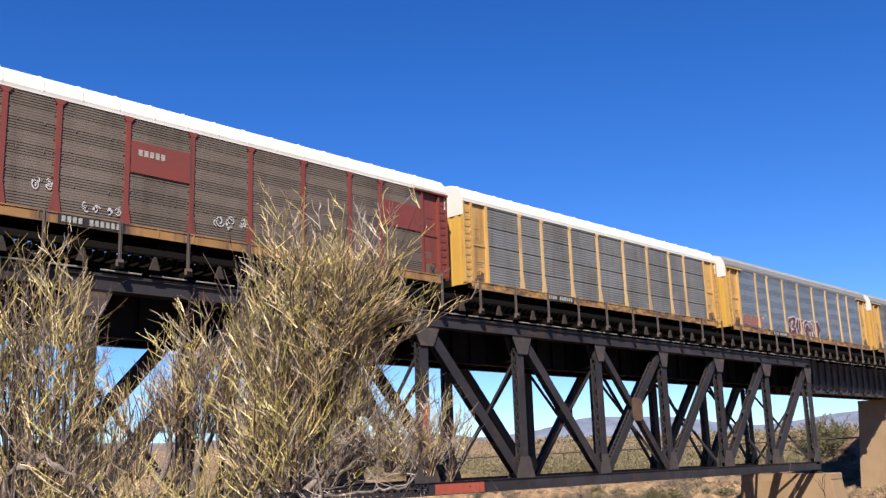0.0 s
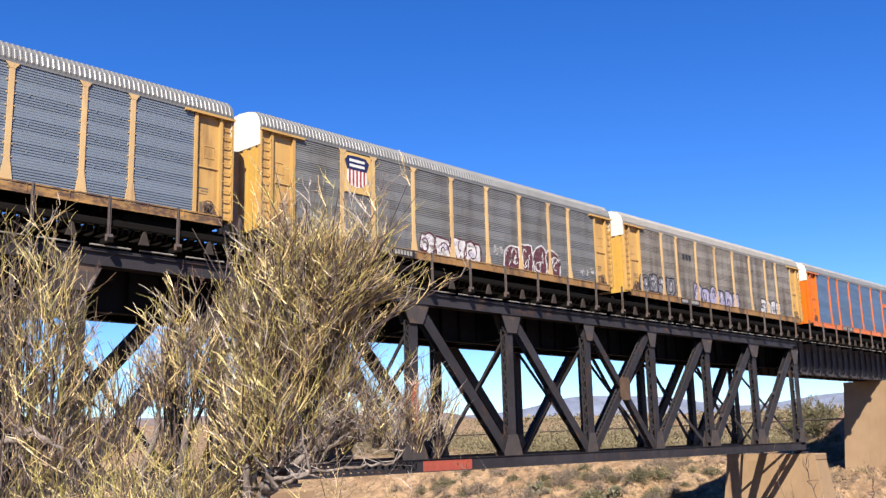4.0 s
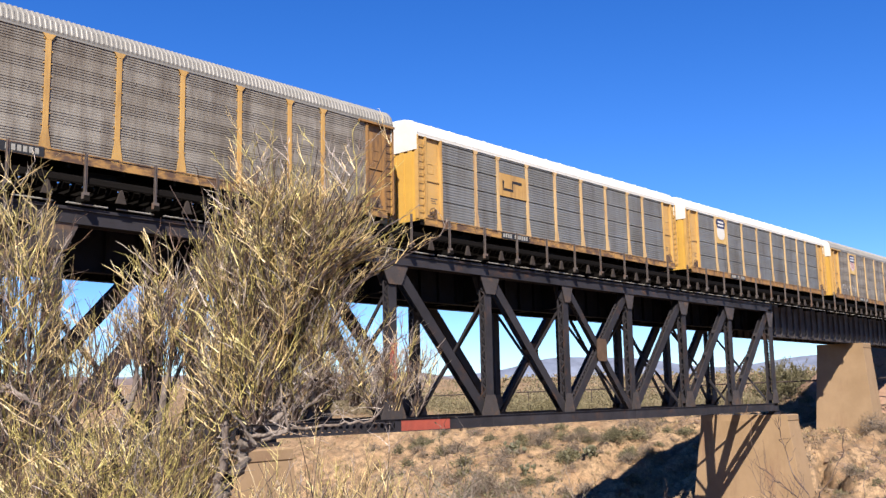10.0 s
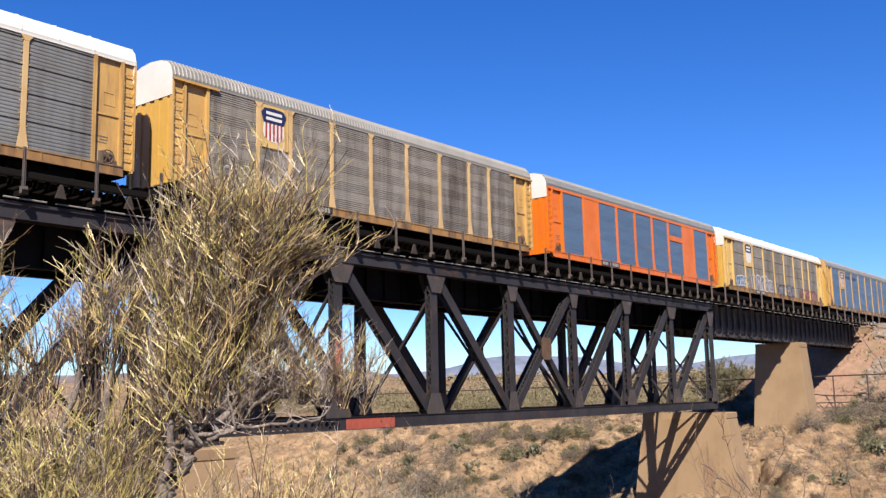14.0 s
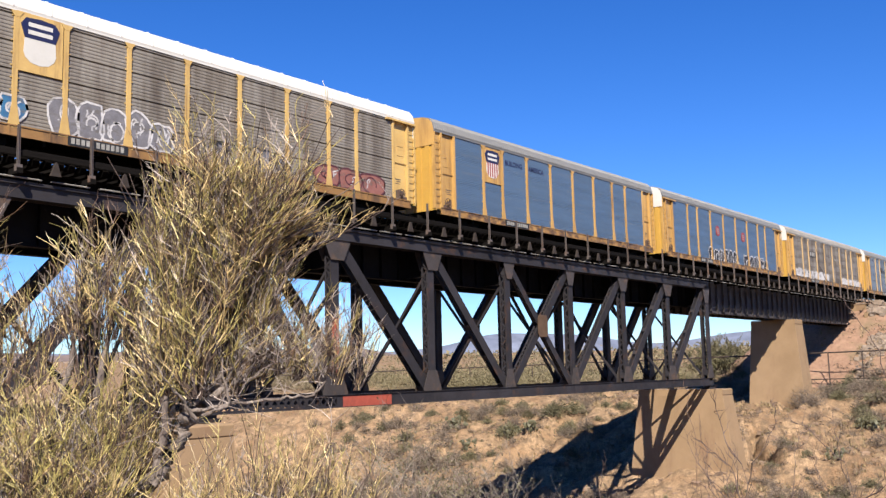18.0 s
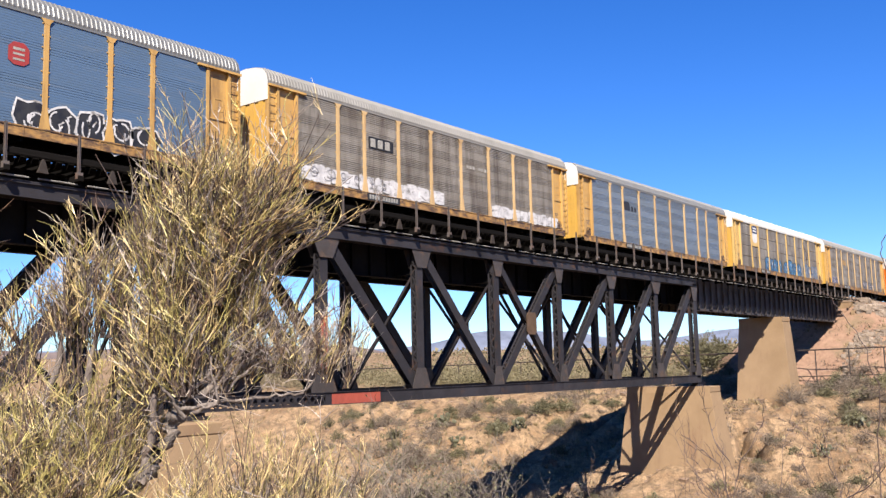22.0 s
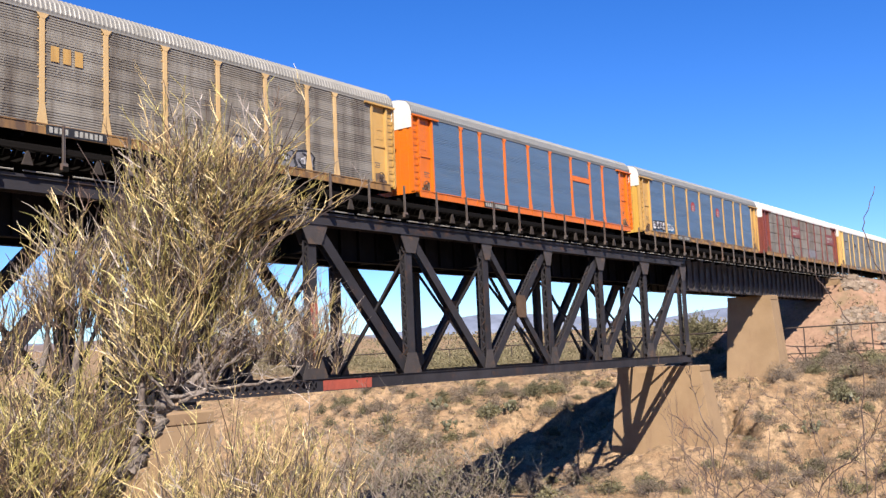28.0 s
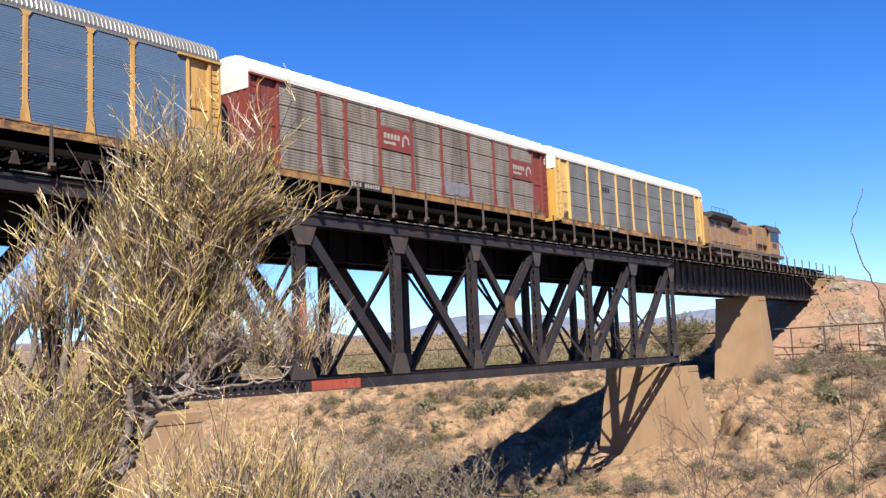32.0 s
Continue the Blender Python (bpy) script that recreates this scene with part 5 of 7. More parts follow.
def prickly_pear(x, y, size):
    b = new("prickly_pear")
    b.location = (x, y, ground_z(x, y) - 0.05)
    tagged(b, "grey-green prickly pear cactus clump on the bank", "cactus", "prickly pears")
    me = MESHES.get("pad")
    if not me:
        s = Shape()
        n, m = 10, 5
        for j in range(m + 1):
            e = math.pi * j / m
            for i in range(n):
                a = 2 * math.pi * i / n
                s.v.append((0.14 * math.sin(e) * math.cos(a) * (1 + 0.25 * math.cos(e) * -1), 0.028 * math.sin(e) * math.sin(a), 0.17 - 0.17 * math.cos(e)))
        for j in range(m):
            for i in range(n):
                s.f.append((j * n + i, j * n + (i + 1) % n, (j + 1) * n + (i + 1) % n, (j + 1) * n + i))
        me = MESHES["pad"] = s.mesh("pad", True)

    def grow(p, lean, depth, k):
        o = piece("pad", me, M["cactus"], b, at=p)
        o.rotation_euler = (lean[0], lean[1], place.uniform(0, 3.1))
        o.scale = (k, k, k)
        if depth:
            for _ in range(place.choice((1, 2, 2))):
                l2 = (lean[0] + place.gauss(0, 0.4), lean[1] + place.gauss(0, 0.4))
                tip = Euler((lean[0], lean[1], 0)).to_matrix() @ Vector((place.uniform(-0.06, 0.06) * k, 0, 0.31 * k))
                grow(Vector(p) + tip, l2, depth - 1, k * 0.9)

    for _ in range(7):
        grow((place.gauss(0, 0.4) * size, place.gauss(0, 0.4) * size, 0), (place.gauss(0, 0.35), place.gauss(0, 0.35)), 2, 1.25 * size)


for x, y, z in ((85.1, 65.7, 1.5), (84.6, 57.6, 1.4), (80.0, 23.9, 1.0), (84, 55, 1.2), (80, 60, 1.1), (86, 23.2, 1.0)):
    prickly_pear(x, y, z)

far = Shape()                                      # brush of the plain, too many to count
for _ in range(14000):
    r = 116 * (1 / (1 - 0.93 * place.random())) ** 0.85
    a = radians(place.uniform(10, 56))
    x, y = r * math.cos(a), r * math.sin(a)
    if x < 98 + 0.1 * y or r > 1300 or abs(y - YC) < 9:
        continue
    thick = lump(x, y, 0.03, 6.0) + 0.6 * lump(x, y, 0.1, 2.0)
    if thick < place.uniform(-0.4, 0.25):
        continue
    h = place.choice((0.4, 0.6, 0.9, 1.3, 1.9, 2.8)) * (0.8 + 0.4 * place.random()) * (0.6 + 0.4 * ease(118, 180, r)) * (1 + 0.9 * max(thick, 0)) * (1 + 0.4 * ease(200, 400, r))
    z, wide = ground_z(x, y), place.uniform(0.55, 0.95)
    near = r < 210
    for _ in range(90 if near else 50 if r < 320 else 24 if r < 500 else 9):
        up = abs(place.gauss(0.42, 0.26))
        p = Vector((x + place.gauss(0, 0.5) * h * wide * (1.25 - 0.5 * up), y + place.gauss(0, 0.5) * h * wide * (1.25 - 0.5 * up), z + up * h))
        t = Vector((place.gauss(0, 1), place.gauss(0, 1), place.gauss(0.7, 0.8))).normalized() * h * (0.17 if near else 0.2 if r < 500 else 0.34)
        q = t.cross(Vector((place.gauss(0, 1), place.gauss(0, 1), place.gauss(0, 1)))).normalized() * h * (0.026 if near else 0.05 if r < 500 else 0.19)
        far.add([tuple(p - q), tuple(p + t * 0.5 - q * 0.4), tuple(p + t), tuple(p + q)], [(0, 1, 2, 3)])
tagged(part("distant_brush", far, M["far_brush"]), "olive scrub covering the distant desert plain", "scrub", kind="stuff")

tuft = Shape()                                     # dry grass on the banks
for _ in range(7500):
    x, y = place.uniform(56, 135), place.uniform(6, 115)
    if lump(x, y, 0.12, 4.0) < -0.12 or (YC - 5 < y < YC + 5 and x < 78):
        continue
    z = ground_z(x, y)
    h = place.uniform(0.15, 0.5)
    for _ in range(6):
        a = place.uniform(0, 6.283)
        t = Vector((math.cos(a) * 0.5, math.sin(a) * 0.5, 1)) * h
        q = Vector((-math.sin(a), math.cos(a), 0)) * 0.05
        p = Vector((x + place.gauss(0, 0.12), y + place.gauss(0, 0.12), z - 0.03))
        tuft.add([tuple(p - q), tuple(p + q), tuple(p + t)], [(0, 1, 2)])
tagged(part("dry_grass", tuft, M["shrub_tan"]), "dry tan grass tufts on the banks of the wash", "grass", kind="stuff")

litter = Shape()                                   # dead brush and litter thick on the eroded bank
for _ in range(15000):
    x, y = place.uniform(72, 118), place.uniform(8, 62)
    if lump(x, y, 0.3, 8.0) < -0.12 or YC - 4 < y < YC + 4 and x < 78:
        continue
    z = ground_z(x, y)
    h = place.uniform(0.1, 0.45) * (1.6 if place.random() < 0.1 else 1)
    for _ in range(8):
        a, e = place.uniform(0, 6.283), place.uniform(0.1, 1.2)
        t = Vector((math.cos(a) * math.cos(e), math.sin(a) * math.cos(e), math.sin(e))) * h
        q = Vector((-math.sin(a), math.cos(a), 0)) * 0.022
        p = Vector((x + place.gauss(0, 0.15), y + place.gauss(0, 0.15), z - 0.02))
        litter.add([tuple(p - q), tuple(p + q), tuple(p + t)], [(0, 1, 2)])
tagged(part("dead_brush", litter, M["shrub_grey"]), "grey dead brush and litter on the eroded bank", "brush", kind="stuff")

stones = Shape()
for _ in range(3200):
    x, y = place.uniform(58, 112), place.uniform(6, 90)
    k = place.choice((0.04, 0.05, 0.06, 0.08, 0.1, 0.14, 0.2, 0.3))
    z = ground_z(x, y)
    v = [Vector((place.uniform(0.6, 1.2) * a * k, place.uniform(0.6, 1.2) * b * k, place.uniform(0.3, 0.8) * c * k)) for a in (-1, 1) for b in (-1, 1) for c in (-1, 1)]
    stones.add([(x + q.x, y + q.y, z + q.z) for q in v], [(0, 1, 3, 2), (4, 6, 7, 5), (0, 4, 5, 1), (2, 3, 7, 6), (0, 2, 6, 4), (1, 5, 7, 3)])
tagged(part("loose_stones", stones, M["rock"]), "loose tan stones scattered over the banks", "stones", kind="stuff")

riprap = Shape()                                   # pale broken rock tipped on the fill behind the fence
for _ in range(950):
    x, y = place.uniform(110.8, 117), place.gauss(26.5, 3.6)
    if y > YC - 3 or lump(x, y, 0.35, 2.0) < -0.25:
        continue
    k = place.choice((0.1, 0.14, 0.18, 0.24, 0.32))
    z = ground_z(x, y)
    v = [Vector((place.uniform(0.6, 1.2) * a * k, place.uniform(0.6, 1.2) * b * k, place.uniform(0.4, 0.9) * c * k)) for a in (-1, 1) for b in (-1, 1) for c in (-1, 1)]
    riprap.add([(x + q.x, y + q.y, z + q.z) for q in v], [(0, 1, 3, 2), (4, 6, 7, 5), (0, 4, 5, 1), (2, 3, 7, 6), (0, 2, 6, 4), (1, 5, 7, 3)])
for _ in range(160):
    x, y = place.uniform(119.2, 121.5), place.uniform(YC - 6.5, YC - 3.2)
    k = place.choice((0.12, 0.2, 0.3))
    z = ground_z(x, y)
    v = [Vector((place.uniform(0.6, 1.2) * a * k, place.uniform(0.6, 1.2) * b * k, place.uniform(0.4, 0.9) * c * k)) for a in (-1, 1) for b in (-1, 1) for c in (-1, 1)]
    riprap.add([(x + q.x, y + q.y, z + q.z) for q in v], [(0, 1, 3, 2), (4, 6, 7, 5), (0, 4, 5, 1), (2, 3, 7, 6), (0, 2, 6, 4), (1, 5, 7, 3)])
tagged(part("broken_rock", riprap, M["pale_rock"]), "pale broken rock tipped on the embankment behind the fence", "rocks", kind="stuff")

# ---- the pipe-rail fence that crosses under the girders ----
fence = new("pipe_fence")
tagged(fence, "tall rusty pipe fence with a braced lower rail", "fence")
fy = [8 + 3.6 * k for k in range(38)]


def fence_z(y):
    return 1.42 - 0.012 * (y - 20)


for k, (a, b) in enumerate(zip(fy, fy[1:])):
    x0, x1 = 110 + 0.02 * a, 110 + 0.02 * b
    if a < 34 or k % 3 == 0:
        part("post", Shape().tube([(x0, a, min(-2.4, ground_z(x0, a) - 0.2)), (x0, a, fence_z(a))], [0.07, 0.07], 6), M["fence"], fence)
    part("top_rail", Shape().tube([(x0, a, fence_z(a)), (x1, b, fence_z(b))], [0.08, 0.08], 6), M["fence"], fence)
    if a < 34:
        part("lower_rail", Shape().tube([(x0, a, fence_z(a) - 2.9), (x1, b, fence_z(b) - 2.9)], [0.06, 0.06], 6), M["fence"], fence)
        n = 3
        for j in range(n):
            y0, y1 = a + (b - a) * j / n, a + (b - a) * (j + 1) / n
            ym = (y0 + y1) / 2
            part("brace", Shape().tube([(x0, y0, fence_z(a) - 3.6), (x0, ym, fence_z(a) - 2.95)], [0.04, 0.04], 4), M["fence"], fence)
            part("brace", Shape().tube([(x0, ym, fence_z(a) - 2.95), (x0, y1, fence_z(a) - 3.6)], [0.04, 0.04], 4), M["fence"], fence)


# ---- the train: autorack cars ----
CAR, BODY, HW = 28.6, 26.9, 1.55
SILL0, SILL1, EAVE = 0.95, 1.36, 5.62
EDGES = (1.85, 4.6, 6.55, 9.25, 12.05, 14.85, 17.65, 20.35, 22.3, 25.05)


def rib_panel(w, style):
    """A side panel of ribbed steel sheet, w wide, its outer face towards -y."""
    s, prof, z, i = Shape(), [], SILL1, 0
    top = EAVE - 0.02
    pitch = 0.1 if style != "seam" else 0.14
    while z < top - pitch:
        if style == "group":
            a = 0.02 if i % 9 < 5 else 0.006
        elif style == "seam":
            a = 0.013
        else:
            a = 0.008 if i % 14 < 4 else 0.003
        prof += [(0.0, z), (0.0, z + pitch * 0.5), (a, z + pitch * 0.62), (a, z + pitch * 0.92)]
        z += pitch
        i += 1
        if style == "seam" and i % 7 == 0:
            prof += [(0.09, z), (0.09, z + 0.05)]
            z += 0.05
    prof += [(0.0, z), (0.0, top)]
    n = len(prof)
    s.v = [(0, y, zz) for y, zz in prof] + [(w, y, zz) for y, zz in prof]
    s.f = [(k, n + k, n + k + 1, k + 1) for k in range(n - 1)]
    b = len(s.v)
    s.v += [(0, 0.11, SILL1), (w, 0.11, SILL1), (w, 0.11, top), (0, 0.11, top)]
    s.f += [(b + 3, b + 2, b + 1, b), (0, b, b + 1, n), (n - 1, 2 * n - 1, b + 2, b + 3)]
    if style != "flat":                         # fastener rows
        for k in range(1, 4):
            for j in range(2):
                x, zz = w * (0.25 + 0.5 * j), SILL1 + k * 1.06
                s.box(x - 0.02, x + 0.02, -0.02, 0.0, zz - 0.06, zz + 0.06)
    return s


def side_post(style):
    s = Shape()
    if style == "plain":
        s.box(-0.12, 0.12, -0.05, 0.02, SILL1 - 0.02, EAVE)
        s.prism_y([(-0.3, SILL1 - 0.02), (0.3, SILL1 - 0.02), (0.12, SILL1 + 0.6), (-0.12, SILL1 + 0.6)], -0.055, -0.05)
    else:
        s.box(-0.095, 0.095, -0.06, 0.02, SILL1 - 0.05, EAVE - 0.05)
        s.prism_y([(-0.24, SILL1 - 0.1), (0.24, SILL1 - 0.1), (0.1, SILL1 + 0.75), (-0.1, SILL1 + 0.75)], -0.066, -0.04)
        s.prism_y([(-0.095, EAVE - 0.26), (0.095, EAVE - 0.26), (0.25, EAVE - 0.05), (-0.25, EAVE - 0.05)], -0.066, -0.04)
    for k in range(9):
        z = SILL1 + 0.35 + k * 0.46
        for x in (-0.15, 0.15):
            s.box(x - 0.02, x + 0.02, -0.03, 0.0, z - 0.025, z + 0.025)
    return s


ROOF = ((-1.55, 5.62), (-1.57, 5.74), (-1.46, 6.12), (-1.22, 6.38), (-0.7, 6.53), (0, 6.6), (0.7, 6.53), (1.22, 6.38), (1.46, 6.12), (1.57, 5.74), (1.55, 5.62))


def roof_sheet(ribbed):
    s = Shape()
    xs, k = [], 0.0
    if ribbed:
        x = 0.1
        xs = [(0.0, 0)]
        while x < BODY - 0.2:
            xs += [(x, 0), (x + 0.03, 0.028), (x + 0.09, 0.028), (x + 0.12, 0)]
            x += 0.2
        xs += [(BODY, 0)]
    else:
        x = 0.0
        while x < BODY - 1:
            xs += [(x, 0), (x + 0.02, 0.025), (x + 0.08, 0.025), (x + 0.1, 0)]
            x += 1.47
        xs += [(BODY, 0)]
    n = len(ROOF)
    for x, o in xs:
        for y, z in ROOF:
            s.v.append((x, y * (1 + o * 0.35 if z > 5.65 else 1), z + (o if z > 5.65 else 0)))
    for i in range(len(xs) - 1):
        for k in range(n - 1):
            b = i * n + k
            s.f.append((b, b + n, b + n + 1, b + 1))
    s.f.append(tuple(range(n)))
    m = (len(xs) - 1) * n
    s.f.append(tuple(range(m, m + n))[::-1])
    # eave angle with its row of clips
    for sy in (-1, 1):
        s.box(0, BODY, sy * 1.56 - 0.025, sy * 1.56 + 0.025, EAVE - 0.05, EAVE + 0.02)
    return s


def end_sheet():
    """The recessed steel sheet of an end bay: x from 0 (car end) to 2.0."""
    return Shape().box(0.62, 1.8, 0.10, 0.16, SILL1 - 0.1, EAVE - 0.02)


def end_post(x0, x1, y0):
    return Shape().box(x0, x1, y0, 0.16, SILL1 - 0.1, EAVE - 0.02)


def ladder():
    s = Shape()
    for k in range(11):
        z = SILL1 - 0.05 + 0.38 * k
        s.box(0.05, 0.56, -0.045, -0.02, z, z + 0.026)
    for k in (0.06, 0.53):
        s.box(k, k + 0.03, -0.05, 0.06, SILL1 - 0.2, EAVE - 0.3)
    return s


def brake_gear():
    """Hand wheel, bracket and lever low in the end bay."""
    s = Shape()
    ring = [(1.15 + 0.26 * math.cos(0.449 * k), -0.02, SILL1 + 0.3 + 0.26 * math.sin(0.449 * k)) for k in range(15)]
    s.tube(ring, [0.025] * 15, 5)
    for k in range(3):
        a = 1.047 * k
        s.beam((1.15 - 0.25 * math.cos(a), -0.02, SILL1 + 0.3 - 0.25 * math.sin(a)), (1.15 + 0.25 * math.cos(a), -0.02, SILL1 + 0.3 + 0.25 * math.sin(a)), 0.03, 0.02)
    s.box(1.1, 1.2, -0.04, 0.1, SILL1 + 0.25, SILL1 + 0.35).box(0.76, 0.98, -0.03, 0.1, SILL1 - 0.06, SILL1 + 0.16).box(1.35, 1.42, -0.05, 0.08, SILL1 - 0.1, SILL1 + 0.5)
    return s


def end_door(white_from):
    """One end of the body: folded vertical door leaves, x from 0 inwards."""
    s, prof = Shape(), []
    for k in range(10):
        y0, y1 = -1.5 + 0.3 * k, -1.2 + 0.3 * k
        o = 0.0 if k % 2 else 0.05
        prof += [(o, y0), (o, y1)]
    prof += [(0.12, 1.5), (0.12, -1.5)]
    n = len(prof)
    z0, z1 = white_from
    s.v = [(x, y, z0) for x, y in prof] + [(x, y, z1) for x, y in prof]
    s.f = [tuple(range(n)), tuple(range(n, 2 * n))[::-1]] + [(i, n + i, n + (i + 1) % n, (i + 1) % n) for i in range(n)]
    return s


def end_cap():
    s = Shape()
    s.prism_x([(-1.55, 4.85), (1.55, 4.85), (1.55, 5.7), (1.44, 6.1), (1.2, 6.36), (0.7, 6.51), (0, 6.58), (-0.7, 6.51), (-1.2, 6.36), (-1.44, 6.1), (-1.55, 5.7)], -0.02, 0.1)
    return s


def side_sill():
    s = Shape()
    s.box(0.5, BODY - 0.5, -0.06, 0.0, SILL0, SILL1 - 0.02).box(0.5, BODY - 0.5, -0.09, 0.02, SILL0, SILL0 + 0.05).box(0.5, BODY - 0.5, -0.09, 0.02, SILL1 - 0.05, SILL1)
    x = 1.3
    while x < BODY - 1:
        s.box(x, x + 0.06, -0.085, 0.0, SILL0, SILL1)
        x += 1.55
    return s


def underframe():
    s = Shape().box(0.3, BODY - 0.3, -1.45, 1.45, 0.98, 1.2).box(-0.1, BODY + 0.1, -0.4, 0.4, 0.7, 1.0)
    for k in range(12):
        x = 1.4 + k * 2.2
        s.box(x, x + 0.12, -1.45, 1.45, 0.8, 1.0)
    s.box(11, 12.6, -1.0, -0.3, 0.45, 0.9).box(14, 15.2, 0.2, 1.0, 0.4, 0.9)
    return s


def truck_frame():
    s = Shape()
    for y in (-1.05, 1.05):
        prof = [(-1.2, 0.42), (-0.9, 0.35), (-0.45, 0.22), (0.45, 0.22), (0.9, 0.35), (1.2, 0.42), (1.2, 0.62), (0.7, 0.72), (-0.7, 0.72), (-1.2, 0.62)]
        s.prism_y(prof, y - 0.08, y + 0.08)
    s.box(-0.22, 0.22, -1.1, 1.1, 0.4, 0.72)
    return s


def wheelset():
    s = Shape()
    for y in (-0.76, 0.76):
        s.tube([(0, y - 0.07, 0.42), (0, y + 0.07, 0.42)], [0.42, 0.42], 16, True)
        s.tube([(0, y - 0.10 * (1 if y > 0 else -1), 0.42), (0, y - 0.07 * (1 if y > 0 else -1), 0.42)], [0.46, 0.46], 16, True)
    s.tube([(0, -1.1, 0.42), (0, 1.1, 0.42)], [0.09, 0.09], 8, True)
    return s


def coupler():
    return Shape().box(-0.72, 0.3, -0.12, 0.12, 0.72, 0.98).box(-0.66, -0.4, -0.2, 0.2, 0.7, 1.0)


def bars(parent, x0, x1, z0, z1, n, mat, y=-HW - 0.075, name="lettering", plate=None, label=""):
    """Writing that stays plain: a row of upright bars, on a dark plate if wanted."""
    if plate:
        part(name + "_plate", Shape().box(x0 - 0.12, x1 + 0.12, y - 0.004, y + 0.02, z0 - 0.07, z1 + 0.07), M[plate], parent)
        y -= 0.01
    s = Shape()
    step = (x1 - x0) / n
    for k in range(n):
        if n > 6 and k == n // 2 - 1:
            continue
        s.box(x0 + k * step, x0 + (k + 0.68) * step, y - 0.004, y + 0.004, z0, z1)
    ob = part(name, s, M[mat], parent, label)
    ob["kind"] = "stuff"
    return ob


def shield(parent, x0, x1, z0, z1, ground, stripes):
    """A painted square with a plain shield: dark head, pale or striped foot."""
    y = -HW - 0.05
    part("emblem_plate", Shape().box(x0, x1, y, y + 0.06, z0, z1), M[ground], parent)
    xm, w, h = (x0 + x1) / 2, (x1 - x0) * 0.35, (z1 - z0)
    zt, zm, zb = z1 - 0.08 * h, z1 - 0.42 * h, z0 + 0.14 * h
    foot = [(xm - w * 0.95, zm), (xm - w, zb + 0.2 * h), (xm - w * 0.88, zb + 0.11 * h), (xm - w * 0.55, zb + 0.03 * h), (xm, zb), (xm + w * 0.55, zb + 0.03 * h), (xm + w * 0.88, zb + 0.11 * h), (xm + w, zb + 0.2 * h), (xm + w * 0.95, zm)]
    part("emblem_foot", Shape().prism_y(foot, y - 0.008, y), M["white"], parent)
    head = [(xm - w * 0.95, zm), (xm + w * 0.95, zm), (xm + w * 1.2, zt - 0.12 * h), (xm + w * 0.9, zt), (xm, zt + 0.02 * h), (xm - w * 0.9, zt), (xm - w * 1.2, zt - 0.12 * h)]
    part("emblem_head", Shape().prism_y(head, y - 0.016, y), M["navy"], parent)
    s = Shape()
    for k in range(2):
        z = zm + (0.07 + 0.13 * k) * h
        s.box(xm - w * 0.75, xm + w * 0.75, y - 0.02, y - 0.016, z, z + 0.07 * h)
    part("emblem_bar", s, M["white"], parent)
    if stripes:
        s = Shape()
        for k in range(5):
            x = xm - w * 0.8 + k * w * 0.36
            s.box(x, x + w * 0.17, y - 0.012, y - 0.008, zb + (0.08 if k in (0, 4) else 0.03) * h, zm)
        part("emblem_stripes", s, M["red"], parent)


def words(parent, text, x, z, size, mat, y=-HW - 0.012, narrow=0.74):
    cu = bpy.data.curves.new("words", "FONT")
    cu.body, cu.size, cu.extrude = text, size, 0.002
    cu.offset = size * 0.028
    tmp = bpy.data.objects.new("words", cu)
    me = bpy.data.meshes.new_from_object(tmp)
    bpy.data.objects.remove(tmp)
    me.materials.clear()
    ob = piece("lettering", me, M[mat], parent, "painted slogan")
    ob.matrix_local = pose(x, y, z, 90, 0, 0) @ Matrix.Diagonal((narrow, 1, 1, 1))
    return ob


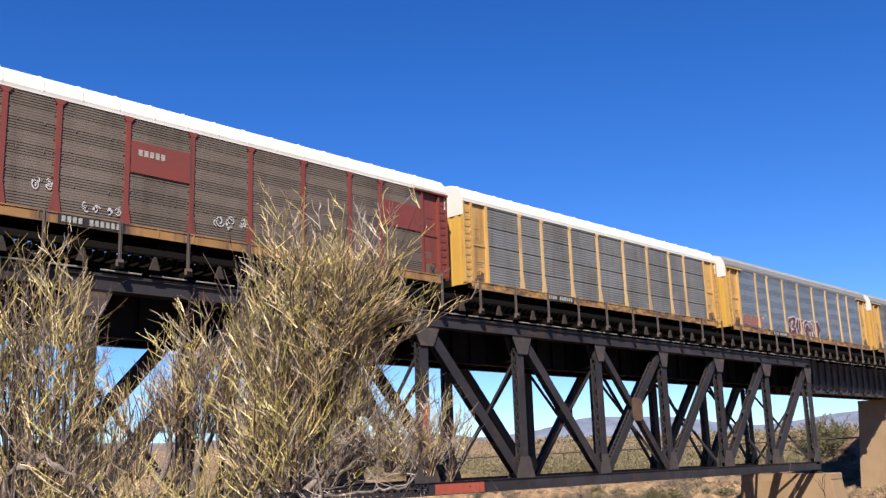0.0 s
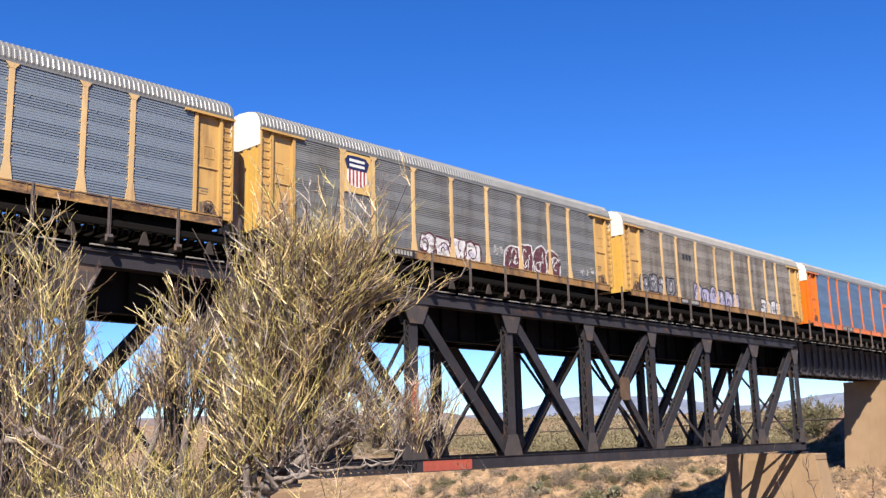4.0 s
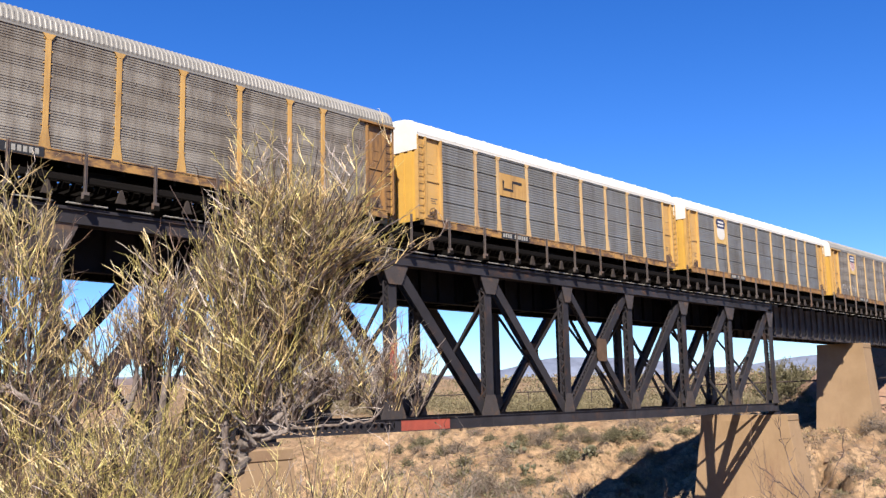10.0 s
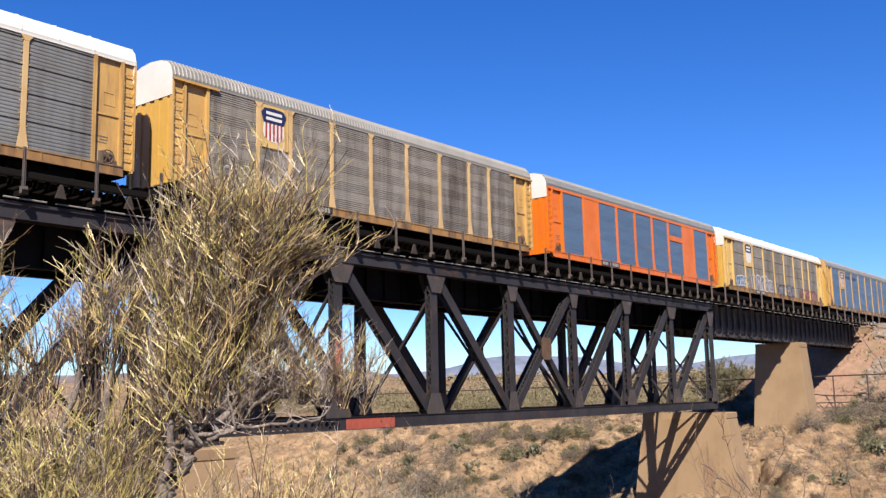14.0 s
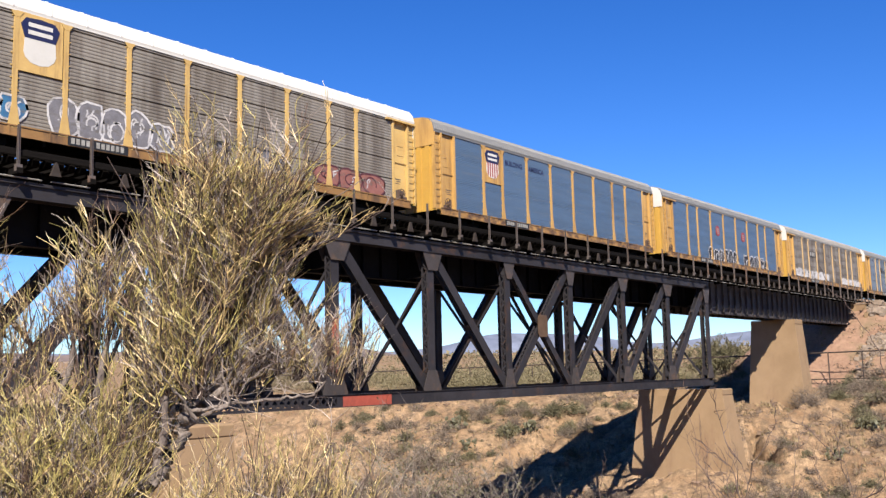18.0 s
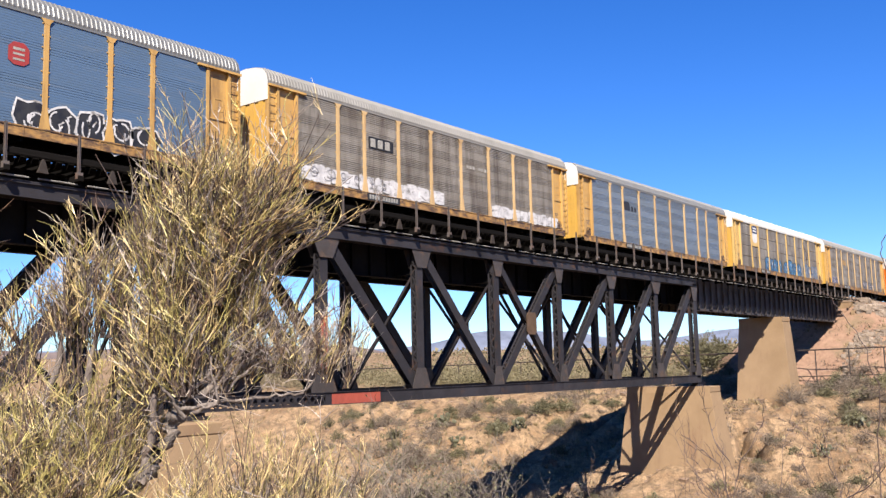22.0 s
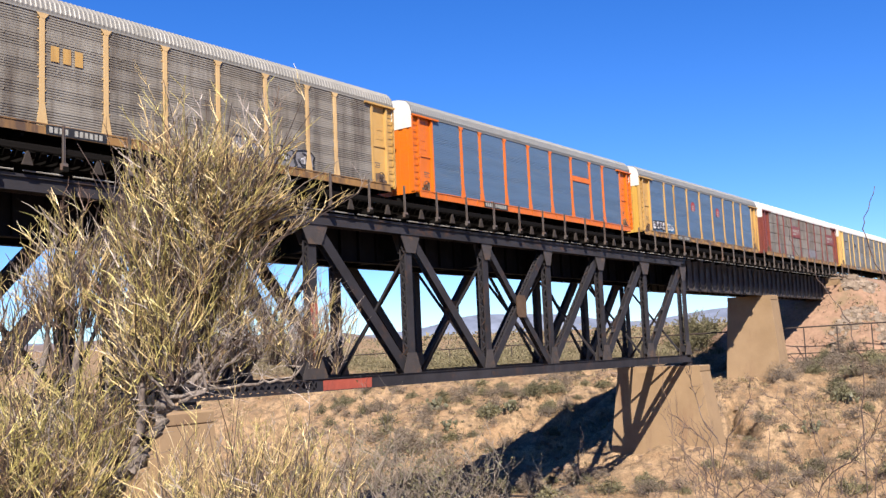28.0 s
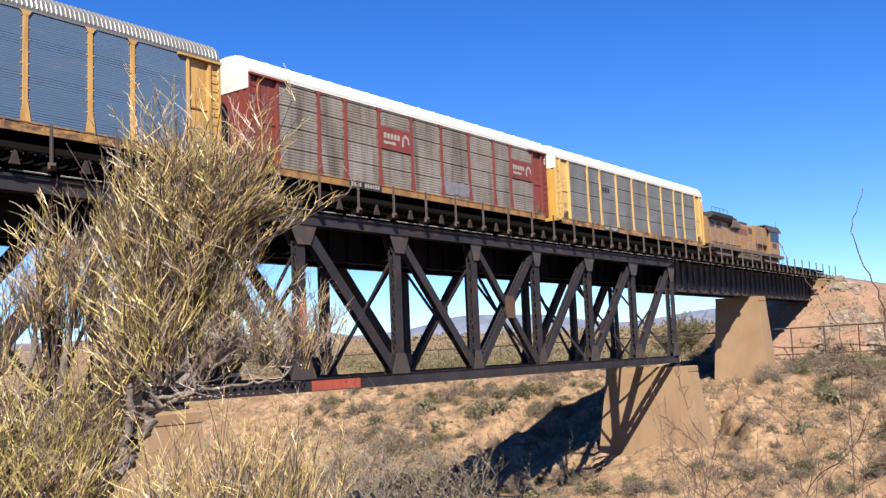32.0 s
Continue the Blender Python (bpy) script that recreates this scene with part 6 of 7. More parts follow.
def graffiti(parent, x0, x1, z0, z1, fill_mat, line_mat, letters, seed, label="", loose=False):
    """Sprayed blob letters that spell nothing: bulging fills, bold outlines and inner strokes."""
    rnd = random.Random(seed)
    y = -HW - 0.03
    fills, lines, lights = Shape(), Shape(), Shape()
    step = (x1 - x0) / letters
    for k in range(letters):
        cx, cz = x0 + (k + 0.5) * step, (z0 + z1) / 2 + rnd.uniform(-0.06, 0.06) * (z1 - z0)
        rx, rz = step * rnd.uniform(0.54, 0.68), (z1 - z0) * rnd.uniform(0.42, 0.52)
        pts = []
        for j in range(14):
            a = 2 * math.pi * j / 14
            sq = 1 / max(abs(math.cos(a)), abs(math.sin(a))) ** 0.55
            r = sq * rnd.uniform(0.78, 1.05)
            pts.append((cx + rx * math.cos(a) * r, cz + rz * math.sin(a) * r))
        if fill_mat:
            yk = y - 0.002 * (k % 3)
            fills.prism_y(pts, yk, yk + 0.004)
        lw = 0.09 if not loose else 0.045
        if not loose:
            lines.ribbon(pts + pts[:2], lw, y - 0.009 - 0.001 * k)
        if fill_mat:                             # pale strokes sprayed inside the letter
            for j in range(3):
                hx, hz = cx + rnd.uniform(-0.45, 0.45) * rx, cz + rnd.uniform(-0.5, 0.3) * rz
                lights.ribbon([(hx, hz), (hx + rnd.uniform(-0.1, 0.1), hz + 0.2 * rz), (hx + rnd.uniform(0.0, 0.3) * rx, hz + rnd.uniform(0.3, 0.5) * rz)], 0.07, y - 0.0085 - 0.0001 * j)
        for j in range(2 if not loose else 3):
            a0, turn = rnd.uniform(0, 6.3), rnd.uniform(2.5, 5.5) * rnd.choice((-1, 1))
            ox, oz = rnd.uniform(-0.3, 0.3) * rx, rnd.uniform(-0.35, 0.35) * rz
            sx, sz = rx * rnd.uniform(0.2, 0.5), rz * rnd.uniform(0.25, 0.65)
            stroke = [(cx + ox + sx * math.cos(a0 + turn * q / 9), cz + oz + sz * math.sin(a0 + turn * q / 9)) for q in range(10)]
            lines.ribbon(stroke, lw * 0.8, y - 0.010 - 0.001 * k)
    if fill_mat:
        part("graffiti_fill", fills, M[fill_mat], parent, label)["kind"] = "stuff"
        part("graffiti_light", lights, M["spray_lilac" if fill_mat == "spray_white" else "spray_white"], parent)["kind"] = "stuff"
    part("graffiti_line", lines, M[line_mat], parent, label)["kind"] = "stuff"


def smear(parent, x0, x1, z0, z1, mat, seed):
    """A ragged patch of paint rolled over older marks."""
    rnd = random.Random(seed)
    y, s, x = -HW - 0.026, Shape(), x0
    k = 0
    while x < x1:
        w = rnd.uniform(0.3, 0.9)
        h, zc = (z1 - z0) * rnd.uniform(0.38, 0.52), (z0 + z1) / 2 - rnd.uniform(0, 0.1) * (z1 - z0)
        ring = []
        for q in range(16):
            a = 2 * math.pi * q / 16
            sq = 1 / max(abs(math.cos(a)), abs(math.sin(a))) ** 0.75
            ring.append((x + w / 2 + w * 0.55 * math.cos(a) * sq * rnd.uniform(0.9, 1.05), zc + h * math.sin(a) * sq * rnd.uniform(0.88, 1.06)))
        s.prism_y(ring, y - 0.001 * (k % 3), y + 0.003)
        x += w * rnd.uniform(0.85, 1.15)
        k += 1
    part("paint_patch", s, M[mat], parent)["kind"] = "stuff"


def autorack(label, paint, panels, roof, style="group", posts=None, sill=None, layout="std", cap="white", hood=True):
    """One closed car carrier; x runs from its leading end, z from the rail top."""
    car = new("autorack_car")
    tagged(car, label, "railway car", "autorack cars of the train")
    P = M[paint]
    S = M[sill or ("sill_yellow" if "yellow" in paint else paint)]
    Q = M[posts or ("post_yellow" if paint == "yellow" and panels != "galv_new" else paint)]
    piece("underframe", shared("underframe", underframe), M["soot"], car)
    ribbed = roof != "white"
    piece("roof", shared("roof|" + str(ribbed), lambda: roof_sheet(ribbed)), M["white" if not ribbed else "dull_roof" if panels == "galv_dirty" else "galv_roof"], car)
    for side in (-1, 1):
        def put(ob, x):
            ob.location = (x if side < 0 else BODY - x, side * HW, 0)
            if side > 0:
                ob.rotation_euler = (0, 0, math.pi)
            return ob
        put(piece("side_sill", shared("side_sill", side_sill), S, car), 0)
        for a, b in zip(EDGES, EDGES[1:]):
            if layout == "solid" and (a in (4.6, 20.35)):
                w = b - a
                put(piece("solid_panel", shared("solid|%.2f" % w, lambda: Shape().box(0, w, -0.02, 0.1, SILL1, EAVE - 0.02)), P, car), a)
                continue
            w = b - a
            put(piece("side_panel", shared("side_panel|%s%.2f" % (style, w), lambda: rib_panel(w, style)), M[panels], car), a)
        for x in EDGES[1:-1]:
            put(piece("side_post", shared("side_post|" + layout, lambda: side_post("plain" if layout == "solid" else "t")), Q, car), x)
        for flip in (0, 1):
            e = piece("end_bay", shared("end_bay", end_sheet), P, car)
            piece("ladder", shared("ladder", ladder), P, e)
            piece("door_post", shared("door_post|a", lambda: end_post(1.73, 1.87, -0.06)), P, e)
            piece("ladder_post", shared("ladder_post|b", lambda: end_post(0.55, 0.68, -0.05)), P, e)
            piece("ladder_back", shared("ladder_back|c", lambda: end_post(0.07, 0.55, 0.06)), P, e)
            piece("corner_post", shared("corner_post|d", lambda: end_post(0.0, 0.07, -0.05)), P, e)
            piece("cross_rib", shared("cross_rib", lambda: Shape().box(0.68, 1.73, 0.05, 0.10, 3.3, 3.37)), P, e)
            if hood:
                piece("bay_hood", shared("bay_hood", lambda: Shape().box(0.0, 2.35, -0.14, 0.1, EAVE - 0.13, EAVE - 0.03)), P, e)
            piece("stencil", shared("stencil", lambda: Shape().box(1.1, 1.6, 0.096, 0.1, 2.4, 2.46).box(1.1, 1.45, 0.096, 0.1, 2.29, 2.34).box(1.15, 1.6, 0.096, 0.1, 2.18, 2.22)), M["galv_brown"], e)
            piece("placard_frame", shared("placard_frame", lambda: Shape().box(0.85, 1.35, 0.085, 0.1, 3.72, 3.75).box(0.85, 1.35, 0.085, 0.1, 4.22, 4.25).box(0.85, 0.88, 0.085, 0.1, 3.75, 4.22).box(1.32, 1.35, 0.085, 0.1, 3.75, 4.22)), P, e)
            if flip == 1:
                # flat brown plate painted in for the shadow behind the brake gear
                piece("brake_recess", shared("brake_recess", lambda: Shape().box(0.84, 1.5, 0.092, 0.099, SILL1 + 0.02, SILL1 + 0.5)), M["galv_brown"], e)
            piece("brake_gear", shared("brake_gear", brake_gear), M["gear_rust"], e)
            if flip == 0:
                put(e, 0)
            else:                                # mirrored bay at the other end
                put(e, BODY)
                e.scale = (-1, 1, 1)
    for x, r in ((0, 0), (BODY, math.pi)):
        d = piece("end_door", shared("end_door", lambda: end_door((SILL1 - 0.2, 4.87))), M["yellow_bright"] if "yellow" in paint else P, car, at=(x, 0, 0))
        c = piece("end_cap", shared("end_cap", end_cap), M[cap] if cap != "paint" else P, car, at=(x, 0, 0))
        d.rotation_euler = c.rotation_euler = (0, 0, r)
        k = piece("coupler", shared("coupler", coupler), M["soot"], car, at=(x, 0, 0))
        k.rotation_euler = (0, 0, r)
    for x in (3.4, BODY - 3.4):
        t = piece("truck", shared("truck", truck_frame), M["soot"], car, at=(x, 0, 0.3))
        for dx in (-0.89, 0.89):
            piece("wheelset", shared("wheelset", wheelset), M["wheel"], t, at=(dx, 0, 0))
    bars(car, 6.8, 9.1, SILL0 + 0.09, SILL1 - 0.1, 11, "lettering", y=-HW - 0.095, name="car_number", plate="black")
    return car


Y = "yellow"
cars = []


def car(*a, **k):
    cars.append(autorack(*a, **k))
    return cars[-1]


c = car("oxide red autorack car with grimy brown panels and white roof", "maroon", "galv_brown", "white", "group", sill="yellow_dull")
part("emblem_plate", Shape().box(9.4, 11.95, -HW - 0.05, -HW, 3.4, 4.65), M["maroon"], c)
bars(c, 9.7, 10.9, 4.1, 4.35, 5, "lettering", y=-HW - 0.055)
part("emblem_plate", Shape().box(22.4, 24.95, -HW - 0.05, -HW, 3.4, 4.65), M["maroon"], c)
for i, (a, b, z0, z1, n) in enumerate(((5.6, 6.6, 2.0, 2.6, 2), (7.5, 9.2, 1.5, 2.0, 4), (9.1, 9.4, 1.5, 2.6, 1), (13.0, 14.8, 1.7, 2.5, 3))):
    graffiti(c, a, b, z0, z1, None, "spray_white", n, 20 + i, loose=True)

c = car("yellow autorack car with clean grey seamed panels and white roof", Y, "galv_grey", "white", "seam", hood=False)

c = car("yellow autorack car with blue-grey ribbed panels and wine-red graffiti", Y, "galv_blue", "dull")
smear(c, 2.2, 4.5, 1.4, 2.3, "spray_pink", 31)
graffiti(c, 5.0, 6.0, 1.95, 2.8, None, "spray_white", 2, 32, loose=True)
graffiti(c, 9.7, 15.5, 1.0, 2.75, "spray_wine", "spray_white", 4, 33, "wine-red graffiti")

c = car("yellow autorack car with emblem square and large graffiti", Y, "galv_grey", "dull", sill="yellow_dull")
shield(c, 4.6, 6.4, 3.6, 5.5, "yellow_pale", True)
graffiti(c, 2.2, 4.0, 1.5, 2.4, None, "spray_white", 4, 41, loose=True)
graffiti(c, 9.6, 14.2, 1.2, 2.45, "spray_white", "spray_wine", 4, 42)
graffiti(c, 16.3, 21.3, 1.0, 2.9, "spray_wine", "spray_white", 4, 43, "wine-red graffiti with white outlines")
graffiti(c, 15.3, 16.6, 1.9, 2.6, None, "spray_white", 3, 44, loose=True)
graffiti(c, 23.3, 25.3, 1.6, 2.3, None, "spray_white", 4, 45, loose=True)

c = car("yellow autorack car with grimy panels and white bubble graffiti", Y, "galv_dirty", "dull", sill="yellow_dull")
bars(c, 7.4, 8.7, 4.1, 4.5, 3, "spray_black", y=-HW - 0.012)
graffiti(c, 1.6, 6.0, 1.2, 2.6, "spray_grey", "spray_black", 4, 51, "grey graffiti")
graffiti(c, 8.6, 15.5, 1.0, 2.55, "spray_lilac", "spray_black", 6, 52, "lilac graffiti")
graffiti(c, 19.2, 22.6, 1.05, 2.45, "spray_white", "spray_black", 4, 53, "white graffiti")


def orange_car(label):
    o = car(label, "orange", "galv_new", "ribbed", "flat")
    part("orange_bar", Shape().box(17.75, 20.25, -HW - 0.05, -HW, 3.95, 4.3), M["orange"], o)
    return o


orange_car("bright orange autorack car with slate-blue panels")

c = car("dirty yellow autorack car with a painted slogan", "yellow_dull", "galv_dirty", "dull", posts="yellow", sill="sill_yellow")
words(c, "We will", 2.15, 5.02, 0.82, "black")
words(c, "deliver", 2.15, 4.0, 0.82, "black")
shield(c, 4.6, 6.4, 3.45, 5.6, "yellow", True)

c = car("yellow autorack car with grey seamed panels and white roof", Y, "galv_grey", "white", "seam", hood=False)
part("emblem_plate", Shape().box(6.62, 9.15, -HW - 0.05, -HW, 3.4, 4.7), M["yellow"], c)
part("emblem", Shape().ribbon([(7.0, 4.3), (7.0, 3.8), (7.85, 3.8), (7.85, 4.3), (8.7, 4.3)], 0.16, -HW - 0.06), M["black"], c, "plain black bent-bar emblem")

c = car("yellow autorack car with grey seamed panels and a white-footed emblem", Y, "galv_grey", "white", "seam", sill="yellow_dull", hood=False)
shield(c, 4.6, 6.4, 3.55, 5.6, "yellow_pale", False)

c = car("yellow autorack car with grimy panels and a striped emblem", Y, "galv_dirty", "dull", sill="yellow_dull")
shield(c, 4.6, 6.4, 3.55, 5.55, "yellow_pale", True)
graffiti(c, 2.4, 6.3, 1.6, 2.5, None, "spray_white", 5, 61, loose=True)

c = car("bright orange autorack car with flat slate-blue panels", "orange", "galv_new", "ribbed", "flat", layout="solid", hood=False)
part("orange_bar", Shape().box(17.75, 20.25, -HW - 0.05, -HW, 4.0, 4.4), M["orange"], c)
part("top_rail", Shape().box(0, BODY, -HW - 0.04, -HW + 0.02, EAVE - 0.2, EAVE - 0.03), M["orange"], c)

c = car("faded yellow autorack car with weathered seamed panels and graffiti", "yellow_pale", "galv_dirty", "white", "seam", sill="yellow_dull")
shield(c, 4.6, 6.4, 3.4, 5.6, "yellow_pale", False)
graffiti(c, 2.3, 5.0, 1.4, 2.5, "spray_blue", "spray_white", 3, 71)
graffiti(c, 6.0, 11.3, 1.3, 2.8, "spray_grey", "spray_white", 5, 72, "silver graffiti")
graffiti(c, 12.9, 17.8, 1.2, 2.4, "spray_grey", "spray_black", 4, 73)
graffiti(c, 19.5, 24.2, 1.2, 2.4, "spray_pink", "spray_wine", 3, 74, "faded red graffiti")

c = car("yellow autorack car with slate-blue panels and a painted slogan", Y, "galv_new", "ribbed", "flat", cap="paint", hood=False)
shield(c, 4.6, 6.4, 3.4, 5.5, "yellow", True)
words(c, "BUILDING", 6.9, 4.75, 0.44, "navy", narrow=0.95)
words(c, "AMERICA", 9.5, 4.75, 0.44, "navy", narrow=0.95)

c = car("yellow autorack car with blue panels and black graffiti", Y, "galv_new", "dull", "flat")
for x in (10.35, 16.2):
    part("emblem", Shape().prism_y([(x, 3.7), (x + 0.2, 3.55), (x + 0.6, 3.55), (x + 0.8, 3.7), (x + 0.8, 4.2), (x + 0.6, 4.4), (x + 0.2, 4.4), (x, 4.2)], -HW - 0.03, -HW - 0.02), M["red"], c, "small red emblem")
    part("emblem_bar", Shape().box(x + 0.18, x + 0.62, -HW - 0.036, -HW - 0.03, 4.1, 4.2).box(x + 0.18, x + 0.62, -HW - 0.036, -HW - 0.03, 3.92, 4.0).box(x + 0.18, x + 0.62, -HW - 0.036, -HW - 0.03, 3.72, 3.8), M["lettering"], c)
graffiti(c, 8.6, 15.0, 0.95, 2.5, "spray_black", "spray_white", 6, 81, "black and white graffiti")
graffiti(c, 16.5, 22.6, 1.0, 2.5, "spray_black", "spray_white", 5, 82, "black and white graffiti")

c = car("yellow autorack car with grimy panels painted over in white", Y, "galv_dirty", "dull")
bars(c, 7.0, 8.7, 3.8, 4.25, 3, "lettering", y=-HW - 0.03, plate="black")
smear(c, 2.1, 12.7, 1.38, 2.3, "spray_white", 91)
smear(c, 17.9, 25.1, 1.38, 2.2, "spray_white", 92)
graffiti(c, 2.6, 8.5, 1.4, 2.2, None, "spray_grey", 6, 93, loose=True)
bars(c, 15.4, 17.8, 3.95, 4.15, 8, "lettering", y=-HW - 0.02)

c = car("yellow autorack car with blue-grey ribbed panels", Y, "galv_blue", "dull")
bars(c, 7.9, 8.9, 3.85, 4.2, 2, "spray_black", y=-HW - 0.02)
part("emblem", Shape().prism_y([(6.75, 3.85), (7.75, 3.85), (7.6, 4.5), (6.75, 4.5)], -HW - 0.02, -HW - 0.015), M["spray_black"], c, "plain dark emblem")

c = car("faded yellow autorack car with weathered panels and blue graffiti", "yellow_pale", "galv_dirty", "white", "seam", posts="yellow_pale", sill="yellow_dull")
shield(c, 4.6, 6.4, 3.45, 5.6, "yellow_pale", False)
graffiti(c, 8.1, 12.8, 1.05, 2.75, "spray_blue", "spray_black", 4, 101, "blue graffiti")
graffiti(c, 13.6, 19.2, 1.05, 2.8, "spray_blue", "spray_black", 4, 102, "blue graffiti")
graffiti(c, 20.3, 25.0, 1.05, 2.75, "spray_grey", "spray_blue", 4, 103)

c = car("dirty yellow autorack car with grimy panels and silver graffiti", Y, "galv_dirty", "dull", sill="yellow_dull")
bars(c, 6.9, 8.4, 3.8, 4.4, 3, "yellow", y=-HW - 0.03)
graffiti(c, 15.3, 20.7, 1.2, 2.4, "spray_grey", "spray_black", 4, 111, "silver graffiti")
graffiti(c, 2.2, 4.1, 1.3, 2.1, "spray_black", "spray_lilac", 3, 112)

orange_car("orange autorack car with slate-blue panels")

c = car("yellow autorack car with blue panels and small red emblems", Y, "galv_new", "dull", "flat")
for x in (10.1, 15.8):
    part("emblem", Shape().prism_y([(x, 3.85), (x + 0.2, 3.7), (x + 0.6, 3.7), (x + 0.8, 3.85), (x + 0.8, 4.3), (x + 0.6, 4.5), (x + 0.2, 4.5), (x, 4.3)], -HW - 0.03, -HW - 0.02), M["red"], c, "small red emblem")
    part("emblem_bar", Shape().box(x + 0.18, x + 0.62, -HW - 0.036, -HW - 0.03, 4.1, 4.2).box(x + 0.18, x + 0.62, -HW - 0.036, -HW - 0.03, 3.92, 4.0).box(x + 0.18, x + 0.62, -HW - 0.036, -HW - 0.03, 3.72, 3.8), M["lettering"], c)
graffiti(c, 2.1, 4.4, 1.5, 2.3, "spray_white", "spray_black", 4, 121)
graffiti(c, 4.7, 6.0, 1.5, 2.3, "spray_white", "spray_blue", 2, 122)

c = car("oxide red autorack car with weathered grey panels and white roof", "maroon", "galv_dirty", "white", "seam", sill="yellow_dull")
for a, b in ((9.4, 11.95), (22.4, 24.95)):
    part("emblem_plate", Shape().box(a, b, -HW - 0.05, -HW, 3.4, 4.65), M["maroon"], c)
    bars(c, a + 0.2, b - 0.9, 3.7, 3.85, 1, "lettering", y=-HW - 0.055)
    bars(c, a + 0.2, b - 0.9, 4.0, 4.3, 5, "lettering", y=-HW - 0.055)
    part("emblem", Shape().ribbon([(b - 0.75, 3.7), (b - 0.7, 4.15), (b - 0.5, 4.35), (b - 0.25, 4.2), (b - 0.2, 3.9)], 0.16, -HW - 0.06), M["lettering"], c)
smear(c, 14.6, 17.5, 1.5, 2.5, "spray_grey", 131)

c = car("yellow autorack car with seamed grey panels and white roof", "yellow_pale", "galv_grey", "white", "seam", hood=False)
bars(c, 6.9, 8.2, 3.9, 4.3, 3, "spray_black", y=-HW - 0.02)


# ---- the pushing locomotive ----
def locomotive():
    lo = new("locomotive")
    tagged(lo, "dusty yellow and grey diesel locomotive pushing the train", "locomotive")
    G, D = M["loco_yellow"], M["loco_grey"]
    part("underframe", Shape().block(0.2, 22.0, -1.5, 1.5, 1.15, 1.5, 0.03).box(-0.2, 22.3, -0.4, 0.4, 0.7, 1.15), M["loco_dust"], lo)
    part("long_hood", Shape().block(1.0, 17.3, -0.95, 0.95, 1.5, 4.25, 0.18), G, lo)
    part("radiator_wing", Shape().prism_x([(-0.95, 3.95), (0.95, 3.95), (1.5, 4.25), (1.48, 4.62), (-1.48, 4.62), (-1.5, 4.25)], 1.1, 6.6), D, lo)
    s = Shape()
    for k in range(4):
        s.box(1.25 + k * 1.33, 2.45 + k * 1.33, -1.52, -1.49, 4.28, 4.58)
    part("radiator_grille", s, M["black"], lo)
    part("end_platform", Shape().box(0.0, 1.0, -1.45, 1.45, 1.5, 1.58).box(0.05, 0.15, -1.4, -1.3, 1.58, 2.7).box(0.05, 0.12, -1.4, 1.4, 2.62, 2.7), G, lo)
    part("air_intake", Shape().block(6.9, 9.2, -1.25, 1.25, 3.5, 4.35, 0.12), M["loco_dust"], lo)
    part("equipment_box", Shape().block(9.6, 13.0, -1.45, -0.96, 1.5, 2.3, 0.05), G, lo)
    s = Shape()
    for x in (0.25, 21.6):
        for k in range(4):
            s.box(x, x + 0.5, -1.5, -1.15, 0.35 + k * 0.3, 0.39 + k * 0.3)
    part("step", s, M["loco_dust"], lo)
    part("air_tank", Shape().tube([(8.4, -1.3, 1.0), (13.6, -1.3, 1.0)], [0.16, 0.16], 10, True), M["loco_dust"], lo)
    part("roof_box", Shape().block(5.6, 9.6, -0.8, 0.8, 4.25, 4.75, 0.08).block(10.3, 13.2, -0.6, 0.6, 4.25, 4.6, 0.06), D, lo)
    part("blower_box", Shape().block(13.4, 17.2, -1.3, 1.3, 2.3, 4.3, 0.1), G, lo)
    part("cab", Shape().prism_x([(-1.55, 1.5), (1.55, 1.5), (1.55, 3.9), (1.2, 4.5), (-1.2, 4.5), (-1.55, 3.9)], 17.4, 20.3), G, lo)
    part("cab_roof", Shape().prism_x([(-1.62, 3.92), (-1.25, 4.52), (1.25, 4.52), (1.62, 3.92), (1.62, 4.05), (1.3, 4.64), (-1.3, 4.64), (-1.62, 4.05)], 16.9, 21.2), D, lo)
    part("cab_window", Shape().box(17.6, 18.85, -1.57, -1.54, 2.85, 3.85).box(18.95, 20.2, -1.57, -1.54, 2.85, 3.85), M["window"], lo)
    part("nose", Shape().block(20.3, 21.9, -1.1, 1.1, 1.5, 3.3, 0.15), G, lo)
    part("fuel_tank", Shape().block(8.0, 14.2, -1.4, 1.4, 0.35, 1.15, 0.2), M["loco_dust"], lo)
    part("hood_stripe", Shape().box(1.0, 17.3, -0.958, -0.952, 1.55, 1.68), M["maroon"], lo)
    for k, (x, z) in enumerate(((1.5, 3.3), (3.4, 3.3), (6.6, 3.35), (12.4, 3.4))):
        part("louvre", Shape().box(x, x + 1.1, -0.985, -0.955, z, z + 0.55), M["loco_grey"], lo)
    bars(lo, 8.3, 11.9, 3.1, 3.75, 7, "maroon", y=-0.965)
    part("number_board", Shape().box(18.1, 19.4, -1.575, -1.555, 2.2, 2.7), M["loco_grey"], lo)
    s = Shape()
    for k in range(5):
        s.tube([(1.0 + k * 1.05, -1.45, 4.65), (1.0 + k * 1.05, -1.45, 5.05)], [0.025, 0.025], 5)
    s.tube([(1.0, -1.45, 5.05), (5.2, -1.45, 5.05)], [0.025, 0.025], 5)
    part("roof_rail", s, D, lo)
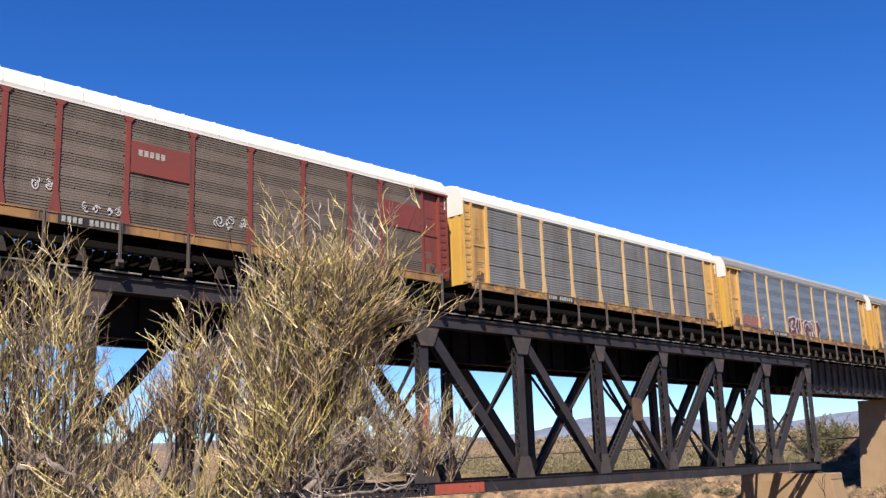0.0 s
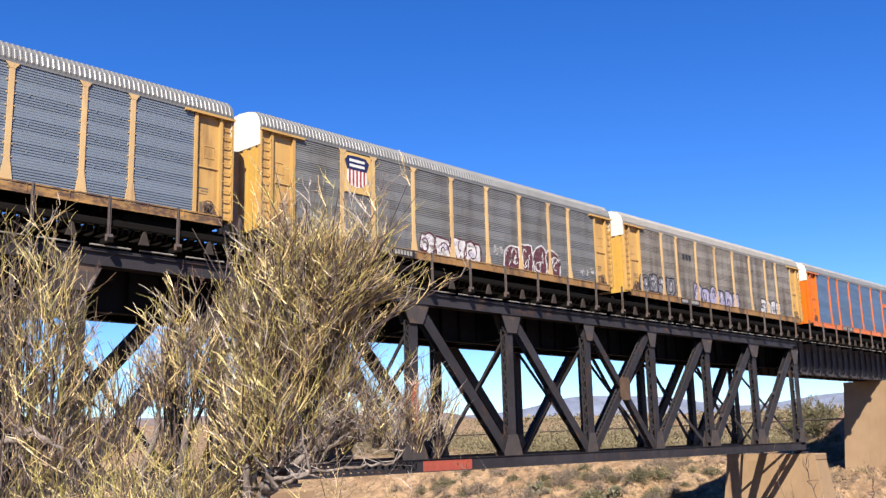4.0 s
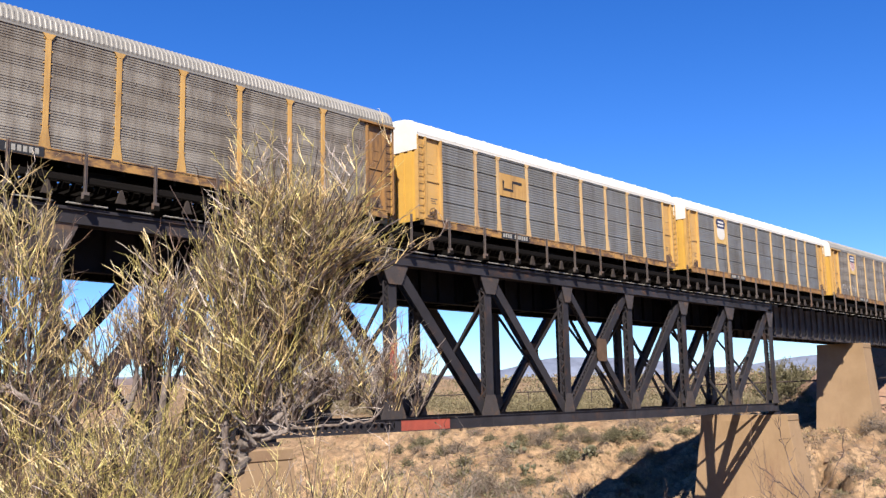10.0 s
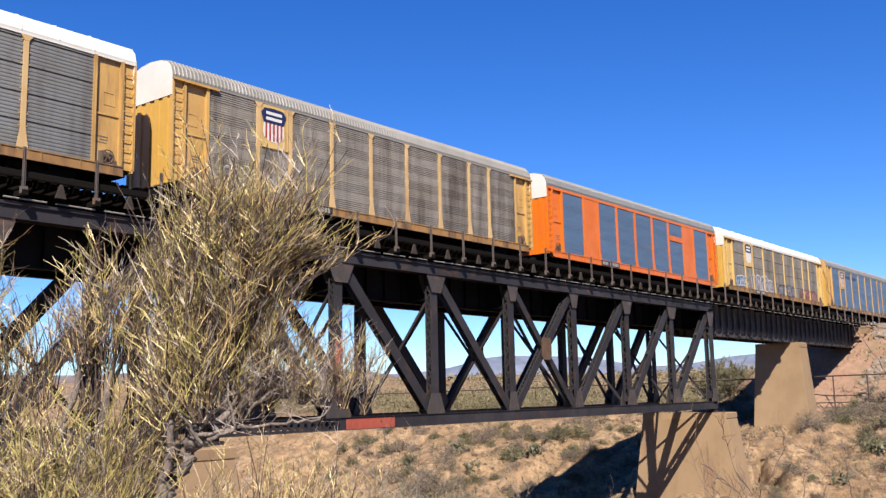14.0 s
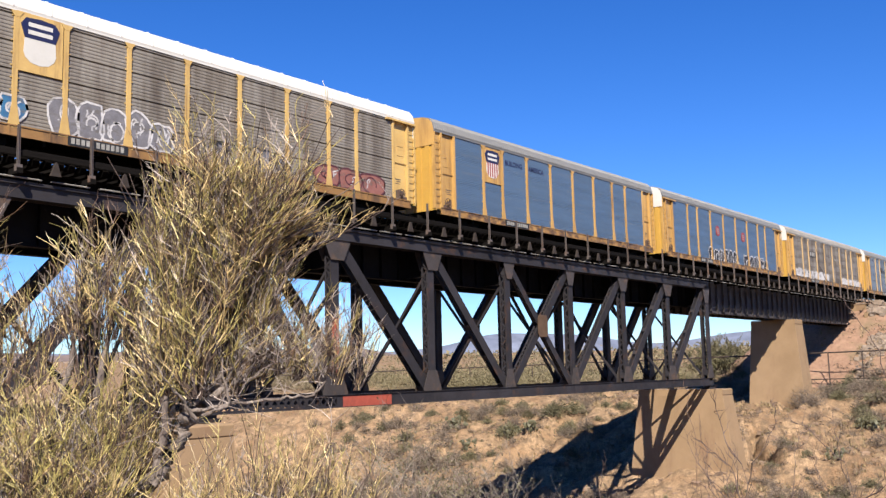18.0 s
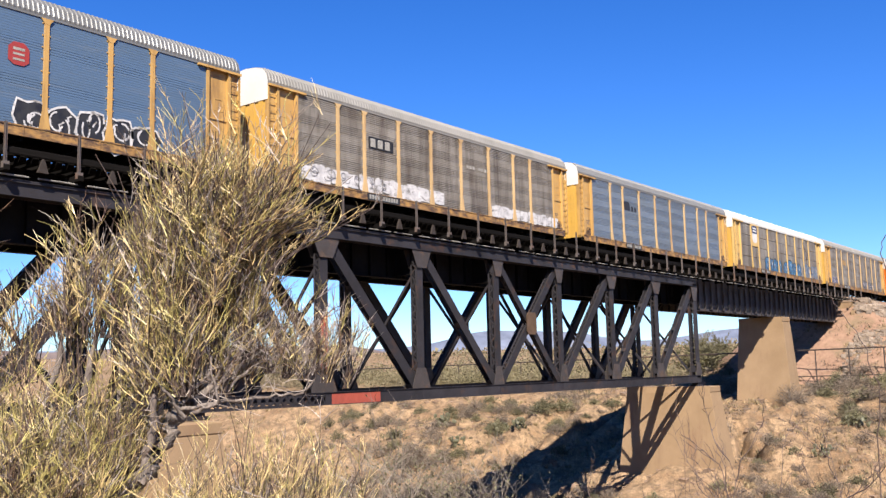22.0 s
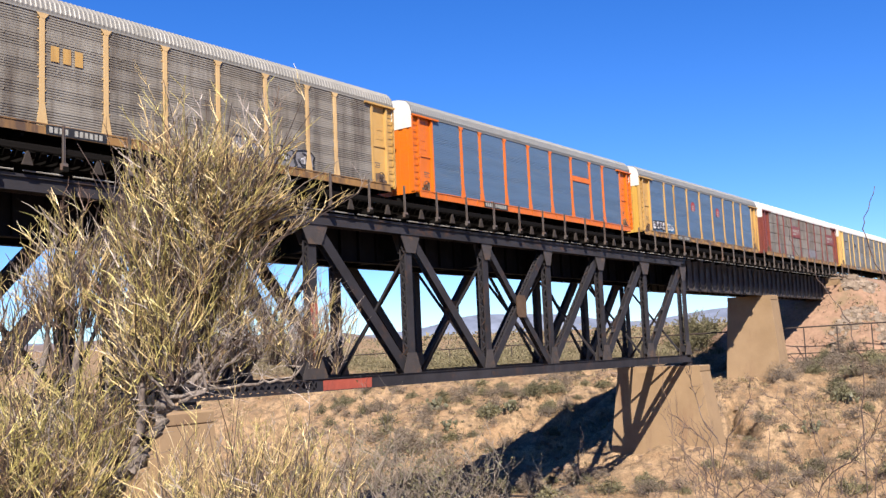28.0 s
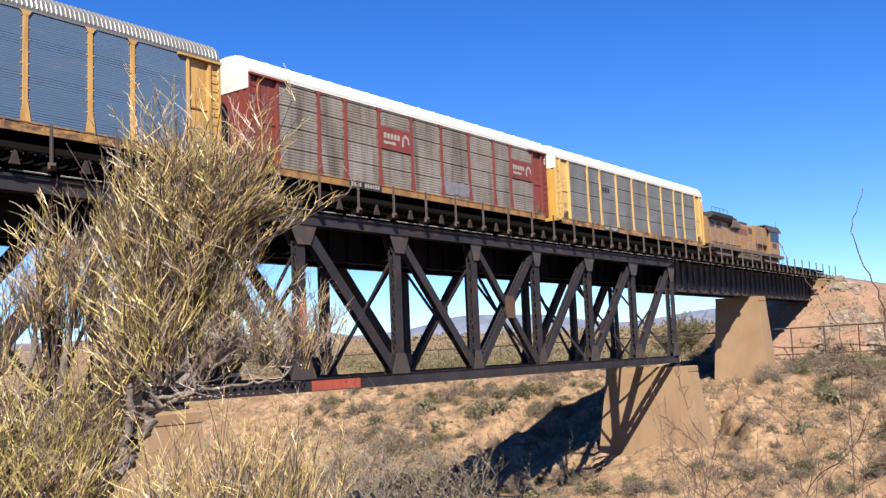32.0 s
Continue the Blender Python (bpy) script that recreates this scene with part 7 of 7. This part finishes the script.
    part("exhaust_stack", Shape().block(9.7, 10.2, -0.35, 0.35, 4.25, 4.85, 0.05), M["soot"], lo)
    s = Shape()
    for k in range(9):
        s.box(2.0 + k * 1.65, 3.3 + k * 1.65, -0.975, -0.952, 1.85, 3.0)
    part("hood_doors", s, G, lo)
    for sy in (-1.48, 1.48):
        s = Shape()
        for k in range(14):
            s.tube([(0.5 + k * 1.6, sy, 1.5), (0.5 + k * 1.6, sy, 2.55)], [0.02, 0.02], 5)
        s.tube([(0.4, sy, 2.55), (17.0, sy, 2.55)], [0.02, 0.02], 5)
        s.tube([(20.4, sy, 2.55), (22.0, sy, 2.55)], [0.02, 0.02], 5)
        part("handrail", s, G, lo)
    for x in (4.2, 18.2):
        t = part("truck", Shape().prism_y([(-2.4, 0.45), (-1.8, 0.3), (1.8, 0.3), (2.4, 0.45), (2.4, 0.8), (-2.4, 0.8)], -1.25, -1.05).prism_y([(-2.4, 0.45), (-1.8, 0.3), (1.8, 0.3), (2.4, 0.45), (2.4, 0.8), (-2.4, 0.8)], 1.05, 1.25).box(-0.4, 0.4, -1.05, 1.05, 0.4, 1.1), M["loco_dust"], lo, at=(x, 0, 0.3))
        for dx in (-1.8, 0, 1.8):
            piece("wheelset", shared("wheelset", wheelset), M["wheel"], t, at=(dx, 0, 0))
    piece("coupler", shared("coupler", coupler), M["soot"], lo, at=(0.1, 0, 0))
    return lo


cars.append(locomotive())


# ---- motion ----
def train_head(t):
    """Where the first car's leading end stands at t seconds; the train runs towards -x."""
    return 6.48 - 17.2424 * t + 0.00304 * t * t


# slack in the couplings: how far each car rides behind its even place
SLACK = (1.45, 1.0, 0.75, 0.42, 0.22, 0.25, 0.22, 0.24, 0.12, 0.16, 0.32, 0.5, 0.46, 0.4, 0.36, 0.32, 0.28, 0.2, 0.06, -0.04, -0.06, -0.42, -0.5)


def motions():
    for k, ob in enumerate(cars):
        walk(ob, [(t, pose(train_head(t) + CAR * k + SLACK[k], YC, RAIL)) for t in range(0, 33, 2)])


motions()
